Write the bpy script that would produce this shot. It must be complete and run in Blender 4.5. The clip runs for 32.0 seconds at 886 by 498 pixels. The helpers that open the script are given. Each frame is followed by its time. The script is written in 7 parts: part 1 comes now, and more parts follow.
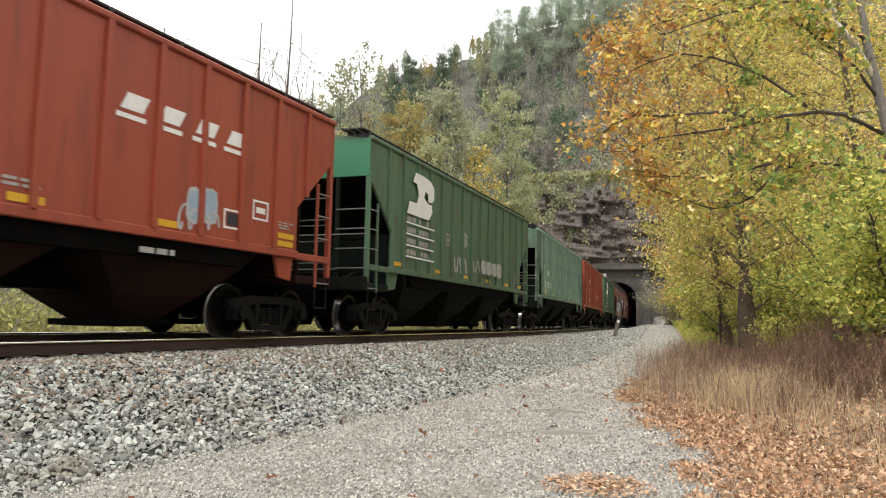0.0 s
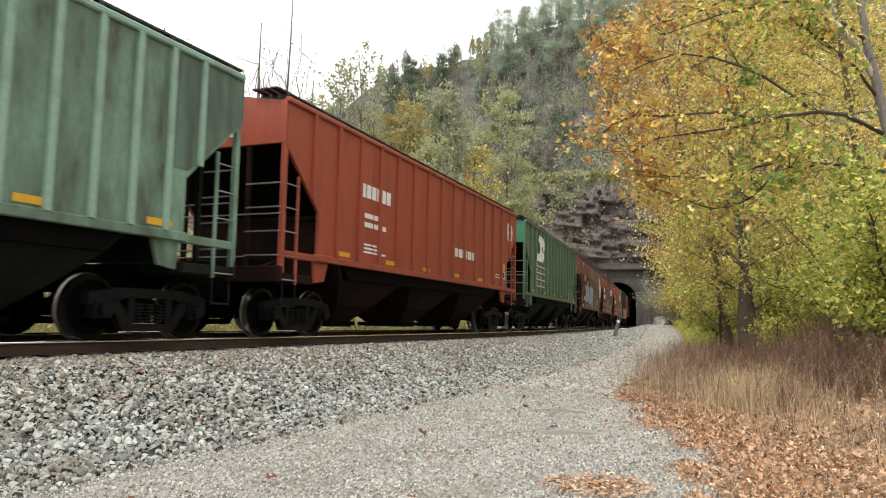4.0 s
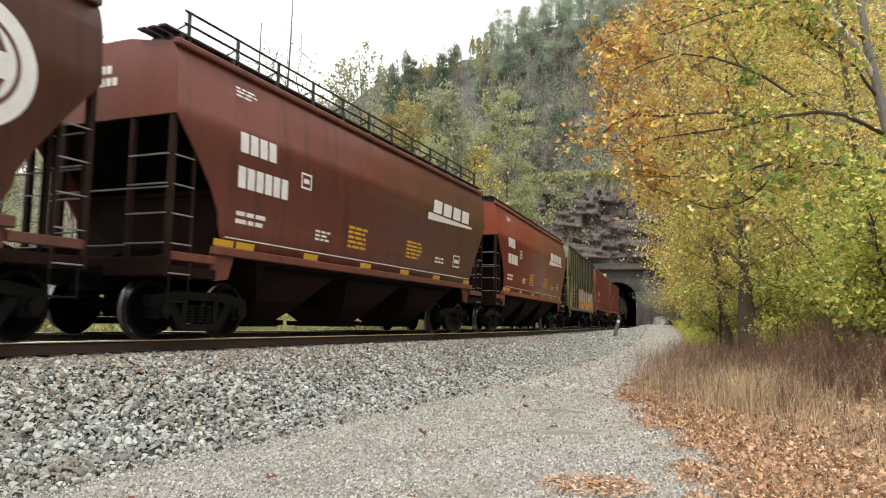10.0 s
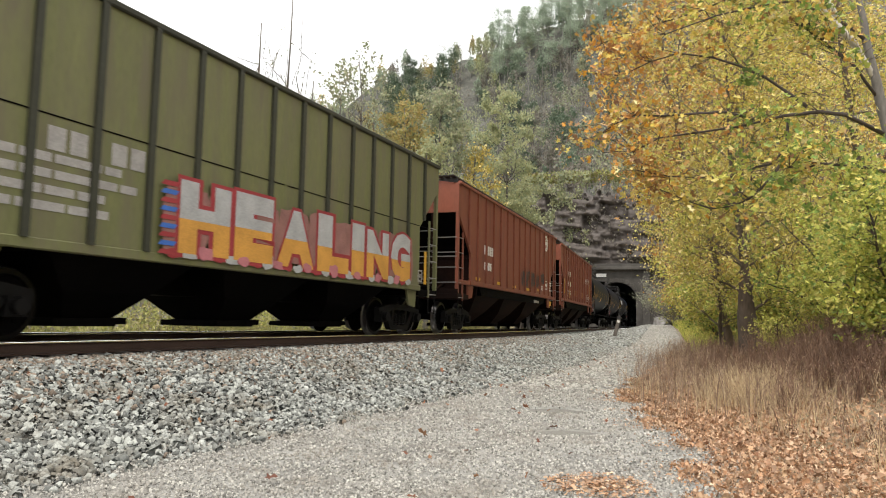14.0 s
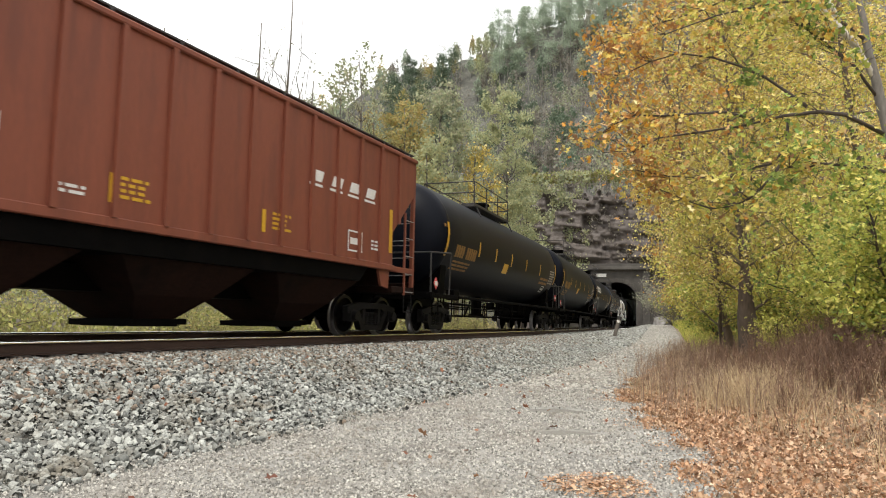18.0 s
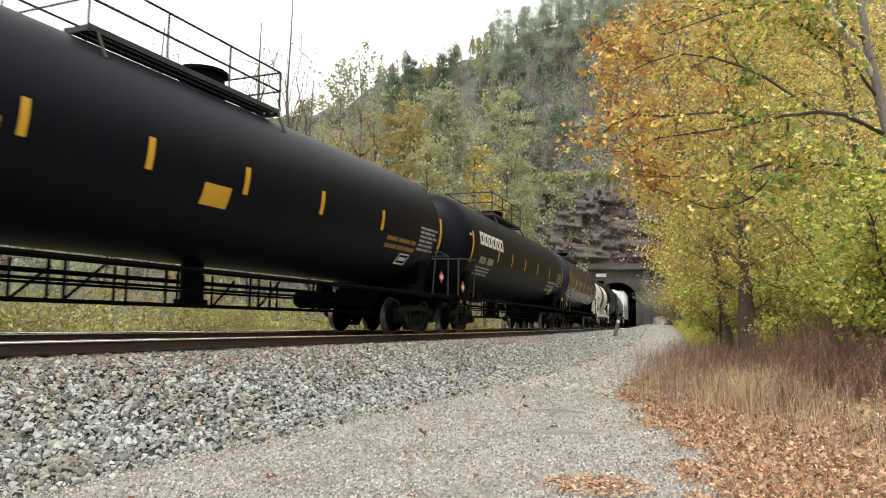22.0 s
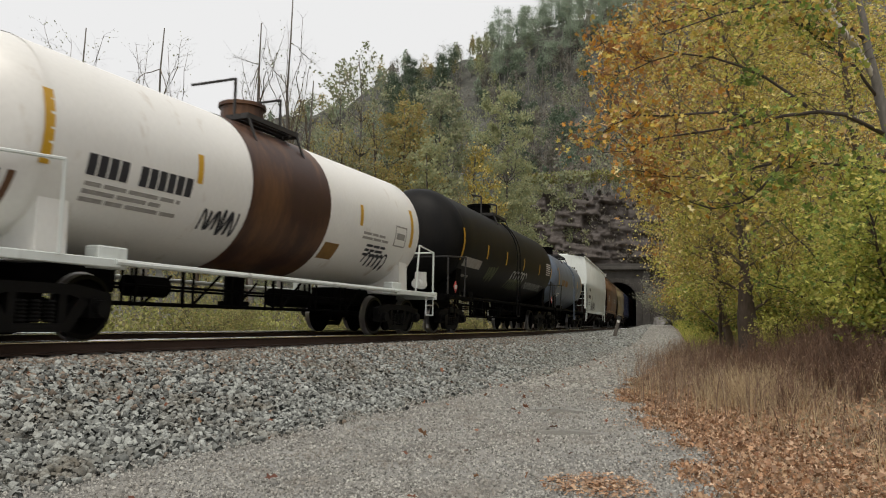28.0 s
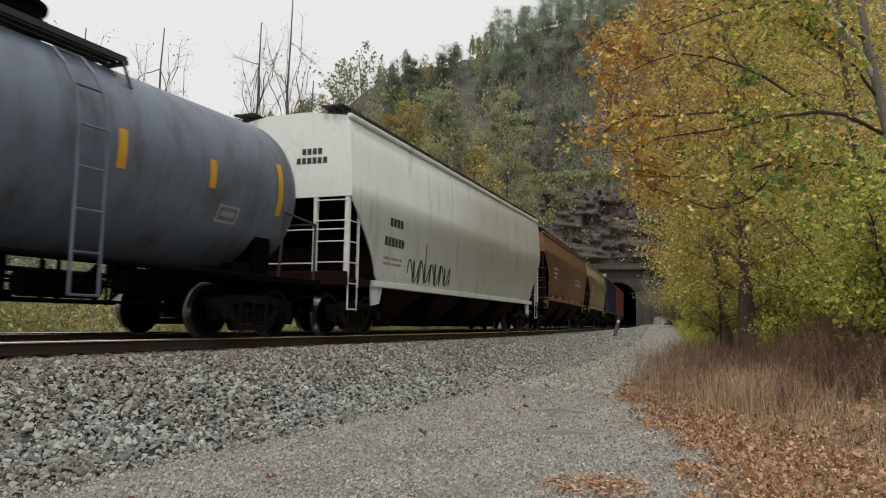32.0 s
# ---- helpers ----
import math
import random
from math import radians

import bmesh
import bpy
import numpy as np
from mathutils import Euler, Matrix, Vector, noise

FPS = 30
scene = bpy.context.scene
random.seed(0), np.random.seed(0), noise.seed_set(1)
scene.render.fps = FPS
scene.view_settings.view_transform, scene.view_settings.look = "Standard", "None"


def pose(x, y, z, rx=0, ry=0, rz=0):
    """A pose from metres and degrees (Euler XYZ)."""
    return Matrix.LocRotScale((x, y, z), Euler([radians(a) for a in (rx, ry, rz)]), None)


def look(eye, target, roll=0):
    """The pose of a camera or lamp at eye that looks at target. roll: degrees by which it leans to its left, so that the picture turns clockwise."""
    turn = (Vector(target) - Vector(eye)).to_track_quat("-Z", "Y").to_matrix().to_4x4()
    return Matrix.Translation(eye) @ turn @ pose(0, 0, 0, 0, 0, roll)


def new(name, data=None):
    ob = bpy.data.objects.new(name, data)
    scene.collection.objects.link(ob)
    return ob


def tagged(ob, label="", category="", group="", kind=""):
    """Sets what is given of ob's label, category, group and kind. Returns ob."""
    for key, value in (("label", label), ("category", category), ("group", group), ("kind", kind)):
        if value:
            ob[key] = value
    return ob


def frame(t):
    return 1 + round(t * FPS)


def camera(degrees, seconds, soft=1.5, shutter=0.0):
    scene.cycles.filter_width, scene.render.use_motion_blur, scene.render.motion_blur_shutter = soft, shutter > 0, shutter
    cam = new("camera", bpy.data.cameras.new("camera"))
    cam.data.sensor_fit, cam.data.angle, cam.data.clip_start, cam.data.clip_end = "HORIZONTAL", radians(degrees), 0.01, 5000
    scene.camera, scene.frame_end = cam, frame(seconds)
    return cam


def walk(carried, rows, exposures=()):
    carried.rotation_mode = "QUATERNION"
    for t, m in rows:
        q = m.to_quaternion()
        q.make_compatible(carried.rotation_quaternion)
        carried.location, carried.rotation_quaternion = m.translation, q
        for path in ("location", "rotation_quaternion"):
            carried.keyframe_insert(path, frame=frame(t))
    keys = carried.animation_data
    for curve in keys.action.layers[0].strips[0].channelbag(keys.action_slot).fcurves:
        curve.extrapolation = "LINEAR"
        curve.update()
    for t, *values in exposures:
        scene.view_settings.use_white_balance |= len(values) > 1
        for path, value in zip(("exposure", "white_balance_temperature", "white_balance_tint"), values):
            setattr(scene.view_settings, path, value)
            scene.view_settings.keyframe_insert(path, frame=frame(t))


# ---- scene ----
import collections

# ---- camera ----
EYE = 1.2          # eye above the gravel road
RAIL = 0.9         # rail head above the gravel road
cam = camera(62.95, 32.0, 1.0, 0.2)
VIEW = pose(0, 0, EYE, 95.732, 0, 0) @ pose(0, 0, 0, 0, 0, 1.016)
walk(cam, [(0, VIEW), (32, VIEW)], [(0, -0.56), (25.5, -0.56), (27.4, -1.45), (28, -1.5), (28.6, -1.35), (29.2, -1.22), (30, -1.32), (31, -1.44), (32, -1.55)])

# ---- world, sun ----
SUN_EL, SUN_AZ = radians(62), radians(205)
world = bpy.data.worlds.new("overcast_sky")
scene.world = world
world.use_nodes = True
wn, wl = world.node_tree.nodes, world.node_tree.links
sky = wn.new("ShaderNodeTexSky")
sky.sky_type, sky.sun_disc = "NISHITA", False
sky.sun_elevation, sky.sun_rotation = SUN_EL, SUN_AZ
sky.air_density, sky.dust_density, sky.ozone_density = 1.0, 8.0, 0.6
cloud = wn.new("ShaderNodeMix")
cloud.data_type = "RGBA"
cloud.inputs[0].default_value = 0.8
cloud.inputs[7].default_value = (19.6, 19.5, 19.3, 1)
wl.new(sky.outputs[0], cloud.inputs[6])
wl.new(cloud.outputs[2], wn["Background"].inputs[0])
wn["Background"].inputs[1].default_value = 0.15
sun = new("sun", bpy.data.lights.new("sun", "SUN"))
sun.data.energy, sun.data.angle, sun.data.color = 4.0, radians(10), (1.0, 0.93, 0.82)
sun.matrix_world = look((-0.42 * 50 * math.cos(SUN_EL), -0.9 * 50 * math.cos(SUN_EL), 50 * math.sin(SUN_EL)), (0, 0, 0))


# ---- materials ----
def mat(name, color, rough=0.7, metal=0.0, vary=0.25, scale=3.0, fine=40.0, bump=0.15, spec=0.4,
        dirt=None, dirt_amount=0.0, stretch=(1, 1, 1), random_tint=0.0, island=False, dirt_scale=1.5, trans=0.0):
    """A surface with colour varied at two scales, relief, and stains of another colour."""
    m = bpy.data.materials.new(name)
    m.use_nodes = True
    n, l = m.node_tree.nodes, m.node_tree.links
    p = n["Principled BSDF"]
    p.inputs["Roughness"].default_value, p.inputs["Metallic"].default_value = rough, metal
    p.inputs["Specular IOR Level"].default_value = spec
    tc, mp = n.new("ShaderNodeTexCoord"), n.new("ShaderNodeMapping")
    mp.inputs["Scale"].default_value = stretch
    l.new(tc.outputs["Object"], mp.inputs[0])
    big, small = n.new("ShaderNodeTexNoise"), n.new("ShaderNodeTexNoise")
    for t, s, d in ((big, scale, 6), (small, fine, 3)):
        t.inputs["Scale"].default_value, t.inputs["Detail"].default_value = s, d
        l.new(mp.outputs[0], t.inputs["Vector"])
    add = n.new("ShaderNodeMath")
    add.operation = "ADD"
    l.new(big.outputs[0], add.inputs[0]), l.new(small.outputs[0], add.inputs[1])
    ramp = n.new("ShaderNodeMapRange")
    ramp.inputs[1].default_value, ramp.inputs[2].default_value = 0.6, 1.4
    ramp.inputs[3].default_value, ramp.inputs[4].default_value = 1 - vary, 1 + vary
    l.new(add.outputs[0], ramp.inputs[0])
    out = ramp.outputs[0]
    if random_tint:
        info = n.new("ShaderNodeNewGeometry" if island else "ShaderNodeObjectInfo")
        rr = n.new("ShaderNodeMapRange")
        rr.inputs[3].default_value, rr.inputs[4].default_value = 1 - random_tint, 1 + random_tint
        l.new(info.outputs["Random Per Island" if island else "Random"], rr.inputs[0])
        mul = n.new("ShaderNodeMath")
        mul.operation = "MULTIPLY"
        l.new(out, mul.inputs[0]), l.new(rr.outputs[0], mul.inputs[1])
        out = mul.outputs[0]
    base = n.new("ShaderNodeMix")
    base.data_type, base.blend_type = "RGBA", "MULTIPLY"
    base.inputs[0].default_value, base.inputs[6].default_value = 1.0, (*color, 1)
    l.new(out, base.inputs[7])
    col = base.outputs[2]
    if dirt:
        dn = n.new("ShaderNodeTexNoise")
        dn.inputs["Scale"].default_value, dn.inputs["Detail"].default_value = dirt_scale, 8
        dn.inputs["Roughness"].default_value = 0.65
        l.new(mp.outputs[0], dn.inputs["Vector"])
        dr = n.new("ShaderNodeMapRange")
        dr.inputs[1].default_value, dr.inputs[2].default_value = 0.62 - 0.25 * dirt_amount, 0.8 - 0.15 * dirt_amount
        l.new(dn.outputs[0], dr.inputs[0])
        dm = n.new("ShaderNodeMix")
        dm.data_type = "RGBA"
        dm.inputs[7].default_value = (*dirt, 1)
        l.new(dr.outputs[0], dm.inputs[0]), l.new(col, dm.inputs[6])
        col = dm.outputs[2]
    l.new(col, p.inputs["Base Color"])
    if bump:
        b = n.new("ShaderNodeBump")
        b.inputs["Strength"].default_value, b.inputs["Distance"].default_value = bump, 0.02
        l.new(small.outputs[0], b.inputs["Height"]), l.new(b.outputs[0], p.inputs["Normal"])
    if trans:
        tr, mx = n.new("ShaderNodeBsdfTranslucent"), n.new("ShaderNodeMixShader")
        l.new(col, tr.inputs[0])
        mx.inputs[0].default_value = trans
        l.new(p.outputs[0], mx.inputs[1]), l.new(tr.outputs[0], mx.inputs[2])
        l.new(mx.outputs[0], n["Material Output"].inputs[0])
    return m


def leaf_mat(name, colors, trans=0.42, rough=0.6):
    """Leaves whose colour differs from leaf to leaf along a ramp of colours."""
    m = mat(name, colors[0], rough, vary=0.2, bump=0, trans=trans, spec=0.25)
    n, l = m.node_tree.nodes, m.node_tree.links
    g, r = n.new("ShaderNodeNewGeometry"), n.new("ShaderNodeValToRGB")
    l.new(g.outputs["Random Per Island"], r.inputs[0])
    while len(r.color_ramp.elements) < len(colors):
        r.color_ramp.elements.new(0.5)
    for i, (e, c) in enumerate(zip(r.color_ramp.elements, colors)):
        e.position, e.color = i / (len(colors) - 1), (*c, 1)
    for node in n:
        if node.bl_idname == "ShaderNodeMix" and node.blend_type == "MULTIPLY":
            l.new(r.outputs[0], node.inputs[6])
    return m


RUST = (0.09, 0.04, 0.022)
M = dict(
    ballast=mat("ballast_stone", (0.258, 0.268, 0.25), 0.9, vary=0.3, scale=5, fine=60, bump=0.4, random_tint=0.68, island=True, dirt=(0.17, 0.15, 0.115), dirt_amount=0.5),
    ballast_dark=mat("stained_ballast_stone", (0.2, 0.16, 0.125), 0.95, vary=0.3, scale=5, fine=60, bump=0.4, random_tint=0.55, island=True),
    rock_pale=mat("pale_grey_rock", (0.3, 0.29, 0.28), 0.9, vary=0.4, scale=0.8, fine=6, bump=0.8, dirt=(0.12, 0.11, 0.09), dirt_amount=0.8),
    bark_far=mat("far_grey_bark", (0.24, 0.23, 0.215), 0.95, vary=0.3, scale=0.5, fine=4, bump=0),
    # dark bed whose colour gives the shade in gaps between ballast stones
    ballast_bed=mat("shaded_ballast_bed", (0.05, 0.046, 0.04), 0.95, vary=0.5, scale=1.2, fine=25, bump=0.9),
    gravel_stone=mat("pale_gravel_stone", (0.325, 0.317, 0.288), 0.9, vary=0.25, scale=5, fine=60, bump=0.4, random_tint=0.55, island=True, dirt=(0.25, 0.225, 0.19), dirt_amount=0.5),
    gravel=mat("crushed_gravel", (0.31, 0.305, 0.285), 0.95, vary=0.5, scale=1.2, fine=75, bump=0.9, dirt=(0.2, 0.18, 0.15), dirt_amount=0.7, dirt_scale=0.35),
    damp=mat("damp_fine_gravel", (0.17, 0.165, 0.145), 0.75, vary=0.25, scale=3, fine=90, bump=0.5),
    earth=mat("leafy_earth", (0.26, 0.19, 0.13), 0.95, vary=0.4, scale=0.8, fine=30, bump=0.5, dirt=(0.12, 0.1, 0.05), dirt_amount=0.8),
    field=mat("field_grass", (0.2, 0.165, 0.095), 0.95, vary=0.4, scale=0.2, fine=6, bump=0.4, dirt=(0.15, 0.13, 0.075), dirt_amount=1.0, dirt_scale=0.08),
    hill=mat("hillside_rock_and_soil", (0.125, 0.125, 0.11), 0.95, vary=0.7, scale=0.12, fine=1.2, bump=0.8, dirt=(0.06, 0.062, 0.055), dirt_amount=1.0, dirt_scale=0.16),
    rock=mat("dark_layered_rock", (0.125, 0.108, 0.098), 0.9, vary=0.6, scale=0.5, fine=3.0, bump=1.0, stretch=(1, 1, 2.2), dirt=(0.075, 0.066, 0.062), dirt_amount=0.9, dirt_scale=0.5),
    concrete=mat("stained_concrete", (0.085, 0.079, 0.071), 0.9, vary=0.3, scale=0.6, fine=10, bump=0.3, dirt=(0.0468, 0.0429, 0.039), dirt_amount=1.0, dirt_scale=0.5),
    bore=mat("soot_black_lining", (0.03, 0.03, 0.03), 0.95, vary=0.3, scale=0.5, fine=8),
    rail_head=mat("polished_rail_head", (0.95, 0.95, 0.95), 0.2, 1.0, vary=0.06, bump=0.02),
    rail_web=mat("rusty_rail_web", (0.05, 0.028, 0.019), 0.85, vary=0.35, scale=2, fine=50),
    tie=mat("creosoted_tie", (0.055, 0.045, 0.037), 0.9, vary=0.4, scale=2, fine=30, stretch=(1, 6, 6), random_tint=0.3),
    red=mat("oxide_red_paint", (0.285, 0.058, 0.029), 0.5, vary=0.13, scale=0.5, fine=20, bump=0.05, dirt=(0.18, 0.042, 0.025), dirt_amount=0.5, stretch=(1, 2.5, 0.35)),
    red_dull=mat("faded_red_paint", (0.2, 0.057, 0.03), 0.6, vary=0.16, scale=0.5, fine=20, bump=0.05, dirt=(0.14, 0.043, 0.026), dirt_amount=0.6, stretch=(1, 2.5, 0.35)),
    brown=mat("box_car_brown_paint", (0.115, 0.042, 0.028), 0.5, vary=0.14, scale=0.5, fine=20, bump=0.04, dirt=(0.0624, 0.0273, 0.0211), dirt_amount=0.7, stretch=(1, 2.5, 0.35)),
    brown_red=mat("mineral_brown_paint", (0.15, 0.046, 0.03), 0.45, vary=0.12, scale=0.5, fine=20, bump=0.04, dirt=(0.09, 0.03, 0.021), dirt_amount=0.6, stretch=(1, 2.5, 0.35)),
    green=mat("cascade_green_paint", (0.076, 0.144, 0.083), 0.55, vary=0.2, scale=0.5, fine=20, bump=0.05, dirt=(0.07, 0.085, 0.055), dirt_amount=0.8, stretch=(1, 2.5, 0.35)),
    green_pale=mat("chalky_green_paint", (0.101, 0.164, 0.121), 0.65, vary=0.22, scale=0.5, fine=20, bump=0.05, dirt=(0.0546, 0.078, 0.0585), dirt_amount=1.0, stretch=(1, 2.5, 0.35)),
    green_mid=mat("blotched_green_paint", (0.15, 0.25, 0.18), 0.6, vary=0.3, scale=0.9, fine=20, bump=0.05, dirt=(0.055, 0.062, 0.042), dirt_amount=0.9, dirt_scale=1.2, stretch=(1, 1.6, 0.5)),
    green_rib=mat("chalk_green_rib_paint", (0.24, 0.37, 0.29), 0.65, vary=0.2, scale=1.5, fine=20, bump=0.05, dirt=(0.14, 0.19, 0.15), dirt_amount=0.6),
    green_end=mat("bright_green_paint", (0.039, 0.172, 0.0936), 0.55, vary=0.15, scale=0.6, fine=20, bump=0.05),
    olive=mat("weathered_olive_paint", (0.145, 0.15, 0.058), 0.65, vary=0.25, scale=0.5, fine=20, bump=0.06, dirt=(0.135, 0.12, 0.07), dirt_amount=0.9, stretch=(1, 2.5, 0.35)),
    white=mat("grimy_white_paint", (0.74, 0.78, 0.745), 0.5, vary=0.08, scale=0.5, fine=20, bump=0.04, dirt=(0.42, 0.42, 0.39), dirt_amount=0.25, stretch=(1, 2.5, 0.35)),
    cream=mat("cream_white_tank_paint", (0.8, 0.79, 0.75), 0.42, vary=0.06, scale=0.5, fine=20, bump=0.04, dirt=(0.5, 0.42, 0.33), dirt_amount=0.1, stretch=(1, 1.5, 0.5)),
    tan=mat("tan_brown_paint", (0.211, 0.117, 0.0546), 0.55, vary=0.15, scale=0.5, fine=20, bump=0.05, dirt=(0.133, 0.0702, 0.039), dirt_amount=0.7),
    straw=mat("pale_straw_paint", (0.328, 0.265, 0.148), 0.55, vary=0.15, scale=0.5, fine=20, bump=0.05, dirt=(0.195, 0.14, 0.078), dirt_amount=0.6),
    navy=mat("dark_blue_paint", (0.0234, 0.0281, 0.0585), 0.5, vary=0.15, scale=0.5, fine=20, bump=0.04),
    black=mat("satin_black_tank_paint", (0.0036, 0.0048, 0.0088), 0.46, vary=0.2, scale=0.7, fine=20, bump=0.03, spec=0.1, dirt=(0.005, 0.0062, 0.0102), dirt_amount=0.5, stretch=(1, 1.5, 0.5)),
    black_olive=mat("glossy_olive_black_paint", (0.0055, 0.0055, 0.005), 0.2, spec=0.3, vary=0.2, scale=0.7, fine=20, bump=0.01, dirt=(0.009, 0.0085, 0.007), dirt_amount=0.5, stretch=(1, 1.5, 0.5)),
    head_blue=mat("blue_black_tank_end_paint", (0.012, 0.0185, 0.034), 0.42, spec=0.3, vary=0.2, scale=0.7, fine=20, bump=0.02),
    black_dull=mat("dusty_black_paint", (0.004, 0.004, 0.0043), 0.5, spec=0.14, vary=0.2, scale=0.7, fine=20, bump=0.04, dirt=(0.01, 0.009, 0.008), dirt_amount=0.8, stretch=(1, 1.5, 0.5)),
    blue_grey=mat("blue_grey_tank_paint", (0.125, 0.157, 0.212), 0.42, spec=0.5, vary=0.15, scale=0.7, fine=20, bump=0.04, dirt=(0.0624, 0.0702, 0.0819), dirt_amount=0.7, stretch=(1, 1.5, 0.5)),
    band=mat("rust_brown_band", (0.05, 0.022, 0.015), 0.5, vary=0.2, scale=0.8, fine=20, bump=0.04, dirt=(0.17, 0.08, 0.032), dirt_amount=0.6, dirt_scale=0.9, stretch=(1, 1.5, 0.3)),
    # truck and under: steel colours lowered to include the shade beneath the cars
    truck=mat("shaded_dusty_cast_steel", (0.0075, 0.0069, 0.0064), 0.7, spec=0.15, vary=0.35, scale=3, fine=40, bump=0.2, dirt=(0.004, 0.0036, 0.0033), dirt_amount=0.6),
    under=mat("shaded_greasy_black_steel", (0.0022, 0.002, 0.0019), 0.75, spec=0.04, vary=0.35, scale=3, fine=40, bump=0.2, dirt=(0.0045, 0.0036, 0.0032), dirt_amount=0.6),
    # rungs in a paler grey that stands for the sky's glint on them
    rung=mat("glint_pale_grab_iron_steel", (0.2, 0.19, 0.18), 0.45, vary=0.3, bump=0.05),
    rim=mat("worn_wheel_rim", (0.016, 0.0155, 0.015), 0.28, 1.0, vary=0.3, bump=0.03),
    # darkened copies of car paint, carrying the shade at the car ends
    shade_brown=mat("shade_brown_paint", (0.022, 0.0105, 0.0078), 0.7, spec=0.12, vary=0.4, scale=1.2, fine=25, bump=0.1, dirt=(0.008, 0.005, 0.004), dirt_amount=0.7),
    shade_green=mat("shade_green_paint", (0.009, 0.0145, 0.0105), 0.75, spec=0.1, vary=0.4, scale=1.2, fine=25, bump=0.1, dirt=(0.004, 0.005, 0.004), dirt_amount=0.8),
    shade_grey=mat("shade_grey_green_paint", (0.045, 0.047, 0.036), 0.75, spec=0.12, vary=0.4, scale=1.2, fine=25, bump=0.1, dirt=(0.02, 0.02, 0.016), dirt_amount=0.8),
    washed=mat("washed_out_green_paint", (0.2, 0.27, 0.19), 0.65, vary=0.25, scale=0.8, fine=20, bump=0.05, dirt=(0.12, 0.13, 0.08), dirt_amount=0.7),
    olive_rib=mat("dark_olive_rib_paint", (0.035, 0.036, 0.022), 0.65, vary=0.3, scale=1.5, fine=20, bump=0.05),
    red_gloss=mat("glossy_red_brown_paint", (0.225, 0.05, 0.026), 0.4, vary=0.1, scale=0.5, fine=20, bump=0.03, dirt=(0.13, 0.03, 0.018), dirt_amount=0.4, stretch=(1, 2.5, 0.35)),
    # grimy steel, darkened further for the shade beneath the car body
    shaded_grime_green=mat("shaded_grimy_green_steel", (0.014, 0.0165, 0.012), 0.8, spec=0.08, vary=0.4, scale=1.2, fine=25, bump=0.15, dirt=(0.006, 0.006, 0.005), dirt_amount=0.8),
    shaded_grime=mat("shaded_grimy_brown_steel", (0.02, 0.0092, 0.0066), 0.8, spec=0.08, vary=0.35, scale=1.5, fine=25, bump=0.15, dirt=(0.007, 0.0045, 0.0038), dirt_amount=0.8),
    tread=mat("bright_wheel_tread", (0.26, 0.25, 0.245), 0.3, 1.0, vary=0.1, bump=0.02),
    letter=mat("white_lettering", (0.7, 0.69, 0.66), 0.6, vary=0.12, scale=6, fine=40, bump=0),
    letter_dull=mat("faded_white_lettering", (0.328, 0.312, 0.289), 0.65, vary=0.3, scale=6, fine=40, bump=0),
    letter_black=mat("black_lettering", (0.03, 0.03, 0.035), 0.6, vary=0.2, bump=0),
    letter_gold=mat("ochre_lettering", (0.234, 0.125, 0.0312), 0.6, vary=0.25, scale=6, bump=0),
    yellow=mat("yellow_reflector", (0.585, 0.328, 0.0234), 0.45, vary=0.12, bump=0),
    placard=mat("red_white_placard", (0.546, 0.078, 0.078), 0.5, vary=0.1, bump=0),
    graf_blue=mat("pale_blue_spray_paint", (0.265, 0.343, 0.406), 0.6, vary=0.25, scale=2, bump=0),
    graf_edge=mat("bright_blue_spray_paint", (0.0468, 0.133, 0.429), 0.6, vary=0.2, bump=0),
    graf_pink=mat("pink_spray_paint", (0.429, 0.156, 0.172), 0.6, vary=0.3, scale=2, bump=0),
    graf_red=mat("dark_red_spray_paint", (0.3, 0.035, 0.04), 0.6, vary=0.25, scale=2, bump=0),
    graf_haze=mat("thin_pink_overspray", (0.27, 0.13, 0.11), 0.7, vary=0.35, scale=3, bump=0),
    graf_gold=mat("golden_spray_paint", (0.562, 0.281, 0.0546), 0.6, vary=0.3, scale=2, bump=0),
    graf_silver=mat("silver_spray_paint", (0.39, 0.39, 0.382), 0.55, vary=0.3, scale=3, bump=0),
    graf_green=mat("dull_green_spray_paint", (0.078, 0.0936, 0.039), 0.6, vary=0.3, bump=0),
    bark_grey=mat("smooth_grey_bark", (0.15, 0.138, 0.125), 0.9, vary=0.35, scale=3, fine=25, bump=0.5, stretch=(1, 1, 0.25)),
    bark=mat("grey_brown_bark", (0.095, 0.072, 0.055), 0.95, vary=0.4, scale=3, fine=25, bump=0.8, stretch=(1, 1, 0.25)),
    bark_pale=mat("pale_sycamore_bark", (0.68, 0.65, 0.6), 0.85, vary=0.3, scale=2, fine=18, bump=0.4, dirt=(0.3, 0.26, 0.21), dirt_amount=0.6, dirt_scale=3),
    bark_thin=mat("thin_grey_brown_bark", (0.15, 0.12, 0.09), 0.95, vary=0.35, scale=4, fine=30, bump=0.4),
    twig=mat("dark_twig_bark", (0.075, 0.06, 0.05), 0.9, vary=0.3, bump=0.2),
    wood_grey=mat("weathered_grey_wood", (0.13, 0.115, 0.1), 0.9, vary=0.35, stretch=(5, 5, 1)),
    steel_rail=mat("dark_painted_rail", (0.03, 0.028, 0.027), 0.6, vary=0.25, bump=0.05),
)
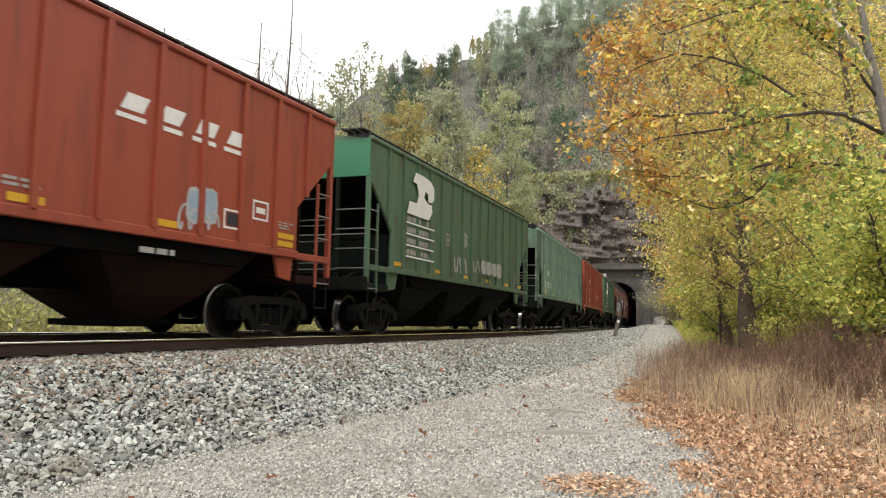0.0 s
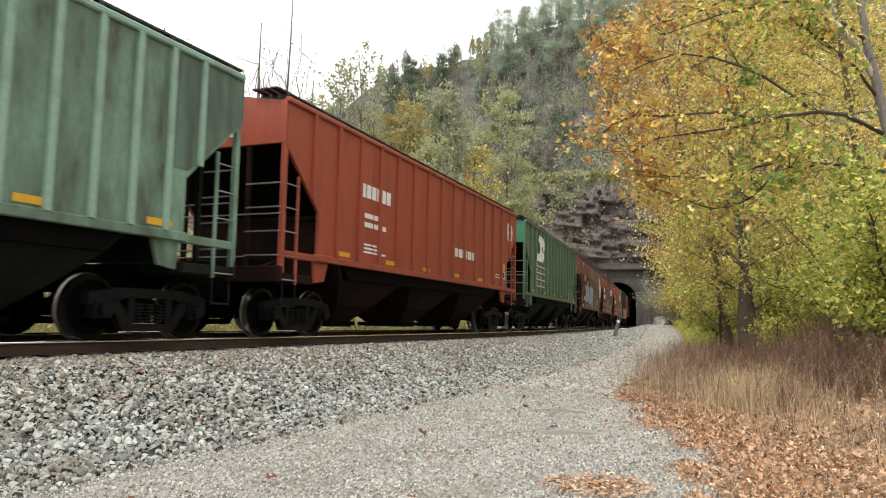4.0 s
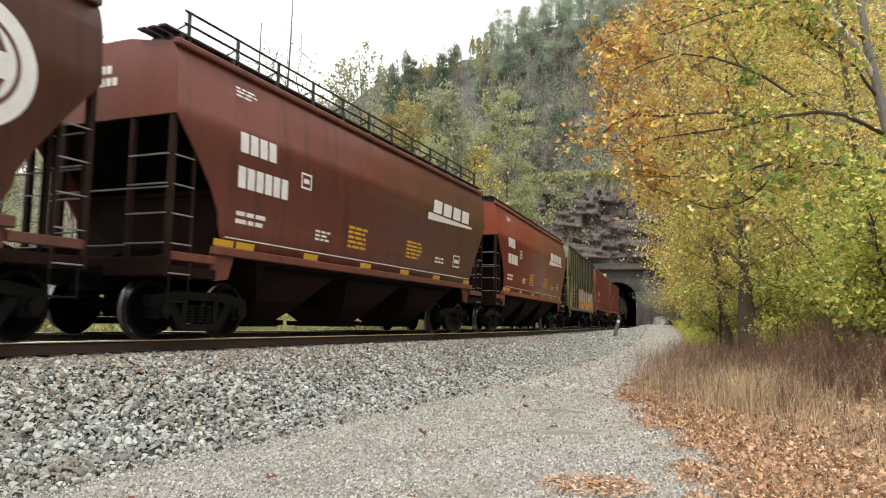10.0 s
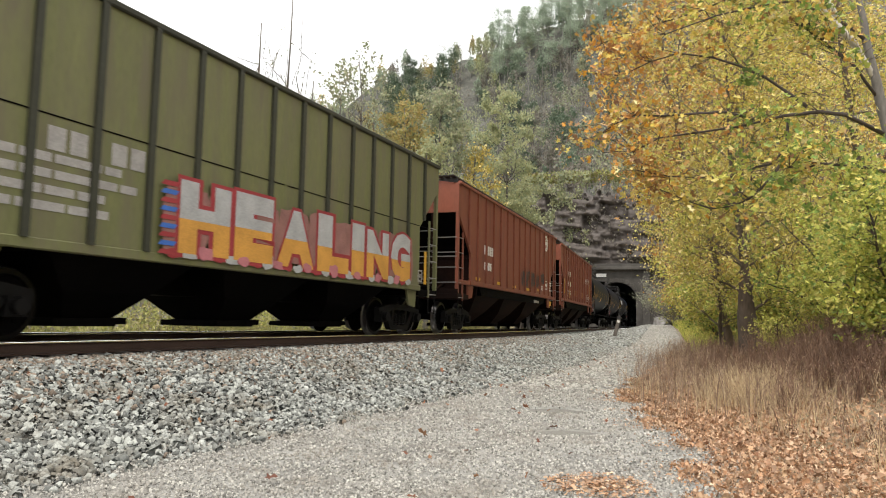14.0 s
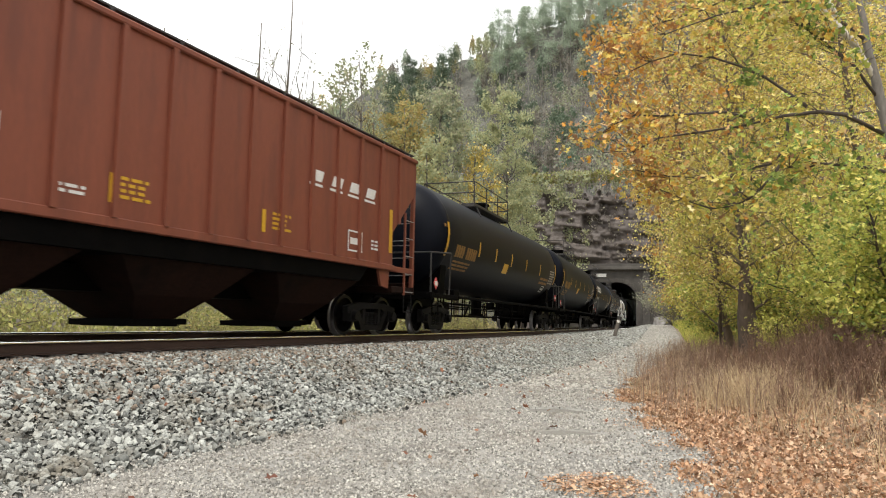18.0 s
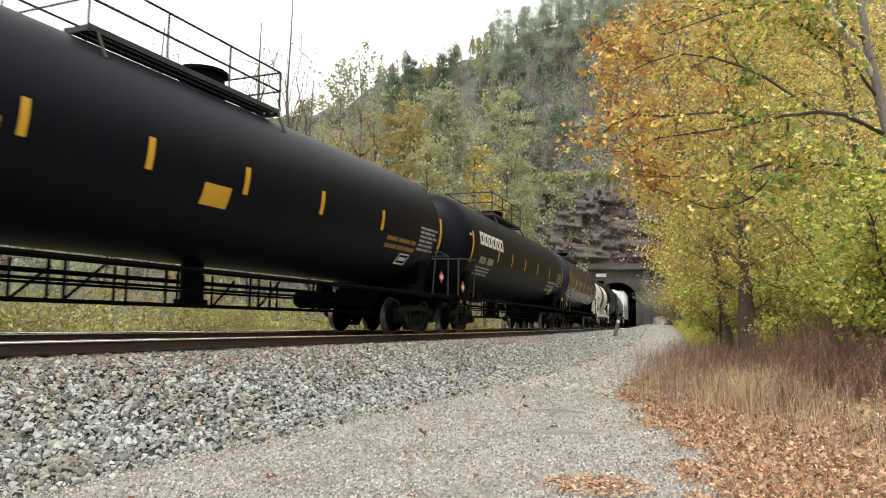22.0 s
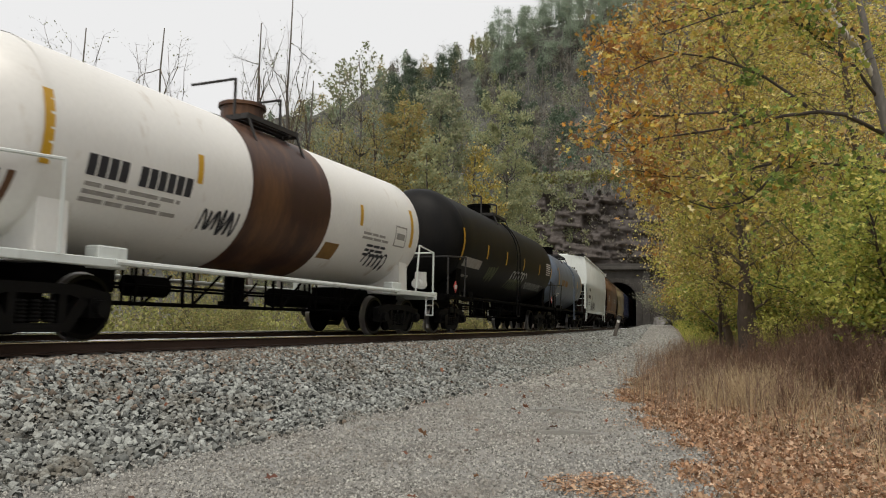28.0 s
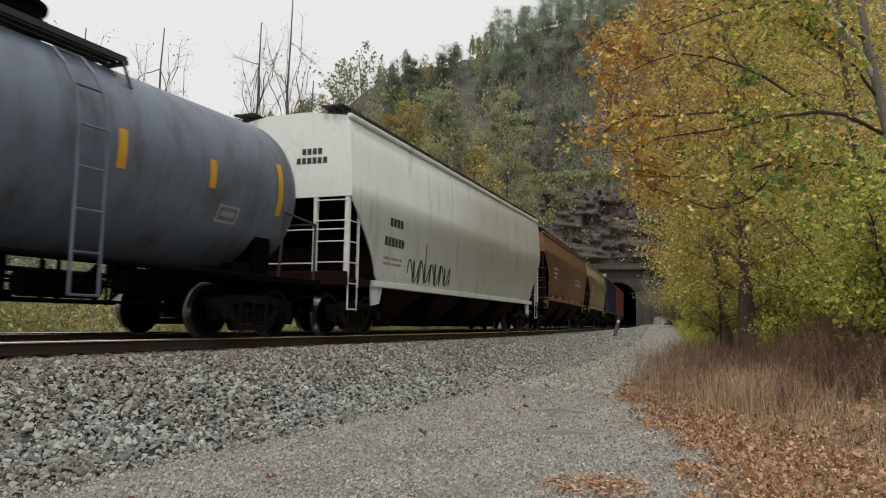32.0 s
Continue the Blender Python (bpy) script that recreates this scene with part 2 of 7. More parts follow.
LEAF = dict(
    gold=leaf_mat("golden_leaves", [(0.68, 0.52, 0.1), (0.26, 0.19, 0.07), (0.8, 0.64, 0.18), (0.54, 0.45, 0.12), (0.86, 0.75, 0.38), (0.36, 0.28, 0.09), (0.72, 0.57, 0.13), (0.46, 0.44, 0.13)], 0.34),
    lime=leaf_mat("yellow_green_leaves", [(0.56, 0.56, 0.11), (0.22, 0.26, 0.06), (0.74, 0.7, 0.2), (0.42, 0.48, 0.1), (0.8, 0.68, 0.22), (0.3, 0.33, 0.08), (0.6, 0.62, 0.14)], 0.4),
    green=leaf_mat("green_leaves", [(0.14, 0.23, 0.055), (0.26, 0.38, 0.09), (0.09, 0.13, 0.04), (0.4, 0.5, 0.13), (0.17, 0.25, 0.07)], 0.35),
    rust=leaf_mat("orange_brown_leaves", [(0.72, 0.36, 0.05), (0.36, 0.17, 0.07), (0.76, 0.48, 0.1), (0.22, 0.12, 0.075), (0.64, 0.42, 0.2), (0.58, 0.27, 0.05)], 0.32),
    litter=leaf_mat("dry_fallen_leaves", [(0.55, 0.34, 0.2), (0.36, 0.19, 0.1), (0.72, 0.52, 0.36), (0.14, 0.075, 0.045), (0.52, 0.36, 0.23), (0.26, 0.13, 0.075), (0.62, 0.44, 0.28)], 0.1, 0.75),
    russet=leaf_mat("red_brown_fallen_leaves", [(0.2, 0.08, 0.05), (0.3, 0.14, 0.08), (0.12, 0.05, 0.035), (0.36, 0.2, 0.11)], 0.1, 0.75),
    dry=leaf_mat("dry_weed_stems", [(0.24, 0.165, 0.125), (0.34, 0.24, 0.17), (0.19, 0.13, 0.1), (0.44, 0.33, 0.22), (0.28, 0.19, 0.14)], 0.15, 0.9),
    umber=leaf_mat("dark_dead_stems", [(0.17, 0.105, 0.075), (0.25, 0.155, 0.105), (0.13, 0.085, 0.065), (0.32, 0.21, 0.14)], 0.12, 0.9),
    straw=leaf_mat("straw_grass", [(0.62, 0.49, 0.31), (0.5, 0.38, 0.23), (0.7, 0.57, 0.38)], 0.25, 0.9),
    # woods and pine paled towards grey: distance haze put into the leaf colours
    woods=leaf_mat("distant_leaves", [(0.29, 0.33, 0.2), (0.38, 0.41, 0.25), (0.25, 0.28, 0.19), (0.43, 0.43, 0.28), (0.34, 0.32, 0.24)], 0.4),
    pine=leaf_mat("hazed_evergreen_needles", [(0.3, 0.37, 0.28), (0.4, 0.46, 0.35), (0.34, 0.41, 0.31)], 0.45),
    fir=leaf_mat("dark_fir_needles", [(0.1, 0.14, 0.1), (0.17, 0.22, 0.15), (0.13, 0.18, 0.12)], 0.3),
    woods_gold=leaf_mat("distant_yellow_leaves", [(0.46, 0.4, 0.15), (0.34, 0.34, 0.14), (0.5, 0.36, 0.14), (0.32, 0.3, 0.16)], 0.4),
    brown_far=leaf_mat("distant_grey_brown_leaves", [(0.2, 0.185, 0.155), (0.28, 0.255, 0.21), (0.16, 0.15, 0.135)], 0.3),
    meadow=leaf_mat("meadow_grass_blades", [(0.22, 0.25, 0.07), (0.34, 0.33, 0.12), (0.27, 0.22, 0.11), (0.16, 0.19, 0.06), (0.42, 0.4, 0.16)], 0.3),
    # brighter than the meadow leaves: sunlight on the brush is in the colour
    hedge=leaf_mat("yellow_brush_leaves", [(0.42, 0.42, 0.13), (0.24, 0.26, 0.08), (0.55, 0.52, 0.2), (0.33, 0.34, 0.1)], 0.3),
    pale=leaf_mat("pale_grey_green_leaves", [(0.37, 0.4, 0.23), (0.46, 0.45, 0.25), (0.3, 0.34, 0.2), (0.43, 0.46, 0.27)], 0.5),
)


# ---- mesh helpers ----
def part(name, bm, material, parent=None, label="", smooth=False):
    """Links a bmesh as one mesh object, under parent where one is given."""
    me = bpy.data.meshes.new(name)
    bm.to_mesh(me)
    bm.free()
    me.materials.append(material)
    if smooth:
        me.polygons.foreach_set("use_smooth", [True] * len(me.polygons))
    ob = new(name, me)
    if parent:
        ob.parent = parent
    if label:
        ob["label"] = label
    return ob


def sheet(name, verts, faces, material, parent=None, smooth=False):
    me = bpy.data.meshes.new(name)
    me.from_pydata([tuple(v) for v in verts], [], faces)
    me.materials.append(material)
    if smooth:
        me.polygons.foreach_set("use_smooth", [True] * len(me.polygons))
    me.update()
    ob = new(name, me)
    if parent:
        ob.parent = parent
    return ob


def box(bm, c, s, rot=None):
    """A box of size s round c."""
    m = Matrix.Translation(c)
    if rot:
        m = m @ rot.to_4x4()
    bmesh.ops.create_cube(bm, size=1, matrix=m @ Matrix.Diagonal((*s, 1)))
    return bm


def rod(bm, a, b, r, n=6, r2=None):
    """A round bar from a to b."""
    a, b = Vector(a), Vector(b)
    d = b - a
    q = d.to_track_quat("Z", "Y").to_matrix().to_4x4()
    bmesh.ops.create_cone(bm, cap_ends=True, segments=n, radius1=r, radius2=r if r2 is None else r2, depth=d.length,
                          matrix=Matrix.Translation((a + b) / 2) @ q)
    return bm


def B():
    return bmesh.new()


def boxes(*items):
    bm = B()
    for c, s in items:
        box(bm, c, s)
    return bm


def rods(r, *pairs, n=6):
    bm = B()
    for a, b in pairs:
        rod(bm, a, b, r, n)
    return bm


def prism(bm, pts, x0, x1):
    """A polygon of (y, z) points, extruded across from x0 to x1."""
    a = [bm.verts.new((x0, y, z)) for y, z in pts]
    b = [bm.verts.new((x1, y, z)) for y, z in pts]
    bm.faces.new(a), bm.faces.new(list(reversed(b)))
    for i in range(len(pts)):
        j = (i + 1) % len(pts)
        bm.faces.new((a[j], a[i], b[i], b[j]))
    bmesh.ops.recalc_face_normals(bm, faces=bm.faces)
    return bm


def bevel(bm, w, n=1):
    bmesh.ops.bevel(bm, geom=bm.edges[:], offset=w, segments=n, affect="EDGES", clamp_overlap=True)
    return bm


def smooth01(v):
    v = np.clip(v, 0, 1)
    return v * v * (3 - 2 * v)


# ---- the line of the track ----
STEP = 0.5
S_GRID = np.arange(-330, 460, STEP)
def bend(u):
    return 0.5 * (1 + np.tanh(u / 6))
KAPPA = 0.00874 * bend(S_GRID - 15.6) * (1 - bend(S_GRID - 20.9)) + 0.00242 * bend(S_GRID - 20.9) * (1 - bend(S_GRID - 48))
ZERO = int(np.argmin(np.abs(S_GRID)))
TURN = np.cumsum(KAPPA) * STEP
TURN = 0.41357 - (TURN - TURN[ZERO])
TX, TY = np.cumsum(np.sin(TURN)) * STEP, np.cumsum(np.cos(TURN)) * STEP
TX += -TX[ZERO] - 9.3975 * math.cos(0.41357)
TY += -TY[ZERO] + 9.3975 * math.sin(0.41357)


def on_track(s, w=0.0, z=0.0):
    """The point w metres to the right of the track's middle, z above the rail head, s metres along; and the heading."""
    x, y, h = (float(np.interp(s, S_GRID, a)) for a in (TX, TY, TURN))
    return Vector((x + w * math.cos(h), y - w * math.sin(h), RAIL + 0.00017 * s + z)), h


def off_track(x, y):
    """How far along and how far to the right of the track the points lie (arrays)."""
    x, y = np.asarray(x, float), np.asarray(y, float)
    shape = x.shape
    x, y = x.ravel(), y.ravel()
    keep = np.arange(ZERO - 240, len(S_GRID), 2)
    best = np.empty(len(x), int)
    for a in range(0, len(x), 20000):
        d = (x[a:a + 20000, None] - TX[keep]) ** 2 + (y[a:a + 20000, None] - TY[keep]) ** 2
        best[a:a + 20000] = keep[np.argmin(d, 1)]
    h = TURN[best]
    w = (x - TX[best]) * np.cos(h) - (y - TY[best]) * np.sin(h)
    s = S_GRID[best] + (x - TX[best]) * np.sin(h) + (y - TY[best]) * np.cos(h)
    return s.reshape(shape), w.reshape(shape)

# ---- terrain ----
PORTAL = 108.0


def verge_at(s):
    """How far from the track the leafy verge begins."""
    return 9.15 - 1.95 * smooth01((s - 5) / 9.5) + 2.0 * (1 - smooth01((s + 1) / 6)) + 0.12 * np.sin(s * 1.9)


def road_rise(s):
    return 1.22 * smooth01((s - 12) / 85)


RIDGE = ((-180, 0.0), (-60, 0.05), (-40, 0.12), (-26, 0.20), (-17, 0.26), (-10, 0.30), (-4, 0.345), (3, 0.395), (10, 0.44), (14, 0.455),
         (20, 0.5), (32, 0.52), (60, 0.45), (110, 0.2), (180, 0.0))


def lumps(x, y, size, seed=0.0):
    return np.array([noise.fractal((a / size + seed, b / size, seed), 1.0, 2.0, 4) for a, b in zip(x.ravel(), y.ravel())]).reshape(x.shape)


def ground_z(x, y, rough=True):
    """The height of the ground."""
    x, y = np.asarray(x, float), np.asarray(y, float)
    s, w = off_track(x, y)
    rise = road_rise(s)
    near = RAIL - 0.27
    # camera's side: ballast shoulder, road, verge, bank
    right = near + (rise - near) * smooth01((w - 1.75) / 3.1)
    verge = verge_at(s)
    right = right + 0.95 * smooth01((w - verge - 0.3) / 5.5) + 0.12 * np.clip(w - verge - 4, 0, 60)
    left = near + (-0.25 - near) * smooth01((-w - 1.75) / 2.6)
    z = np.where(w > 0, right, left)
    # the mountain, with a cut rock face over the tunnel
    r, az = np.hypot(x, y), np.degrees(np.arctan2(x, y))
    top = np.interp(az, [a for a, _ in RIDGE], [b for _, b in RIDGE])
    foot = np.interp(az, [-180, -30, -8, 8, 20, 40, 180], [150, 150, 130, PORTAL + 6, PORTAL, 70, 70])
    slope = smooth01((r - foot) / (300 - foot) * 0.62 + 0.0) / 0.7
    hill = top * 300 * np.clip(slope, 0, 1) * np.where(r > 300, np.maximum(0, 1 - (r - 300) / 1500), 1)
    cut = smooth01((az - 6) / 4) * (1 - smooth01((az - 17) / 4))
    face = (12 * smooth01((s - PORTAL - 0.7) / 1.6) + 7 * smooth01((s - PORTAL - 1.5) / 7)) * cut
    hill = np.maximum(hill, face + 0.8 * hill * (face > 0))
    z = z + hill
    if rough:
        far = np.clip((r - 60) / 60, 0, 1)
        z = z + far * (np.clip(hill, 0, 40) / 40) * (6 * lumps(x, y, 38.0) + 2.5 * lumps(x, y, 9.0, 3.0))
    return z, s, w, hill, cut


def build_ground():
    rr = np.concatenate([[0.01], np.geomspace(0.8, 60, 130), np.geomspace(61, 330, 130), np.geomspace(345, 4500, 22)])
    az = np.radians(np.concatenate([np.arange(-180, -45, 5), np.arange(-45, 45, 0.3), np.arange(45, 180, 5)]))
    r, a = np.meshgrid(rr, az, indexing="ij")
    x, y = 0.37 + r * np.sin(a), r * np.cos(a) - 0.23
    z, s, w, hill, cut = ground_z(x, y)
    z = z + np.where((np.abs(w) > 1.9) & (r < 60), 0.006 * lumps(x, y, 0.5) + 0.012 * lumps(x, y, 2.5, 5.0) - 0.008, 0)
    # cut rock ledges
    z = z + np.where((cut > 0.3) & (hill > 2), 1.2 * np.abs(lumps(x, y, 5.0, 9.0)), 0)
    na, nr = len(az), len(rr)
    verts = np.stack([x, y, z], -1).reshape(-1, 3)
    faces, mats = [], []
    verge = verge_at(s)
    for i in range(nr - 1):
        for j in range(na):
            k = (j + 1) % na
            sm, wm = (s[i, j] + s[i + 1, k]) / 2, (w[i, j] + w[i + 1, k]) / 2
            if abs(wm) < 5.0 and PORTAL - 0.4 < sm < PORTAL + 280:
                if min(z[i, j], z[i + 1, j], z[i + 1, k], z[i, k]) < RAIL + 8.4:
                    continue
            faces.append((i * na + j, (i + 1) * na + j, (i + 1) * na + k, i * na + k))
            if hill[i, j] > 1.0:
                m = 4 if (cut[i, j] > 0.3 and hill[i, j] < 26) else 3
            elif wm < -4.0:
                m = 2
            elif wm > verge[i, j] + 0.1:
                m = 1
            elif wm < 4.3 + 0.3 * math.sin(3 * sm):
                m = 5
            else:
                m = 0
            mats.append(m)
    ob = sheet("ground", verts, faces, M["gravel"], smooth=True)
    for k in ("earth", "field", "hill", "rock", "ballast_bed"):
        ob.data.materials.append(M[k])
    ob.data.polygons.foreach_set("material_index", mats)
    return tagged(ob, "gravel road, leafy verge, field and wooded mountainside", "ground", kind="structure")


build_ground()


# ---- tunnel ----
def frame_at(s, w, z):
    p, h = on_track(s, w, z)
    return p


def build_tunnel():
    # bore: a horseshoe lining swept along the track
    prof = [(-2.75, -0.5), (-2.75, 4.2)] + [(2.75 * math.cos(t), 4.2 + 2.3 * math.sin(t)) for t in np.linspace(math.pi, 0, 13)][1:-1] + [(2.75, 4.2), (2.75, -0.5)]
    outer = [(u * 1.22, v * 1.08 if v > 0 else v) for u, v in prof]
    ss = [PORTAL + 0.3] + list(np.arange(PORTAL + 4, 400, 6.0))
    for name, pr in (("tunnel_lining", prof), ):
        verts, faces, n = [], [], len(pr)
        for s in ss:
            for u, v in pr:
                verts.append(frame_at(s, u, v))
            for u, v in outer:
                verts.append(frame_at(s, u, v))
        m = 2 * n
        for i in range(len(ss) - 1):
            for j in range(n - 1):
                a, b = i * m + j, (i + 1) * m + j
                faces.append((a, a + 1, b + 1, b))
                faces.append((a + n, b + n, b + n + 1, a + n + 1))
            faces.append((i * m, (i + 1) * m, (i + 1) * m + n, i * m + n))
            faces.append((i * m + n - 1, i * m + 2 * n - 1, (i + 1) * m + 2 * n - 1, (i + 1) * m + n - 1))
        e = (len(ss) - 1) * m
        faces.append(tuple(e + j for j in range(n)))
        tagged(sheet(name, verts, faces, M["bore"]), "soot-black lining of the railway tunnel", "tunnel", kind="structure")
    bed, bf = [], []
    for s in ss:
        bed += [frame_at(s, -2.7, -0.22), frame_at(s, 2.7, -0.22)]
    for i in range(len(ss) - 1):
        bf.append((2 * i, 2 * i + 1, 2 * i + 3, 2 * i + 2))
    tagged(sheet("tunnel_floor", bed, bf, M["bore"]), "dark ballast floor inside the tunnel", "floor", kind="structure")
    # portal: face with a horseshoe opening, pilasters, cornice and a name tablet
    root = new("tunnel_portal")
    p, h = on_track(PORTAL, 0, 0)
    root.matrix_world = Matrix.Translation(p) @ pose(0, 0, 0, 0, 0, -math.degrees(h))
    tagged(root, "weathered concrete railway tunnel portal with a cornice", "tunnel portal", kind="structure")
    bm = B()
    ring = prof
    hi = 8.3
    outl = [(-4.9, -0.8)] + [(-4.9 + 9.8 * k / (len(ring) - 3), hi) for k in range(len(ring) - 2)] + [(4.9, -0.8)]
    f = [[bm.verts.new((u, yy, v)) for u, v in pr] for yy in (0.0, 0.9) for pr in (ring, outl)]
    n = len(ring)
    for k in range(n - 1):
        bm.faces.new((f[0][k], f[0][k + 1], f[1][k + 1], f[1][k]))
        bm.faces.new((f[2][k + 1], f[2][k], f[3][k], f[3][k + 1]))
        bm.faces.new((f[0][k + 1], f[0][k], f[2][k], f[2][k + 1]))
        bm.faces.new((f[1][k], f[1][k + 1], f[3][k + 1], f[3][k]))
    part("face_wall", bm, M["concrete"], root)
    for sx in (-1, 1):
        part("pilaster", bevel(boxes(((sx * 4.2, -0.12, 3.7), (1.1, 0.3, 9.0))), 0.05), M["concrete"], root)
    part("cornice", bevel(boxes(((0, -0.1, 8.5), (10.8, 1.3, 0.45))), 0.06), M["concrete"], root, "projecting concrete cornice")
    part("parapet", bevel(boxes(((0, 0.15, 8.95), (10.0, 0.8, 0.5))), 0.05), M["concrete"], root)
    part("name_tablet", bevel(boxes(((-2.2, -0.06, 7.5), (1.5, 0.08, 0.5))), 0.01), M["letter"], root, "small white sign plate")
    bm = B()
    for k in range(1, n - 2):
        u, v = ring[k]
        c = Vector((0, 0, 3.5))
        d = (Vector((u, 0, v)) - c).normalized()
        box(bm, (u + d.x * 0.3, -0.05, v + d.z * 0.3), (0.5, 0.14, 0.5))
    part("arch_ring", bevel(bm, 0.03), M["concrete"], root)
    for sx in (1, -1):
        w = bevel(boxes(((sx * 7.2, 0.6, 2.4), (4.8, 1.0, 7.0))), 0.08)
        part("wing_wall", w, M["concrete"], root)


build_tunnel()


# ---- track ----
LEAN = 2.5       # cross-fall of the track, degrees


def CANT(w):
    return -0.0075 - math.tan(radians(LEAN)) * w


def build_rail(name, w):
    arc = [(0.015 + 0.028 * math.sin(radians(t)), -0.028 + 0.028 * math.cos(radians(t))) for t in range(0, 91, 10)]
    prof = arc + [(0.043, -0.036), (0.01, -0.05), (0.01, -0.15), (0.075, -0.165), (0.075, -0.185), (-0.075, -0.185), (-0.075, -0.165), (-0.01, -0.15), (-0.01, -0.05), (-0.043, -0.036)] + [(-u, v) for u, v in reversed(arc)]
    ss = list(np.arange(-40, 130, 1.5))
    n, verts, faces, mats = len(prof), [], [], []
    for s in ss:
        for u, v in prof:
            verts.append(frame_at(s, w + u, v + CANT(w)))
    for i in range(len(ss) - 1):
        for j in range(n):
            k = (j + 1) % n
            faces.append((i * n + j, i * n + k, (i + 1) * n + k, (i + 1) * n + j))
            mats.append(1 if j < 10 or j > n - 12 else 0)
    faces += [tuple(range(n)), tuple((len(ss) - 1) * n + k for k in reversed(range(n)))]
    mats += [0, 0]
    ob = sheet(name, verts, faces, M["rail_web"])
    ob.data.materials.append(M["rail_head"])
    ob.data.polygons.foreach_set("material_index", mats)
    return ob


track = new("railway_track")
track.location = frame_at(0, 0, -0.2)
tagged(track, "curved single railway track with shiny steel rails on timber ties", "railway track", kind="structure")
for w in (-0.753, 0.753):
    rail = build_rail("rail", w)
    rail.parent = track
    rail.matrix_parent_inverse = Matrix.Translation(track.location).inverted()
tie_mesh = None
for i in range(190):
    s = -8 + i * 0.53
    p, h = on_track(s, 0, -0.285)
    if tie_mesh is None:
        ob = part("tie", bevel(boxes(((0, 0, 0), (2.6, 0.23, 0.19))), 0.012), M["tie"])
        tie_mesh = ob.data
    else:
        ob = new("tie", tie_mesh)
    ob.parent = track
    ob.matrix_parent_inverse = Matrix.Translation(track.location).inverted()
    ob.matrix_basis = Matrix.Translation(p + Vector((0, 0, 0.01 * random.random()))) @ pose(0, 0, 0, 0, 0, -math.degrees(h) + random.uniform(-1, 1)) @ pose(0, 0, 0, 0, LEAN, 0)


# ---- quick meshes of many small pieces ----
RNG = np.random.default_rng(7)


def swarm(name, verts, polys, material, parent=None):
    """One mesh from an array of points and an array of equal-sided faces."""
    verts, polys = np.asarray(verts, np.float32), np.asarray(polys, np.int32)
    me = bpy.data.meshes.new(name)
    n, k = polys.shape
    me.vertices.add(len(verts))
    me.vertices.foreach_set("co", verts.ravel())
    me.loops.add(n * k)
    me.loops.foreach_set("vertex_index", polys.ravel())
    me.polygons.add(n)
    me.polygons.foreach_set("loop_start", np.arange(0, n * k, k, dtype=np.int32))
    me.polygons.foreach_set("loop_total", np.full(n, k, np.int32))
    me.update(calc_edges=True)
    me.materials.append(material)
    ob = new(name, me)
    if parent:
        ob.parent = parent
    return ob


def turns(n, flat=0.0):
    """Random rotations; flat near 1 keeps the pieces lying."""
    a = RNG.uniform(0, 2 * np.pi, n)
    t = RNG.uniform(-1, 1, (n, 2)) * (1 - flat) * 1.5
    ca, sa = np.cos(a), np.sin(a)
    z = np.zeros(n)
    rz = np.stack([np.stack([ca, -sa, z], 1), np.stack([sa, ca, z], 1), np.stack([z, z, z + 1], 1)], 1)
    cx, sx = np.cos(t[:, 0]), np.sin(t[:, 0])
    rx = np.stack([np.stack([z + 1, z, z], 1), np.stack([z, cx, -sx], 1), np.stack([z, sx, cx], 1)], 1)
    cy, sy = np.cos(t[:, 1]), np.sin(t[:, 1])
    ry = np.stack([np.stack([cy, z, sy], 1), np.stack([z, z + 1, z], 1), np.stack([-sy, z, cy], 1)], 1)
    return rz @ rx @ ry


def scatter(name, pts, size, shape, faces, material, flat=0.0, parent=None, squash=None, jitter=0.0):
    """The same small shape at many points, turned and sized at random."""
    pts = np.asarray(pts, float)
    n, k = len(pts), len(shape)
    v = np.repeat(np.asarray(shape, float)[None], n, 0)
    if jitter:
        v = v * (1 + RNG.uniform(-jitter, jitter, v.shape))
    if squash is not None:
        v = v * (1 + RNG.uniform(-squash, squash, (n, 1, 3)))
    v = np.einsum("nij,nkj->nki", turns(n, flat), v) * np.broadcast_to(np.asarray(size, float), (n,))[:, None, None] + pts[:, None]
    f = np.asarray(faces)[None] + (np.arange(n) * k)[:, None, None]
    return swarm(name, v.reshape(-1, 3), f.reshape(-1, f.shape[-1]), material, parent)


# a lobed leaf, folded along its middle; a plain leaf; a stone
LOBED = [(0, -0.5, 0), (0.13, -0.2, 0.05), (0.56, -0.14, 0.13), (0.15, 0.06, 0.04), (0.36, 0.42, 0.11), (0.0, 0.6, -0.03), (-0.36, 0.42, 0.11), (-0.15, 0.06, 0.04), (-0.56, -0.14, 0.13), (-0.13, -0.2, 0.05)]
LOBED_T = [(0, 1, 3), (0, 3, 5), (1, 2, 3), (3, 4, 5), (0, 5, 7), (0, 7, 9), (9, 7, 8), (7, 5, 6)]
PLAIN = [(0, -0.5, 0), (0.3, 0, 0.08), (0, 0.5, 0), (-0.3, 0, 0.08)]
PLAIN_F = [(0, 1, 2), (0, 2, 3)]
STONE = [(-0.5, -0.4, -0.3), (0.5, -0.45, -0.25), (0.45, 0.45, -0.3), (-0.4, 0.5, -0.35), (-0.3, -0.35, 0.3), (0.35, -0.25, 0.35), (0.3, 0.35, 0.28), (-0.35, 0.3, 0.38)]
STONE_F = [(0, 1, 5, 4), (1, 2, 6, 5), (2, 3, 7, 6), (3, 0, 4, 7), (4, 5, 6, 7)]


def on_ground(x, y):
    return ground_z(x, y, False)[0]


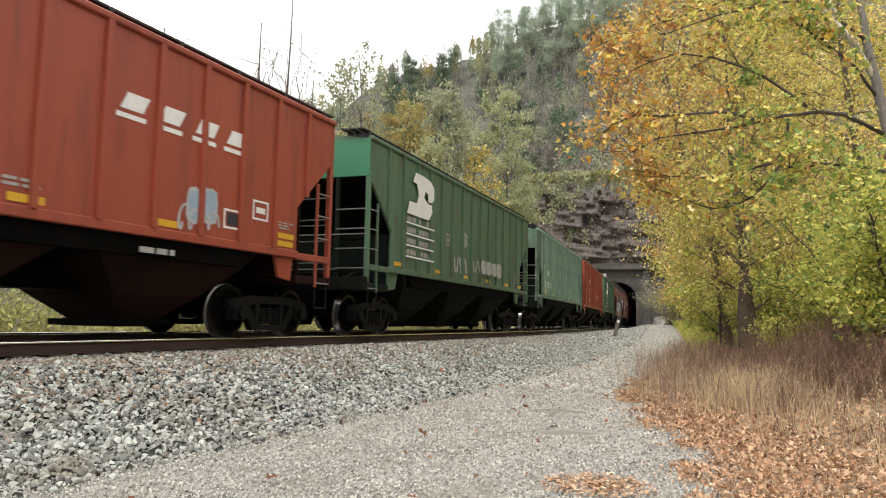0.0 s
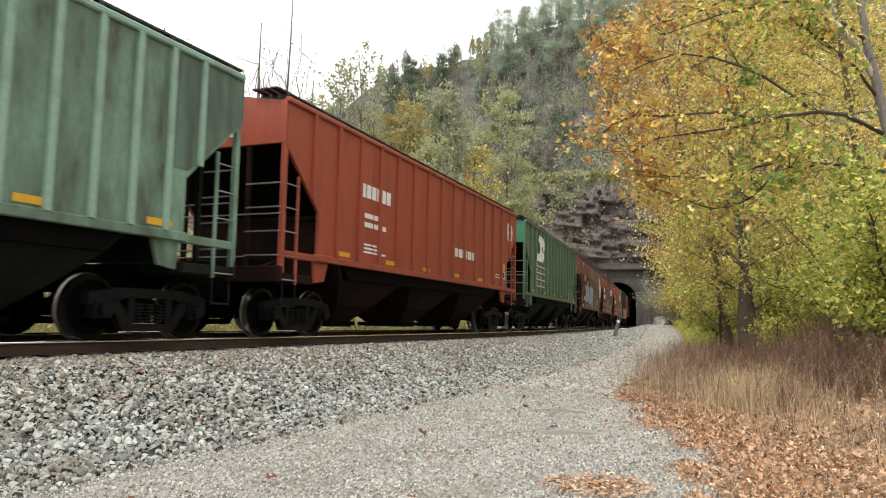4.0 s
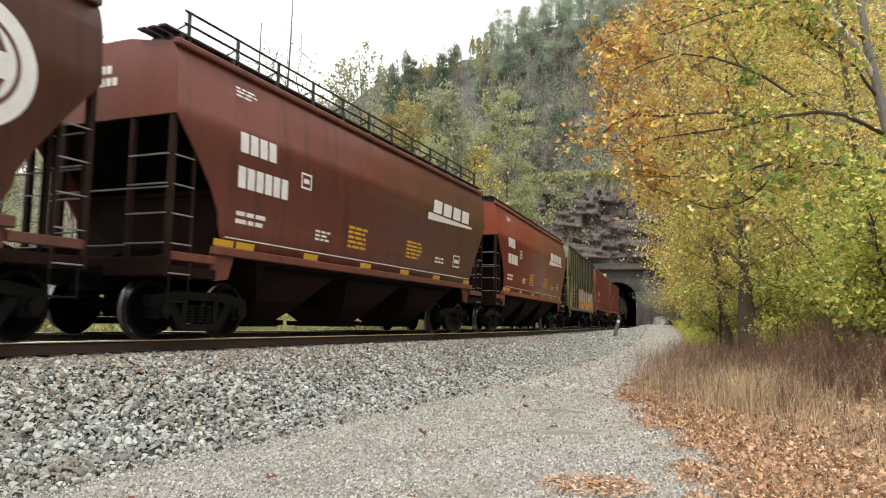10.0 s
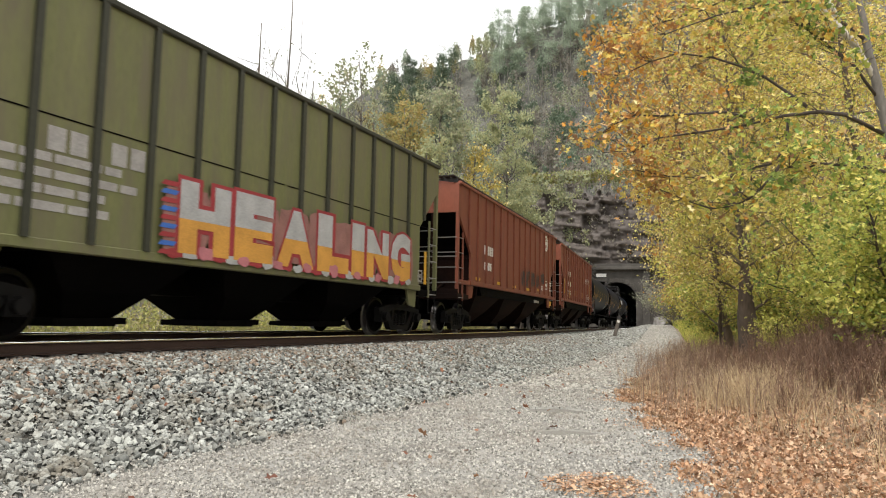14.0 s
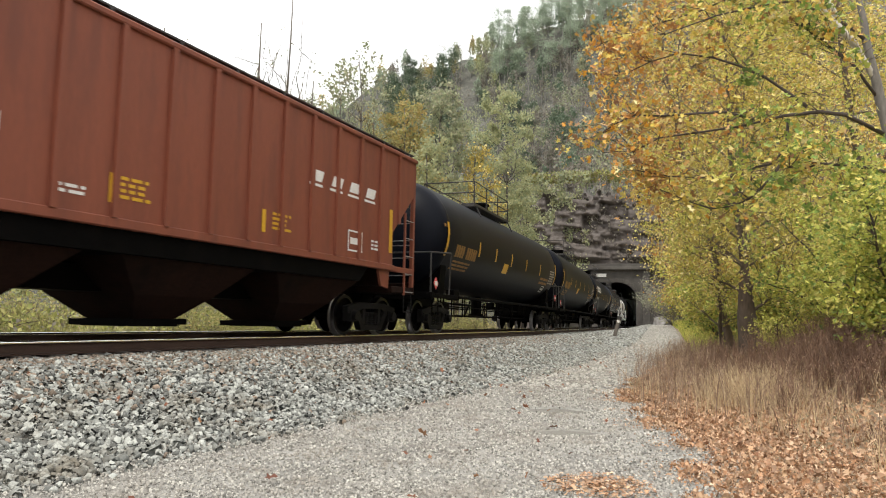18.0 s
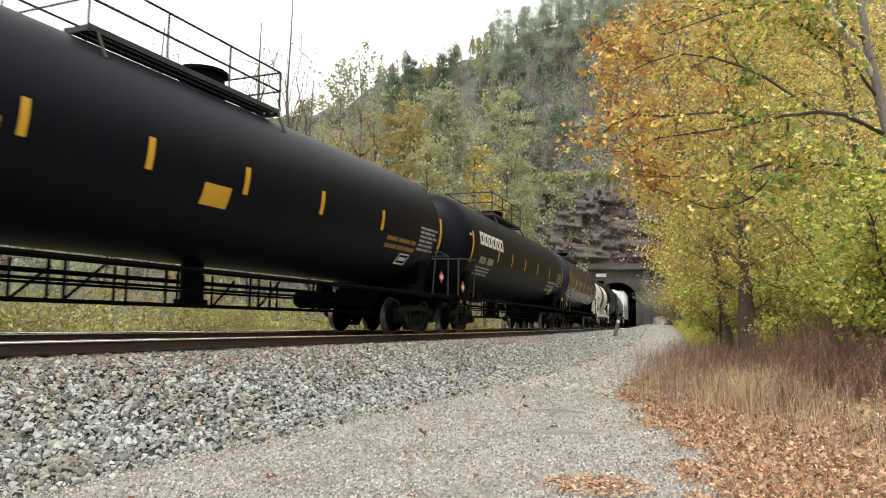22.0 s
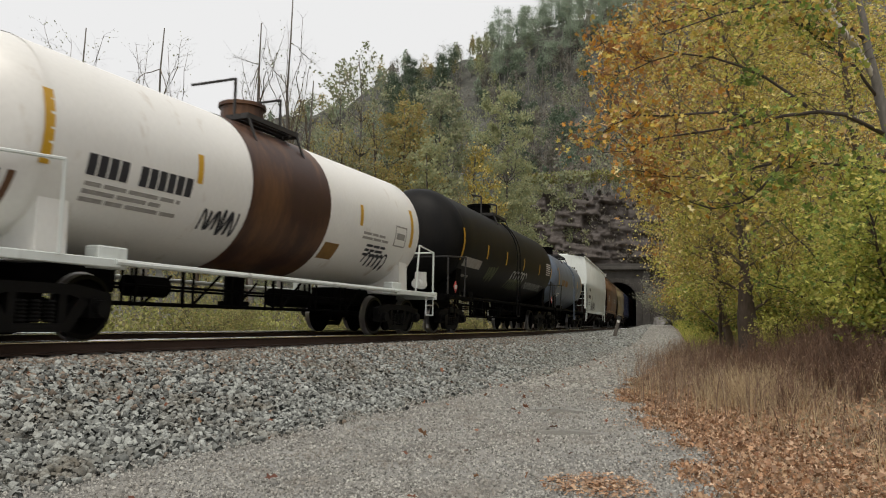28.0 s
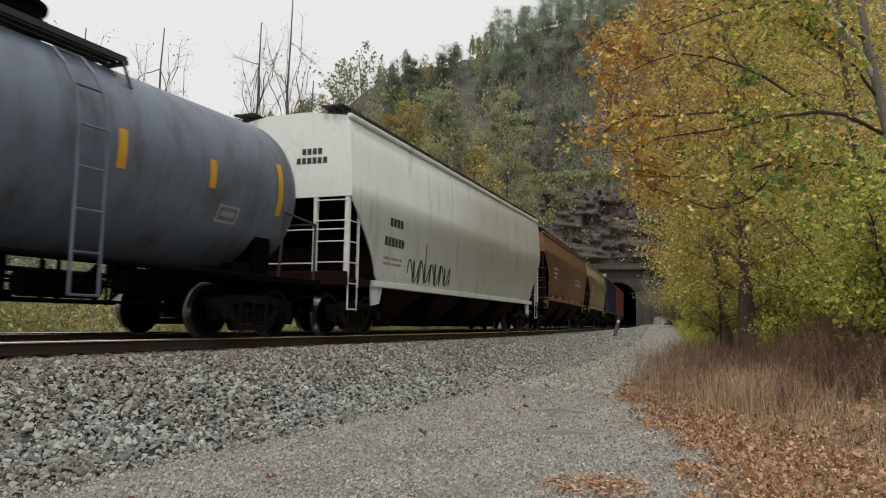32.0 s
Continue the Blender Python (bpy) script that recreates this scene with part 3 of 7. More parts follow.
def along(s, w):
    """World x and y from places along and across the track (arrays)."""
    h = np.interp(s, S_GRID, TURN)
    return np.interp(s, S_GRID, TX) + w * np.cos(h), np.interp(s, S_GRID, TY) - w * np.sin(h)


# ---- loose ground: ballast, gravel, fallen leaves ----
def stones_on(name, label, s, w, size, material, sink=0.2):
    x, y = along(s, w)
    z = on_ground(x, y) + size * (0.5 - sink)
    ob = scatter(name, np.stack([x, y, z], 1), size, STONE, STONE_F, material, 0.2, squash=0.4, jitter=0.4)
    return tagged(ob, label, "stones", kind="stuff")


n = 66000
s = 1.0 + 33 * RNG.random(n) ** 1.35
w = 1.35 + RNG.random(n) * 4.4
w = np.where(w > 4.4 + 0.6 * RNG.random(n), 1.35 + RNG.random(n) * 3.1, w)
stones_on("ballast_stones", "loose pale grey crushed ballast on the track shoulder", s, w, 0.026 + 0.036 * RNG.random(n) ** 1.3, M["ballast"], RNG.uniform(-0.25, 0.3, n))
n = 19000
s, w = 1 + 33 * RNG.random(n) ** 1.2, 1.3 + np.abs(RNG.normal(0, 0.95, n))
stones_on("ballast_stones", "rust-stained ballast along the rail", s, w, RNG.uniform(0.028, 0.06, n), M["ballast_dark"], RNG.uniform(-0.2, 0.2, n))
n = 15000
s, w = RNG.uniform(33, 95, n), RNG.uniform(1.2, 5.0, n)
stones_on("ballast_stones", "pale ballast farther along the shoulder", s, w, RNG.uniform(0.06, 0.12, n), M["ballast"])
n = 9000
s, w = RNG.uniform(-2, 60, n), RNG.uniform(-2.4, 0.68, n)
keep = (np.abs(np.abs(w) - 0.753) > 0.11)
stones_on("ballast_stones", "stained ballast between and behind the rails", s[keep], w[keep], RNG.uniform(0.05, 0.09, keep.sum()), M["ballast_dark"])
n = 100000
d = 3.7 + 18 * RNG.random(n) ** 1.5
a = RNG.uniform(-0.62, 0.5, n)
x, y = d * np.tan(a), d
s, w = off_track(x, y)
PATCHES = ((1.38, 8.15, 0.5, 0.24), (1.58, 10.2, 0.48, 0.32))
keep = (w > 4.2) & (w < verge_at(s) + 0.25)
for px, py, pa, pb in PATCHES:
    keep &= ((x - px) / pa) ** 2 + ((y - py) / pb) ** 2 + RNG.normal(0, 0.25, n) > 0.9
    rim = [(px + pa * (1 + 0.12 * math.sin(5 * q + px) + 0.08 * math.sin(9 * q)) * math.cos(q), py + pb * (1 + 0.15 * math.sin(4 * q + py)) * math.sin(q)) for q in np.linspace(0, 2 * math.pi, 41)[:-1]]
    rim = [(px, py)] + rim
    rz = on_ground(np.array([q[0] for q in rim]), np.array([q[1] for q in rim])) + 0.03
    tagged(sheet("bare_patch", [(q[0], q[1], h - (0.05 if k else 0)) for k, (q, h) in enumerate(zip(rim, rz))], [(0, k, k % 40 + 1) for k in range(1, 41)], M["damp"]), "damp bare patch worn in the gravel road", "ground patch", kind="structure")
x, y = x[keep], y[keep]
size = (0.009 + 0.015 * RNG.random(keep.sum()) ** 1.5) * (0.6 + np.hypot(x, y) / 16)
tagged(scatter("gravel_stones", np.stack([x, y, on_ground(x, y) + 0.012], 1), size, STONE, STONE_F, M["gravel_stone"], 0.6, squash=0.35, jitter=0.3), "fine crushed gravel strewn on the road", "gravel", kind="stuff")

n = 60000
s = 3.2 + 27 * RNG.random(n) ** 1.35
w = verge_at(s) + np.abs(RNG.normal(0, 1.0, n)) * (0.85 + 2.2 * np.exp(-s / 8)) - 0.12 + 0.14 * np.sin(s * 4.7) + 0.1 * np.sin(s * 11.3)
x, y = along(s, w)
tagged(scatter("fallen_leaves", np.stack([x, y, on_ground(x, y) + RNG.uniform(0.01, 0.07, n)], 1), 0.018 + 0.05 * RNG.random(n) ** 2.4, LOBED, LOBED_T, LEAF["litter"], 0.15, squash=0.3), "dry orange-brown leaves lying thick on the verge", "fallen leaves", kind="stuff")
n = 26000
s = 3.0 + 27 * RNG.random(n) ** 1.35
w = verge_at(s) + np.abs(RNG.normal(0, 1.0, n)) * (0.8 + 2.2 * np.exp(-s / 8)) - 0.35 + 0.2 * np.sin(s * 4.7) + 0.12 * np.sin(s * 11.3) + RNG.normal(0, 0.12, n)
x, y = along(s, w)
tagged(scatter("leaf_litter", np.stack([x, y, on_ground(x, y) + RNG.uniform(0.005, 0.03, n)], 1), RNG.uniform(0.012, 0.035, n), PLAIN, PLAIN_F, LEAF["litter"], 0.5, squash=0.4), "crumbled brown leaf litter along the verge", "leaf litter", kind="stuff")
n = 1100
a, r = RNG.uniform(0, 6.28, n), RNG.random(n) ** 0.7
x, y = 1.18 + 0.42 * r * np.cos(a), 5.45 + 0.38 * r * np.sin(a)
tagged(scatter("fallen_leaves", np.stack([x, y, on_ground(x, y) + RNG.uniform(0.01, 0.05, n)], 1), 0.014 + 0.04 * RNG.random(n) ** 2.5, LOBED, LOBED_T, LEAF["litter"], 0.7, squash=0.3), "small heap of brown leaves on the gravel road", "fallen leaves", kind="stuff")
n = 150
s, w = RNG.uniform(1, 26, n), RNG.uniform(2.2, 8.0, n)
x, y = along(s, w)
tagged(scatter("fallen_leaves", np.stack([x, y, on_ground(x, y) + 0.05], 1), RNG.uniform(0.04, 0.1, n), LOBED, LOBED_T, LEAF["russet"], 0.3, squash=0.3), "single red-brown leaves strewn over the ballast", "fallen leaves", kind="stuff")


n = 30000
s, w = RNG.uniform(13, 95, n), 0
w = 4.2 + (verge_at(s) - 4.1) * RNG.random(n)
x, y = along(s, w)
tagged(scatter("gravel_stones", np.stack([x, y, on_ground(x, y) + 0.012], 1), RNG.uniform(0.03, 0.07, n), STONE, STONE_F, M["gravel_stone"], 0.8, squash=0.35, jitter=0.3), "gravel on the far part of the road", "gravel", kind="stuff")


# ---- dry weeds and grass ----
def blades(name, label, x, y, height, width, material, lean=0.25, twigs=0, category="weeds", seeds=0):
    """Upright stems, each a thin blade bent at mid-height, some with short side twigs and seed heads."""
    n = len(x)
    z = on_ground(x, y) - 0.03
    base = np.stack([x, y, z], 1)
    a = RNG.uniform(0, 2 * np.pi, n)
    side = np.stack([np.cos(a), np.sin(a), np.zeros(n)], 1) * (width / 2)[:, None]
    bend_ = np.stack([RNG.normal(0, lean, n), RNG.normal(0, lean, n), np.zeros(n)], 1) * height[:, None]
    up = np.stack([np.zeros(n), np.zeros(n), height], 1)
    v = [base - side, base + side, base + up * 0.55 + bend_ * 0.35 + side * 0.8, base + up * 0.55 + bend_ * 0.35 - side * 0.8, base + up + bend_ + side * 0.25, base + up + bend_ - side * 0.25]
    f = [(0, 1, 2, 3), (3, 2, 4, 5)]
    verts = np.stack(v, 1)
    polys = np.asarray(f)[None] + (np.arange(n) * 6)[:, None, None]
    vs, ps = [verts.reshape(-1, 3)], [polys.reshape(-1, 4)]
    off = n * 6
    for k in range(twigs):
        u = RNG.uniform(0.45, 0.97, n)[:, None]
        root = base + up * u + bend_ * u * u
        b = RNG.uniform(0, 2 * np.pi, n)
        out = np.stack([np.cos(b), np.sin(b), RNG.uniform(0.9, 2.6, n)], 1) * (height * RNG.uniform(0.02, 0.13, n))[:, None]
        sd = side * 0.5
        verts = np.stack([root - sd, root + sd, root + out + sd * 0.6, root + out - sd * 0.6], 1)
        vs.append(verts.reshape(-1, 3))
        ps.append(np.arange(n * 4).reshape(n, 4) + off)
        off += n * 4
    for k in range(seeds):
        u = RNG.uniform(0.5, 1.02, n)[:, None]
        at = base + up * u + bend_ * u * u + RNG.normal(0, 0.03, (n, 3)) * (0.6 + height[:, None])
        b = RNG.normal(0, 1, (n, 3)) * (1, 1, 1.3)
        b *= (RNG.uniform(0.008, 0.022, n) / np.linalg.norm(b, axis=1))[:, None]
        c = np.cross(b, RNG.normal(0, 1, (n, 3)))
        c *= (0.5 * np.linalg.norm(b, axis=1) / (np.linalg.norm(c, axis=1) + 1e-9))[:, None]
        vs.append(np.stack([at - b, at + c, at + b, at - c], 1).reshape(-1, 3))
        ps.append(np.arange(n * 4).reshape(n, 4) + off)
        off += n * 4
    ob = swarm(name, np.concatenate(vs), np.concatenate(ps), material)
    return tagged(ob, label, category, kind="stuff")


def weed_start(s):
    return verge_at(s) + 0.3 + 1.2 * (1 - smooth01((s - 6) / 8))


for mt, count, label, tall in (("dry", 1500, "tall dry brown weeds with bare branching stems on the verge", 0.95), ("umber", 800, "dark reddish-brown dead weeds on the verge", 1.08), ("straw", 110, "pale dead weed stalks on the verge", 0.6)):
    n = count * 3
    s = 3 + 32 * RNG.random(n) ** 1.1
    w = weed_start(s) - 0.2 + 5.6 * RNG.random(n) ** 0.85
    deep = np.clip((w - weed_start(s)) / 2.2, 0, 1)
    clump = np.sin(2.1 * s + 1.3 * w) * np.sin(1.7 * w - 0.9 * s + 1.0) + 0.6 * np.sin(5.3 * s - 3.1 * w) * np.sin(4.7 * w + 2.9 * s)
    keep = np.where(clump + RNG.normal(0, 0.4, n) + 1.2 * deep > 0.55)[0][:count]
    big = (RNG.uniform(0.5, 1.1, len(keep)) * (0.7 + 0.3 * deep[keep]) + 0.12 * clump[keep]) * tall * (0.72 + 0.36 * np.sin(0.9 * s[keep] + 1.6 * w[keep] + 0.5) * np.sin(1.3 * w[keep] - 0.7 * s[keep]))
    k = np.repeat(np.arange(len(keep)), RNG.integers(3, 9, len(keep)))
    n = len(k)
    x, y = along(s[keep][k], w[keep][k])
    blades("dry_weeds", label, x + RNG.normal(0, 0.05, n), y + RNG.normal(0, 0.05, n), big[k] * RNG.uniform(0.55, 1.0, n), RNG.uniform(0.005, 0.012, n), LEAF[mt], 0.2, 9, seeds=5)
n = 13000
s = 2 + 28 * RNG.random(n)
w = weed_start(s) - 0.3 + 4.5 * RNG.random(n) ** 1.3
keep = (np.sin(s * 0.9 + w * 1.3) + 0.8 * np.sin(s * 2.3 - w * 1.9) + RNG.normal(0, 0.35, n) > 0.75)
x, y = along(s[keep], w[keep])
blades("straw_grass", "pale straw-coloured dead grass among the weeds", x, y, RNG.uniform(0.15, 0.58, len(x)), RNG.uniform(0.003, 0.008, len(x)), LEAF["straw"], 0.28, 1, "grass")
n = 620
x, y = RNG.uniform(4.5, 8.2, n), 7.2 + 5.3 * RNG.random(n) ** 0.7
x = x + 0.25 * (12.5 - y) * RNG.random(n)
k = np.repeat(np.arange(n), 6)
big, m = RNG.uniform(0.5, 1.05, n), 6 * n
blades("dry_weeds", "thick stand of dark reddish-brown dead weeds", x[k] + RNG.normal(0, 0.06, m), y[k] + RNG.normal(0, 0.06, m), big[k] * RNG.uniform(0.6, 1.0, m), RNG.uniform(0.005, 0.011, m), LEAF["umber"], 0.17, 9, seeds=6)
n = 1500
x, y = RNG.normal(4.45, 0.32, n), RNG.normal(10.6, 0.6, n)
blades("straw_grass", "tuft of pale straw grass leaning among the weeds", x, y, RNG.uniform(0.25, 0.6, n), RNG.uniform(0.004, 0.008, n), LEAF["straw"], 0.22, 1, "grass")
n = 500
s = 9 + 20 * RNG.random(n)
w = verge_at(s) + RNG.uniform(-0.1, 0.9, n)
x, y = along(s, w)
blades("dry_weeds", "sparse reddish weed stalks at the road's edge", x, y, RNG.uniform(0.3, 0.85, n), RNG.uniform(0.006, 0.012, n), LEAF["dry"], 0.12, 8, seeds=4)
n = 5000
s, w = RNG.uniform(26, 92, n), 0
w = verge_at(s) + 0.4 + 7 * RNG.random(n) ** 1.2
x, y = along(s, w)
blades("green_grass", "green and yellow grass along the road near the tunnel", x, y, RNG.uniform(0.25, 0.9, n), RNG.uniform(0.03, 0.07, n), LEAF["lime"], 0.25, 2, "grass")
# the meadow behind the track
n = 30000
s, w = RNG.uniform(-14, 70, n), -(3.4 + 24 * RNG.random(n))
x, y = along(s, w)
hgt = np.where(w > -10, RNG.uniform(0.15, 0.4, n), RNG.uniform(0.4, 1.1, n))
blades("meadow_grass", "tan and yellow-green meadow grass behind the track", x, y, hgt, RNG.uniform(0.015, 0.05, n), LEAF["meadow"], 0.3, 1, "grass")


# ---- trees ----
def tube(bm, pts, radii, n=7):
    """A tapered tube through points."""
    rings = []
    for i, p in enumerate(pts):
        d = (pts[min(i + 1, len(pts) - 1)] - pts[max(i - 1, 0)]).normalized()
        u = d.orthogonal().normalized()
        v = d.cross(u)
        rings.append([bm.verts.new(p + (u * math.cos(a) + v * math.sin(a)) * radii[i]) for a in [2 * math.pi * k / n for k in range(n)]])
    for a, b in zip(rings, rings[1:]):
        best = min(range(n), key=lambda o: (a[0].co - b[o].co).length)
        for k in range(n):
            bm.faces.new((a[k], a[(k + 1) % n], b[(k + 1 + best) % n], b[(k + best) % n]))
    bm.faces.new(list(reversed(rings[0]))), bm.faces.new(rings[-1])


def wander(a, b, n, amount, rnd, droop=0.0):
    """A crooked way from a to b."""
    pts = []
    L = (b - a).length
    o = Vector((0, 0, 0))
    for k in range(n + 1):
        t = k / n
        if 0 < k < n:
            o = o + Vector((rnd.gauss(0, 1), rnd.gauss(0, 1), rnd.gauss(0, 0.7))) * amount * L / n
        pts.append(a.lerp(b, t) + o * math.sin(math.pi * min(1, t * 1.1)) + Vector((0, 0, droop * L * math.sin(math.pi * t))))
    return pts


def tree(name, label, path, girth, limbs, leaves, bark, seed, leaf_size=(0.1, 0.18), spread=0.55, shape="lobed", twigs=4, limb_girth=0.3, twig_len=1.3, bare_limb=0.25, dense=3.5, fine=0.56, limb_bark=None, slim=None):
    """A tree from its trunk's path, the ends of its main limbs (start share of the trunk, end point), and leaves as (material, count)."""
    rnd = random.Random(seed)
    root = new(name)
    root.location = path[0]
    tagged(root, label, "tree")
    off = Vector(path[0])
    P = [Vector(p) - off for p in path]
    pts = []
    for a, b in zip(P, P[1:]):
        pts += wander(a, b, 4, 0.04, rnd)[:-1]
    pts.append(P[-1])
    m = len(pts)
    radii = [girth * (1 - 0.8 * i / (m - 1)) * (1.35 if i == 0 else 1.1 if i == 1 else 1) for i in range(m)]
    if slim:
        radii = [q * (1 + (slim[1] - 1) * float(smooth01((p.z + off.z - slim[0]) / 1.6))) for p, q in zip(pts, radii)]
    bm = B()
    tube(bm, pts, radii, 10)
    part("trunk", bm, bark, root, smooth=True)
    spots = []
    sprays = B()
    for u, e in limbs:
        i = min(m - 2, int(u * (m - 1)))
        a = pts[i]
        if isinstance(e, list):
            knots = [Vector(p) - off for p in e]
            e = knots[-1]
            m_ = len(knots) - 1
            way = []
            for k in range(8):
                q = min(m_ - 1, int(k * m_ / 7))
                way.append(knots[q].lerp(knots[q + 1], k * m_ / 7 - q) + Vector((rnd.gauss(0, 0.02), 0, rnd.gauss(0, 0.02))))
            a = knots[0]
        else:
            e = Vector(e) - off
            way = wander(a, e, 7, 0.16, rnd, 0.05)
        g = radii[i] * limb_girth + 0.012
        bm = B()
        tube(bm, way, [g * (1 - 0.85 * k / 7) + 0.004 for k in range(8)], 6)
        for k in range(2, 8):
            for _ in range(twigs):
                st = way[k]
                d = Vector((rnd.gauss(0, 1), rnd.gauss(0, 1), rnd.gauss(0.15, 0.7)))
                d = (d.normalized() + (e - a).normalized() * 0.6).normalized()
                q = st + d * twig_len * rnd.uniform(0.35, 1.0)
                tw = wander(st, q, 3, 0.22, rnd)
                tube(sprays, tw, [0.006 + g * 0.07, 0.005 + g * 0.04, 0.004, 0.003], 4)
                if k >= 2 + 6 * bare_limb:
                    spots += [tw[1], tw[2], q, q]
                else:
                    spots += [q]
        part("limb", bm, limb_bark or M["twig"], root, smooth=True)
    part("twig_spray", sprays, limb_bark or M["twig"], root, smooth=True)["kind"] = "stuff"
    spots = np.array([tuple(p) for p in spots]) if spots else np.zeros((1, 3))
    for mt, count, *side in leaves:
        count = int(count * dense)
        near = spots
        if side:
            near = spots[(spots[:, 0] + off.x < side[0]) if side[0] > 0 else (spots[:, 0] + off.x > -side[0])]
        share = RNG.exponential(1.0, len(near)) ** 1.6
        c = near[RNG.choice(len(near), count, p=share / share.sum())] + RNG.normal(0, spread * 0.4, (count, 3)) * (1, 1, 0.7)
        size = RNG.uniform(*leaf_size, count) * fine
        if shape == "lobed":
            ob = scatter("leaves", c, size, LOBED, LOBED_T, mt, 0.25, root, squash=0.25)
        else:
            ob = scatter("leaves", c, size, PLAIN, PLAIN_F, mt, 0.1, root, squash=0.3)
        ob["kind"] = "stuff"
    return root


def fan(rnd, centre, radii, n, low=0.25, top=0.95):
    """Limb ends spread through an egg-shaped crown."""
    out = []
    for k in range(n):
        a, t = 2 * math.pi * (k * 0.382 + rnd.uniform(-0.05, 0.05)), (k + 0.5) / n
        z = -1 + 2 * t
        q = math.sqrt(max(0.05, 1 - z * z)) * rnd.uniform(0.75, 1.0)
        out.append((low + (top - low) * t, (centre[0] + radii[0] * q * math.cos(a), centre[1] + radii[1] * q * math.sin(a), centre[2] + radii[2] * z)))
    return out


def gz(x, y):
    return float(on_ground(np.array([x]), np.array([y]))[0])


rt = random.Random(3)
G = lambda x, y, dz=0.0: (x, y, gz(x, y) + dz)

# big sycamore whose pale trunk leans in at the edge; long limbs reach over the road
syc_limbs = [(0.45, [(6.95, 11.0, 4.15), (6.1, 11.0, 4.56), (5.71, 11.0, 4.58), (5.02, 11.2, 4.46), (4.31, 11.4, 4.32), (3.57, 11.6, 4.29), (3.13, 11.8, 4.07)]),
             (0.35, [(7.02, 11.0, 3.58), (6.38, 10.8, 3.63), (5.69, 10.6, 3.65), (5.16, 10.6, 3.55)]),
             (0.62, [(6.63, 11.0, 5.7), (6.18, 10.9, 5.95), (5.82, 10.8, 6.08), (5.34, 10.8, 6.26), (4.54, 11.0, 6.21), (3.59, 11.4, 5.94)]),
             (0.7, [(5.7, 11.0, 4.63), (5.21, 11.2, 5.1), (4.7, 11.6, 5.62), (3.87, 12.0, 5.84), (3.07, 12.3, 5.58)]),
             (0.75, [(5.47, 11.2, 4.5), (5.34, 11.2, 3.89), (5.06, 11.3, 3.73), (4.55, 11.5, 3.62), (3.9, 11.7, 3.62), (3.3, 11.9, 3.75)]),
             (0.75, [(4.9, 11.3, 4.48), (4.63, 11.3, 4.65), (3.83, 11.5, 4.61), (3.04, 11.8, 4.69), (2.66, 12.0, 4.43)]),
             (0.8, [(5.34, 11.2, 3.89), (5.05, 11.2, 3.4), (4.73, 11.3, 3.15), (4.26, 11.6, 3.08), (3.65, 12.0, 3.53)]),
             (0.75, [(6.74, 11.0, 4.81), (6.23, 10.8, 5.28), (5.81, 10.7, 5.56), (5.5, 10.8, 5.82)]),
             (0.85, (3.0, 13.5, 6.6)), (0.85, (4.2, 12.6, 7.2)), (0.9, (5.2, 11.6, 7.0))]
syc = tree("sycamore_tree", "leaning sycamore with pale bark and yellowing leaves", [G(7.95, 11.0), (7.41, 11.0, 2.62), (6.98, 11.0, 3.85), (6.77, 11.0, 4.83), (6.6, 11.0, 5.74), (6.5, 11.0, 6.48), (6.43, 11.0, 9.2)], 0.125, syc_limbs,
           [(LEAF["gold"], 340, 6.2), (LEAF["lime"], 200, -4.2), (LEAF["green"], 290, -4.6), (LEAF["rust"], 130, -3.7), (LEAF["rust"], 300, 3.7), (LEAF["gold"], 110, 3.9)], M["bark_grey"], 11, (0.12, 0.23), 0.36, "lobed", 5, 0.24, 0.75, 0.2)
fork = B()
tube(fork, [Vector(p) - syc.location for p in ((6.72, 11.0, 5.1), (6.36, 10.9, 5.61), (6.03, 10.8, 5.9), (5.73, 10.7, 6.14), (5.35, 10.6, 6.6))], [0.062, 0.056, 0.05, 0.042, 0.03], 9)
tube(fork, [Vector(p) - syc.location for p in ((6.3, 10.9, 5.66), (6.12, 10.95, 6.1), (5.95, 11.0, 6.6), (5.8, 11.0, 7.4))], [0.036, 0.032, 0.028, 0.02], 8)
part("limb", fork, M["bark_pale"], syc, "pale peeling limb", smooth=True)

def maple(*a, **k):
    """A slender tree of the bank: thin grey-brown limbs that hardly show between the leaves."""
    k.setdefault("limb_bark", M["bark_thin"])
    a = list(a)
    if len(a) > 12:
        a[12] = 0.17
    return tree(*a, **k)


# tree with the dark trunk on the bank, crown yellow
maple("maple_tree", "slender tree with dark trunk and yellow autumn leaves", [G(7.35, 17.2), (7.2, 17.2, 2.6), (6.95, 17.3, 5.2), (6.8, 17.4, 9.2)], 0.25, fan(rt, (7.3, 16.8, 5.2), (2.4, 2.2, 3.3), 26, 0.22, 0.97) + [(0.25, [(7.22, 17.2, 2.3), (7.3, 17.25, 3.4), (7.24, 17.3, 4.6), (7.34, 17.4, 6.4), (7.5, 17.5, 8.8)])],
     [(LEAF["gold"], 2300), (LEAF["lime"], 1300)], M["bark"], 12, (0.1, 0.17), 0.6, "lobed", 5, 0.3, 1.3, slim=(1.3, 0.45))
maple("maple_tree", "thin tree with rusty orange leaves over the road", [G(8.6, 21.5), (8.0, 21.4, 3.5), (7.0, 21.3, 7.0), (6.4, 21.3, 10.8)], 0.12, fan(rt, (6.9, 21.2, 8.6), (2.2, 2.6, 2.9), 18, 0.45, 0.97),
     [(LEAF["rust"], 1700), (LEAF["gold"], 1300)], M["bark_thin"], 13, (0.11, 0.19), 0.6, "lobed", 5, 0.3, 1.4)
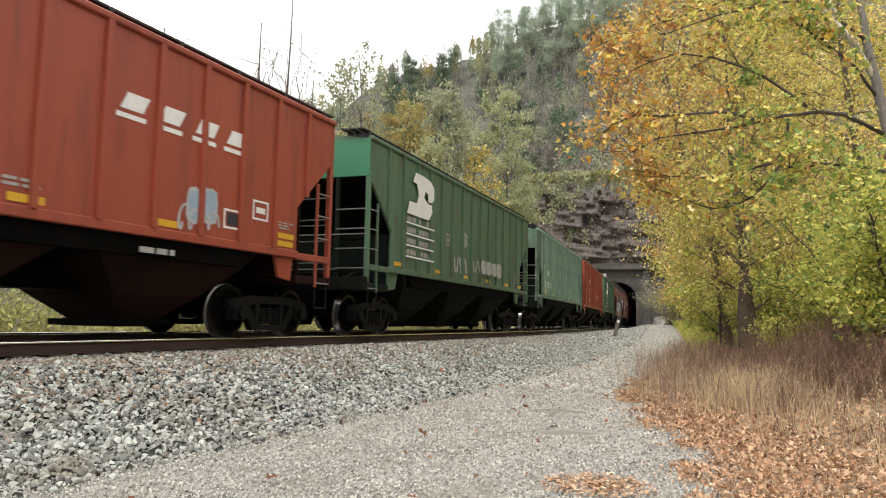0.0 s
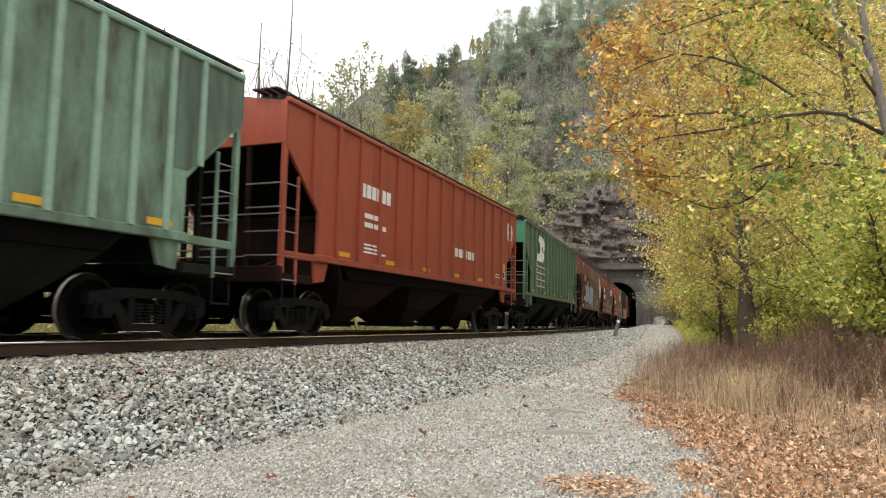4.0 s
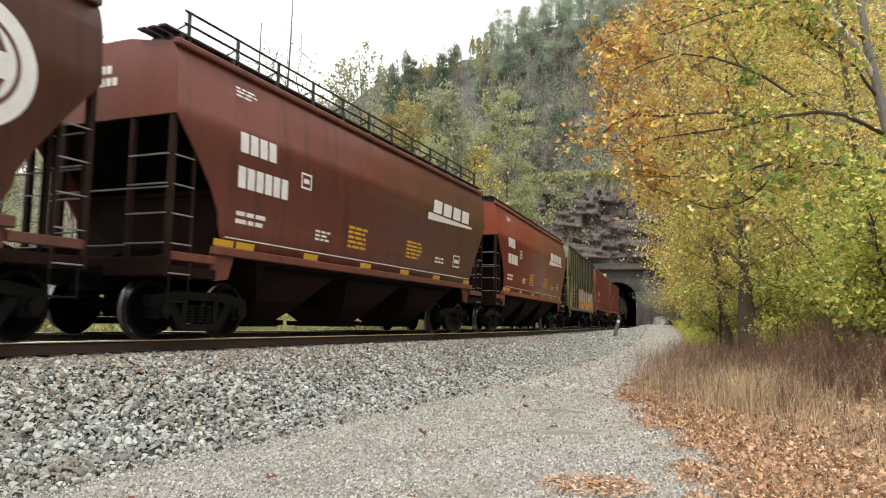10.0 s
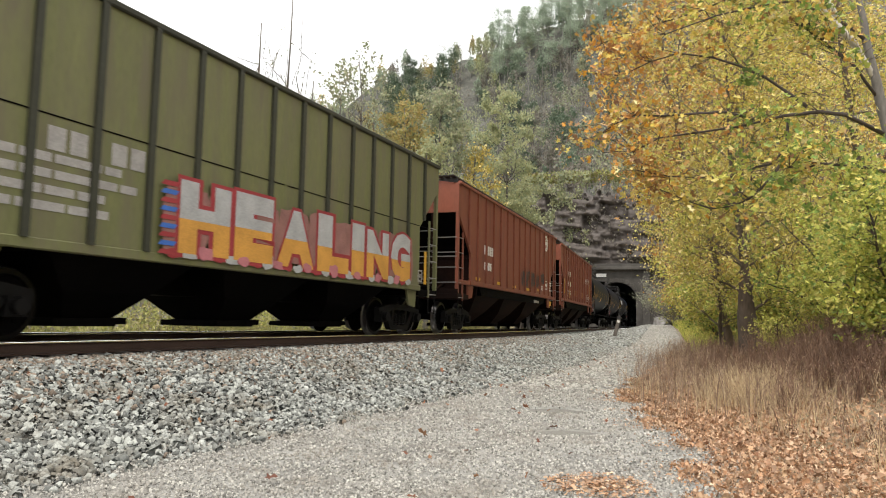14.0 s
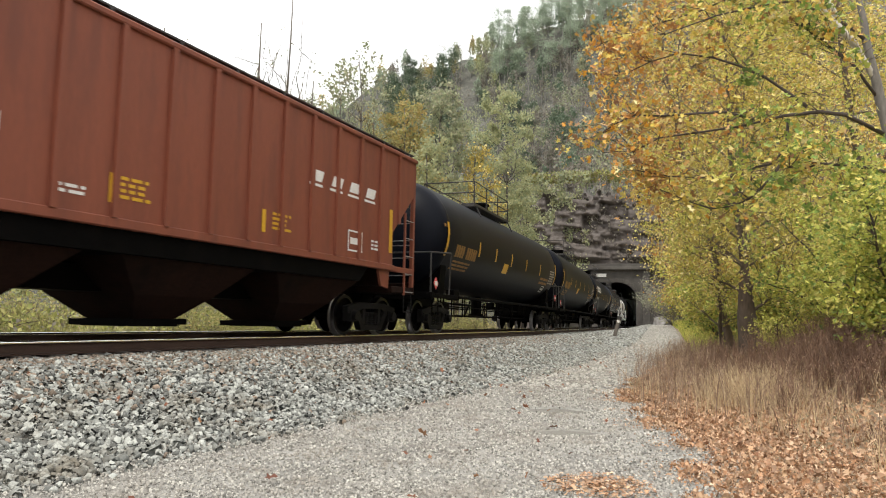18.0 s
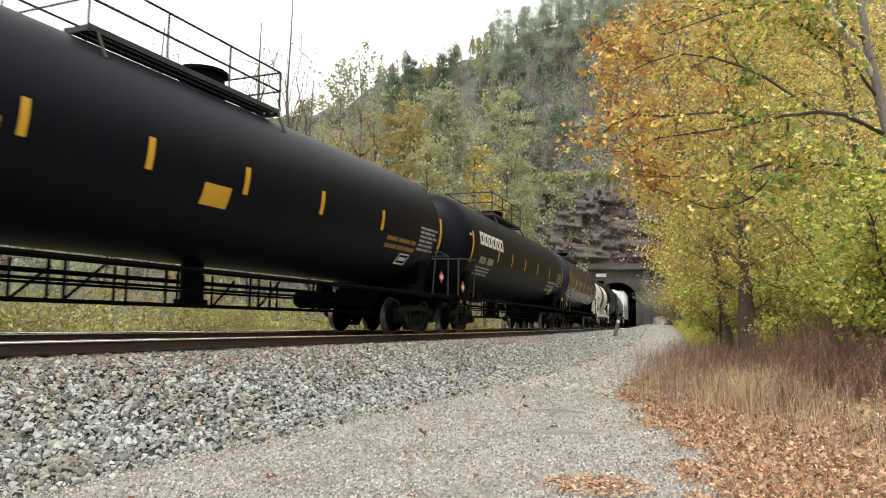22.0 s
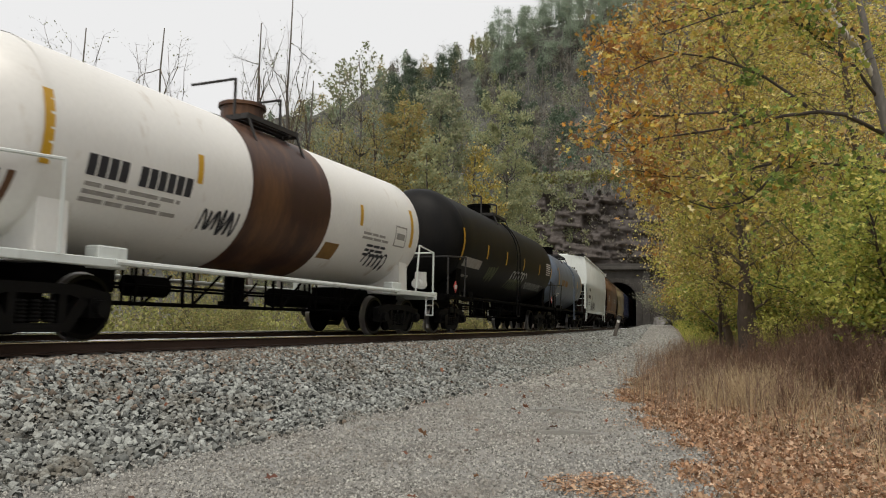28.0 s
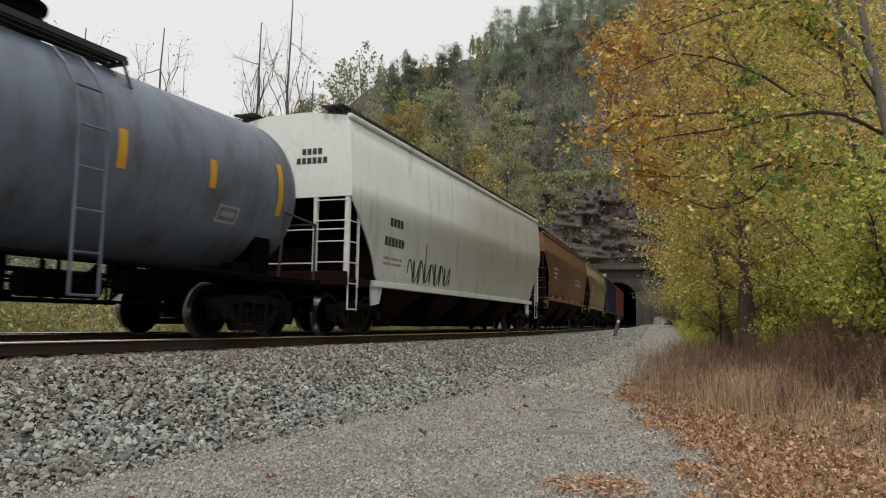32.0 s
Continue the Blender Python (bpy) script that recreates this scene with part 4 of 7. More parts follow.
maple("maple_tree", "yellow-leaved tree behind the weeds", [G(11.5, 19.0), (11.3, 19.0, 3.5), (11.0, 19.2, 7.0), (10.8, 19.3, 11.0)], 0.2, fan(rt, (10.6, 19.0, 6.0), (3.6, 3.0, 4.6), 22, 0.2, 0.97),
     [(LEAF["gold"], 2500), (LEAF["lime"], 1700)], M["bark"], 14, (0.12, 0.2), 0.65, "lobed", 5, 0.3, 1.4)
maple("maple_tree", "tall golden tree farther along the bank", [G(13.2, 31.0), (13.1, 31.0, 5.0), (12.9, 31.2, 9.5), (12.6, 31.3, 15.0)], 0.24, fan(rt, (12.8, 31.0, 8.4), (3.7, 3.6, 6.6), 24, 0.15, 0.97),
     [(LEAF["gold"], 3200), (LEAF["lime"], 1400)], M["bark"], 15, (0.17, 0.28), 0.9, "plain", 5, 0.3, 1.9)
maple("maple_tree", "tall orange and yellow tree on the slope", [G(17.5, 34.0), (17.3, 34.0, 6.0), (17.0, 34.2, 11.0), (16.8, 34.3, 18.0)], 0.26, fan(rt, (16.6, 34.0, 10.5), (5.0, 4.0, 8.6), 26, 0.15, 0.97),
     [(LEAF["gold"], 3200), (LEAF["rust"], 1700)], M["bark"], 16, (0.18, 0.3), 1.0, "plain", 5, 0.3, 2.1)
maple("maple_tree", "thinning rust-brown tree near the tunnel", [G(17.8, 47.0), (17.7, 47.0, 6.0), (17.4, 47.2, 11.0), (17.2, 47.3, 19.0)], 0.24, fan(rt, (17.0, 47.0, 11.5), (4.2, 4.0, 8.6), 24, 0.15, 0.97),
     [(LEAF["rust"], 2200), (LEAF["gold"], 1600)], M["bark"], 17, (0.22, 0.36), 1.1, "plain", 5, 0.3, 2.2)
maple("maple_tree", "yellow-green tree on the upper slope", [G(24.0, 44.0), (24.0, 44.0, 9.0), (23.6, 44.2, 14.0), (23.2, 44.3, 24.0)], 0.28, fan(rt, (22.8, 44.0, 15.0), (6.0, 5.0, 11.0), 28, 0.15, 0.97),
     [(LEAF["gold"], 3600), (LEAF["lime"], 1300), (LEAF["rust"], 1300)], M["bark"], 18, (0.22, 0.36), 1.2, "plain", 5, 0.3, 2.6)
maple("maple_tree", "slim yellow tree beside the tunnel cutting", [G(23.5, 66.0), (23.5, 66.0, 7.0), (23.3, 66.2, 12.0), (23.0, 66.3, 19.0)], 0.24, fan(rt, (22.8, 66.0, 11.5), (4.6, 4.2, 9.0), 22, 0.1, 0.97),
     [(LEAF["gold"], 3600), (LEAF["lime"], 2000)], M["bark"], 19, (0.28, 0.44), 1.2, "plain", 5, 0.3, 2.4)
maple("sapling", "thin sapling with green-yellow leaves on the bank", [G(7.5, 19.5), (7.45, 19.5, 2.2), (7.4, 19.5, 4.6)], 0.06, fan(rt, (7.4, 19.5, 3.2), (1.3, 1.3, 1.8), 12, 0.25, 0.97), [(LEAF["lime"], 1300), (LEAF["gold"], 900)], M["bark"], 20, (0.09, 0.15), 0.4, "lobed", 4, 0.4, 0.8)


def bush(label, x, y, r, hgt, leaves, seed, size=(0.1, 0.17), stems=10, shape="lobed", spread=0.4):
    """A shrub: stems from one root and leaves round their ends."""
    rnd = random.Random(seed)
    limbs = []
    for k in range(stems):
        a = 2 * math.pi * k / stems + rnd.uniform(-0.3, 0.3)
        q = rnd.uniform(0.35, 1.0)
        limbs.append((rnd.uniform(0.0, 0.5), (x + r * q * math.cos(a), y + r * q * math.sin(a), gz(x, y) + hgt * rnd.uniform(0.3, 1.0))))
    ob = tree("shrub", label, [G(x, y), (x + 0.05, y, gz(x, y) + hgt * 0.25), (x, y + 0.05, gz(x, y) + hgt * 0.7)], 0.035, limbs, leaves, M["twig"], seed, size, spread, shape, 3, 0.6, 0.35 * r + 0.25, 0.0, 5.5, 0.42)
    ob["category"] = "shrub"
    return ob


bush("leafy green shrub with big bright leaves", 6.35, 9.9, 1.15, 2.7, [(LEAF["lime"], 1900), (LEAF["green"], 500)], 31, (0.11, 0.2), 14)
bush("leafy green shrub with yellowing tips", 7.5, 11.2, 1.4, 3.4, [(LEAF["lime"], 2100), (LEAF["green"], 500), (LEAF["rust"], 200)], 32, (0.11, 0.2), 14)
bush("dense green shrub at the wood's edge", 8.2, 14.2, 1.8, 3.0, [(LEAF["lime"], 2300), (LEAF["green"], 600)], 33, (0.11, 0.19), 14)
bush("low yellow-green shrub beside the trunk", 7.55, 16.2, 0.55, 1.2, [(LEAF["lime"], 420)], 34, (0.1, 0.16), 8)
bush("green undergrowth along the bank", 9.6, 19.5, 2.2, 2.3, [(LEAF["lime"], 2400), (LEAF["green"], 700)], 35, (0.12, 0.2), 14)
bush("green undergrowth beside the road", 10.4, 27.0, 1.5, 2.4, [(LEAF["lime"], 1300), (LEAF["green"], 1000), (LEAF["gold"], 500)], 36, (0.14, 0.24), 12)
bush("green and yellow undergrowth near the tunnel", 14.6, 36.0, 2.2, 3.0, [(LEAF["lime"], 1400), (LEAF["green"], 900), (LEAF["gold"], 500)], 37, (0.18, 0.3), 12)
bush("yellow-green undergrowth near the tunnel", 19.0, 48.0, 2.6, 3.2, [(LEAF["lime"], 1300), (LEAF["green"], 700), (LEAF["gold"], 600)], 38, (0.22, 0.36), 12, "plain", 0.7)
bush("dull brown brush over the tunnel cutting", 28.5, 90.0, 4.0, 6.5, [(LEAF["brown_far"], 1500), (LEAF["woods"], 900)], 39, (0.3, 0.5), 14, "plain", 1.0)
bush("dull brown brush on the cutting's bank", 25.0, 76.0, 3.2, 4.5, [(LEAF["brown_far"], 1300), (LEAF["lime"], 400)], 40, (0.26, 0.44), 12, "plain", 0.9)
for k, (x, y, r, hh) in enumerate(((-24, 22, 3.0, 2.2), (-17, 27, 3.4, 2.4), (-29, 31, 4.0, 3.0), (-11, 33, 3.0, 2.2), (-20, 38, 4.5, 3.2), (-5, 44, 3.6, 2.6), (-13, 46, 4.2, 3.0), (-34, 24, 3.6, 2.8), (2, 56, 3.6, 2.6))):
    bush("yellow-green brush in the meadow behind the track", x, y, r, hh, [(LEAF["meadow"], 1100), (LEAF["woods_gold"], 300)], 60 + k, (0.14, 0.28), 12, "plain", 0.7)

# brush along the far side of the meadow
for mt, n, label in (("meadow", 24000, "yellow-green brush behind the track"), ("hedge", 12000, "sunlit yellow brush behind the track"), ("brown_far", 7000, "brown dead brush behind the track")):
    s, w = RNG.uniform(-14, 85, n), -(12.5 + 9 * RNG.random(n))
    top = 0.9 + 1.5 * (0.5 + 0.5 * np.sin(0.9 * s + 0.4 * w) * np.sin(0.37 * s - 0.8 * w + 1.0)) + 0.5 * np.sin(2.3 * s)
    x, y = along(s, w)
    z = on_ground(x, y) + np.clip(top, 0.4, 3.0) * (RNG.random(n) ** (1.6 if mt == "brown_far" else 0.6))
    tagged(scatter("brush", np.stack([x, y, z], 1), RNG.uniform(0.1, 0.26, n), PLAIN, PLAIN_F, LEAF[mt], 0.1, squash=0.3), label, "brush", kind="stuff")

# bare and half-bare trees across the track
for k, (x, y, hh, lv) in enumerate(((-13.2, 50.0, 22.5, 0), (-11.3, 50.5, 24.5, 0), (-10.2, 52, 19, 120), (-20.5, 50, 22.0, 60), (-25.5, 49, 21.5, 130))):
    b = G(x, y)
    ends = [(rt.uniform(0.4, 0.95), (x + rt.uniform(-2.2, 2.2), y + rt.uniform(-2, 2), b[2] + hh * rt.uniform(0.55, 1.0))) for _ in range(17)]
    tree("bare_tree", "tall nearly leafless tree against the white sky", [b, (x + 0.2, y, b[2] + hh * 0.45), (x + rt.uniform(-0.5, 0.8), y, b[2] + hh)], 0.2, ends,
         [(LEAF["woods"], max(lv, 40))], M["bark_grey"], 80 + k, (0.2, 0.36), 0.7, "plain", 3, 0.35, 1.5, limb_bark=M["bark_thin"])
for k, (x, y, hh, r, mt, cnt) in enumerate(((-8.5, 58, 17, 3.2, "woods_gold", 1500), (-5.8, 60, 18.5, 3.0, "woods_gold", 1300), (-3.4, 64, 15, 3.2, "gold", 1500), (-0.4, 68, 14.5, 3.4, "woods_gold", 1500), (-11.5, 62, 16, 3.6, "woods", 1300), (-16, 60, 16, 3.8, "woods", 1500),
                                           (-21, 62, 15, 3.8, "woods_gold", 1400), (-28, 60, 15, 4.2, "woods", 1500), (-36, 58, 15, 4.6, "woods", 1500), (2.6, 78, 15, 3.6, "woods_gold", 1300), (-6.6, 75, 20, 3.2, "woods", 1000), (-2.0, 82, 21, 3.6, "woods", 1100),
                                           (4.4, 72, 13, 3.4, "pale", 1500), (7.2, 84, 12.5, 3.2, "pale", 1500), (10.2, 92, 11, 3.0, "pale", 1300), (1.2, 62, 12, 3.0, "pale", 1300))):
    b = G(x, y)
    tree("autumn_tree", "thin autumn tree with dull yellow leaves across the track", [b, (x, y, b[2] + hh * 0.5), (x + rt.uniform(-0.6, 0.6), y, b[2] + hh)], 0.22, fan(rt, (x, y, b[2] + hh * 0.62), (r, r, hh * 0.38), 18, 0.25, 0.97),
         [(LEAF[mt], cnt)], M["bark"], 100 + k, (0.24, 0.42), 0.9, "plain", 3, 0.3, 1.8)

for k, (x, y, top, r, mt, cnt, low) in enumerate(((-3.4, 62, 20.3, 2.6, "woods_gold", 1500, 0.4), (-0.2, 68, 23.6, 3.0, "woods", 1800, 0.55), (6.4, 75, 25.7, 3.2, "pale", 2000, 0.45), (3.2, 70, 18.2, 2.2, "gold", 700, 0.4),
                                                  (-7.3, 60, 24.1, 2.8, "woods", 420, 0.5), (-9.5, 64, 24.3, 2.4, "woods", 380, 0.5), (8.6, 84, 17.5, 2.8, "pale", 1500, 0.3), (-1.3, 58, 15.5, 2.0, "pale", 900, 0.35))):
    b = G(x, y)
    mid, half = b[2] + (top - b[2]) * (low + 1) / 2, (top - b[2]) * (1 - low) / 2
    tree("tall_tree", "tall slender autumn tree with a loose crown across the track", [b, (x + 0.2, y, b[2] + 0.5 * (top - b[2])), (x - 0.2, y, top - 0.5)], 0.2, fan(rt, (x, y, mid), (r, r, half), 20, low, 0.97),
         [(LEAF[mt], cnt)], M["bark_grey"], 140 + k, (0.4, 0.75), 0.75, "plain", 3, 0.3, 1.5)


# ---- woods on the mountain ----
def woods(name, label, n, az, r, hgt, per, leaf, mats, seed, trunk=True, cone=False, fill=1.0):
    """Far trees: thin trunks with crowns of many loose leaf clumps."""
    g = np.random.default_rng(seed)
    a, d = np.radians(g.uniform(*az, n)), np.sqrt(g.uniform(r[0] ** 2, r[1] ** 2, n))
    x, y = d * np.sin(a), d * np.cos(a)
    z, s, w, hill, cut = ground_z(x, y)
    keep = (hill > 1.5) & ~((cut > 0.25) & (hill < 22))
    x, y, z = x[keep], y[keep], z[keep]
    m = len(x)
    hh = g.uniform(*hgt, m)
    if trunk:
        v, f = [], []
        for k in range(4):
            q = k * np.pi / 2
            v.append(np.stack([x + 0.16 * np.cos(q), y + 0.16 * np.sin(q), z - 1], 1))
        lean = g.normal(0, 0.05, (m, 2)) * hh[:, None]
        for k in range(4):
            q = k * np.pi / 2
            v.append(np.stack([x + lean[:, 0] + 0.05 * np.cos(q), y + lean[:, 1] + 0.05 * np.sin(q), z + hh * (0.45 if cone else 0.8)], 1))
        v = np.stack(v, 1)
        f = np.asarray([(0, 1, 5, 4), (1, 2, 6, 5), (2, 3, 7, 6), (3, 0, 4, 7)])[None] + (np.arange(m) * 8)[:, None, None]
        tagged(swarm(name + "_trunks", v.reshape(-1, 3), f.reshape(-1, 4), M["bark_far"]), label + ", their thin trunks", "woods", kind="stuff")
    groups = g.integers(0, len(mats), m)
    for gi, mt in enumerate(mats):
        idx = np.where(groups == gi)[0]
        if not len(idx):
            continue
        i = np.repeat(idx, per)
        c = len(i)
        if cone:
            t = g.random(c) ** 0.9
            rad = (0.12 + (1 - t)) * 0.26 * hh[i] * np.sqrt(g.random(c))
            q = g.uniform(0, 6.283, c)
            p = np.stack([x[i] + rad * np.cos(q), y[i] + rad * np.sin(q), z[i] + hh[i] * (0.12 + 0.9 * t)], 1)
        else:
            u = g.normal(0, 1, (c, 3))
            u /= np.linalg.norm(u, axis=1)[:, None]
            u *= (g.random(c) ** 0.45)[:, None]
            thin, tall = g.uniform(0.6, 1.1, len(x))[i], g.uniform(0.9, 1.25, len(x))[i]
            lob = 1 + 0.35 * np.sin(3 * np.arctan2(u[:, 1], u[:, 0]) + i) * (1 - np.abs(u[:, 2]))
            lob = lob * thin * (1 - 0.25 * u[:, 2]) * (0.8 + 0.3 * np.sin(9 * u[:, 2] + 2 * i))
            p = np.stack([x[i] + u[:, 0] * 0.27 * hh[i] * lob, y[i] + u[:, 1] * 0.27 * hh[i] * lob, z[i] + hh[i] * (0.64 + 0.36 * u[:, 2] * tall)], 1)
        tagged(scatter(name, p, g.uniform(*leaf, c), PLAIN, PLAIN_F, mt, 0.0, squash=0.35), label, "woods", kind="stuff")


def ridge_pines(label, n, az, r, hgt, seed, mt, tiers=8):
    """Evergreens on the skyline: bare lower trunks and flat, uneven tiers of needles."""
    g = np.random.default_rng(seed)
    a, d = np.radians(g.uniform(*az, n)), g.uniform(*r, n)
    x, y = d * np.sin(a), d * np.cos(a)
    z = ground_z(x, y)[0]
    hh = g.uniform(*hgt, n)
    v = [np.stack([x + q * np.cos(k * 2.1), y + q * np.sin(k * 2.1), z + e], 1) for q, e in ((0.22, -1.0 + 0 * hh), (0.06, hh * 0.96)) for k in range(3)]
    f = np.asarray([(0, 1, 4, 3), (1, 2, 5, 4), (2, 0, 3, 5)])[None] + (np.arange(n) * 6)[:, None, None]
    tagged(swarm("pine_trunks", np.stack(v, 1).reshape(-1, 3), f.reshape(-1, 4), M["bark_far"]), label + ", their trunks", "woods", kind="stuff")
    pts = []
    for k in range(n):
        for _ in range(int(tiers * g.uniform(0.7, 1.3))):
            u = g.uniform(0.35, 1.0)
            q = g.uniform(0, 6.28)
            reach = hh[k] * (0.05 + 0.16 * (1 - u) ** 0.7 + 0.03 * g.random())
            m = int(30 + 22 * reach)
            c = np.array([x[k] + 0.6 * reach * math.cos(q), y[k] + 0.6 * reach * math.sin(q), z[k] + u * hh[k]])
            pts.append(c + g.normal(0, 1, (m, 3)) * (0.55 * reach, 0.55 * reach, 0.04 * hh[k]))
    p = np.concatenate(pts)
    tagged(scatter("pine_woods", p, g.uniform(0.35, 0.8, len(p)), PLAIN, PLAIN_F, mt, 0.45, squash=0.35), label, "woods", kind="stuff")


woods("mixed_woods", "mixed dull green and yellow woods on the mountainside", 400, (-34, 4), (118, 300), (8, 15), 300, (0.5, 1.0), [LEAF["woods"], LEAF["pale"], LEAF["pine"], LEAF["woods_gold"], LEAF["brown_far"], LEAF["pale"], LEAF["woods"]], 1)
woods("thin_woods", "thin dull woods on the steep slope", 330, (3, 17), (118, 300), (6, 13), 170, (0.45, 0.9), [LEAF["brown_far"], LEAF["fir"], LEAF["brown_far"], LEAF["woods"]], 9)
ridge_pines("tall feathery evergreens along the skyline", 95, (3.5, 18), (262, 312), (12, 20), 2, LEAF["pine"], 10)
ridge_pines("dark evergreens in a hollow below the ridge", 34, (-5, 0.5), (215, 285), (12, 19), 6, LEAF["fir"], 16)
ridge_pines("scattered evergreens on the mountainside", 40, (3, 16), (170, 265), (9, 15), 7, LEAF["fir"])
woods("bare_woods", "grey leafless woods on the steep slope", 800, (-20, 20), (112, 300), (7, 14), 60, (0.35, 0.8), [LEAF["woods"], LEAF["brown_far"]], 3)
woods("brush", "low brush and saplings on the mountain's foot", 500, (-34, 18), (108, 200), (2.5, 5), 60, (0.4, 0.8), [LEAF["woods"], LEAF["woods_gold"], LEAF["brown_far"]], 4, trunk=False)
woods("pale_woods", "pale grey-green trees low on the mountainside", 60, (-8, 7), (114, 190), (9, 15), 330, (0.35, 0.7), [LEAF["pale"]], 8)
woods("slope_woods", "autumn woods on the slope over the road", 420, (16, 42), (62, 260), (8, 15), 120, (0.5, 1.0), [LEAF["woods_gold"], LEAF["woods"], LEAF["gold"], LEAF["brown_far"]], 5)


# ---- rock face over the tunnel ----
def rock_face():
    ws, zs = np.arange(-15, 17, 0.2), np.arange(-0.5, 24, 0.18)
    W, Z = np.meshgrid(ws, zs, indexing="ij")
    W0 = W
    W = W0 + 0.15 * np.array([noise.noise((a / 2.2, b / 1.3, 2.0)) for a, b in zip(W0.ravel(), Z.ravel())]).reshape(W0.shape)
    tilt = Z + 0.5 * np.sin(W / 7) + 0.1 * W + 0.08 * np.array([noise.noise((a / 1.7, b / 2.4, 7.0)) for a, b in zip(W0.ravel(), Z.ravel())]).reshape(W0.shape)
    S = PORTAL + 0.95 + 0.16 * np.maximum(Z - 8, 0) + 0.02 * np.maximum(0, np.abs(W) - 5) ** 2
    for thick, wide, amount, seed in ((2.3, 4.2, 0.9, 0.0), (1.1, 2.1, 0.6, 5.0), (0.55, 1.3, 0.3, 11.0)):
        layer = np.floor(tilt / thick)
        cell = np.floor(W / wide + 0.37 * layer)
        S = S + amount * np.array([noise.cell((a * 1.7, b * 3.3, seed)) - 0.5 for a, b in zip(cell.ravel(), layer.ravel())]).reshape(W.shape)
    S = S + 0.14 * np.array([noise.fractal((a / 0.9, b / 0.6, 4.0), 1.0, 2.0, 3) for a, b in zip(W.ravel(), Z.ravel())]).reshape(W.shape)
    W = W0
    S = np.where((np.abs(W) < 5.4) & (Z < 10), np.maximum(S, PORTAL + 1.0), S)
    X, Y = along(S, W)
    verts = np.stack([X, Y, RAIL + Z], -1).reshape(-1, 3)
    nz = len(zs)
    faces = []
    for i in range(len(ws) - 1):
        for j in range(nz - 1):
            if abs(ws[i]) < 4.4 and zs[j] < 8.0 or zs[j] > 19.5 + 3.5 * noise.noise((ws[i] / 4.0, 0.0, 6.0)) + 1.2 * noise.noise((ws[i] / 1.1, 2.0, 6.0)):
                continue
            faces.append((i * nz + j, (i + 1) * nz + j, (i + 1) * nz + j + 1, i * nz + j + 1))
    tagged(swarm("rock_face", verts, faces, M["rock"]), "dark layered rock face cut over the tunnel", "rock face", kind="structure")
    # brush that hangs over the face, thicker away from the portal
    for name, label, mt, n, wr, zr in (("cliff_brush", "grey-green brush clinging to the rock face", LEAF["pale"], 9000, (-15, -4.0), (2, 24)), ("cliff_brush", "dull green brush growing on the ledges", LEAF["woods"], 7000, (-15, -6.5), (6, 24)), ("cliff_brush", "brown brush hanging over the rock face", LEAF["brown_far"], 2600, (-9, 4), (12, 23)),
                                       ("cliff_brush", "brown brush hanging over the portal", LEAF["brown_far"], 700, (0, 8), (9.5, 12)), ("cliff_brush", "dull brush beside the tunnel mouth", LEAF["brown_far"], 1500, (5.2, 11), (-0.5, 9)), ("cliff_brush", "green brush beside the tunnel mouth", LEAF["woods"], 900, (5.6, 12), (-0.5, 7))):
        w, z = RNG.uniform(*wr, n), RNG.uniform(*zr, n)
        k = np.sin(w * 1.3 + z * 0.5) * np.sin(z * 0.9 - w * 0.6) + RNG.normal(0, 0.3, n) > -0.05
        w, z, n = w[k], z[k], int(k.sum())
        x, y = along(PORTAL + np.where(z < 9.2, -0.6, 0.4) + 0.16 * np.maximum(z - 8, 0) + 0.02 * np.maximum(0, np.abs(w) - 5) ** 2 + RNG.normal(0, 0.5, n), w)
        tagged(scatter(name, np.stack([x, y, RAIL + z], 1), RNG.uniform(0.25, 0.6, n), PLAIN, PLAIN_F, mt, 0.0, squash=0.3), label, "brush", kind="stuff")
    n = 2600
    w = RNG.uniform(-15, 12, n)
    x, y = along(PORTAL + 3.6 + RNG.random(n) * 3, w)
    tagged(scatter("ledge_grass", np.stack([x, y, RAIL + 22.6 + RNG.random(n) * 1.6], 1), RNG.uniform(0.3, 0.7, n), PLAIN, PLAIN_F, LEAF["meadow"], 0.3, squash=0.3), "tan and green grass on the ledge over the rock face", "grass", kind="stuff")


rock_face()
for k, (s_, w_, q) in enumerate(((101, 6.2, 2.0), (99, 8.0, 2.4), (97, 9.6, 1.6), (103, 9.5, 2.2), (95, 7.2, 1.0))):
    x, y = along(np.array([s_]), np.array([w_]))
    ob = scatter("boulder", np.array([[0, 0, 0.0]]), q, STONE, STONE_F, M["rock_pale"], 0.85, squash=0.2, jitter=0.2)
    ob.location = (float(x[0]), float(y[0]), gz(float(x[0]), float(y[0])) + 0.25 * q)
    tagged(ob, "pale grey boulder beside the tunnel mouth", "boulder", "boulders by the tunnel")

# leaning marker post at the road's edge
px, py = 10.25, 43.3
post = new("marker_post")
post.matrix_world = Matrix.Translation((px, py, gz(px, py) - 0.1)) @ pose(0, 0, 0, 0, 15, -20)
tagged(post, "leaning grey wooden marker post beside the track", "marker post")
part("shaft", bevel(boxes(((0, 0, 0.6), (0.2, 0.2, 1.2))), 0.012), M["wood_grey"], post)
part("cap", bevel(boxes(((0, 0, 1.27), (0.24, 0.24, 0.16))), 0.015), M["steel_rail"], post, "dark metal cap")
part("plate", boxes(((-0.0, -0.106, 1.05), (0.15, 0.012, 0.14))), M["letter"], post, "small white plate")


# ---- rolling stock: shared pieces ----
SHARED = {}


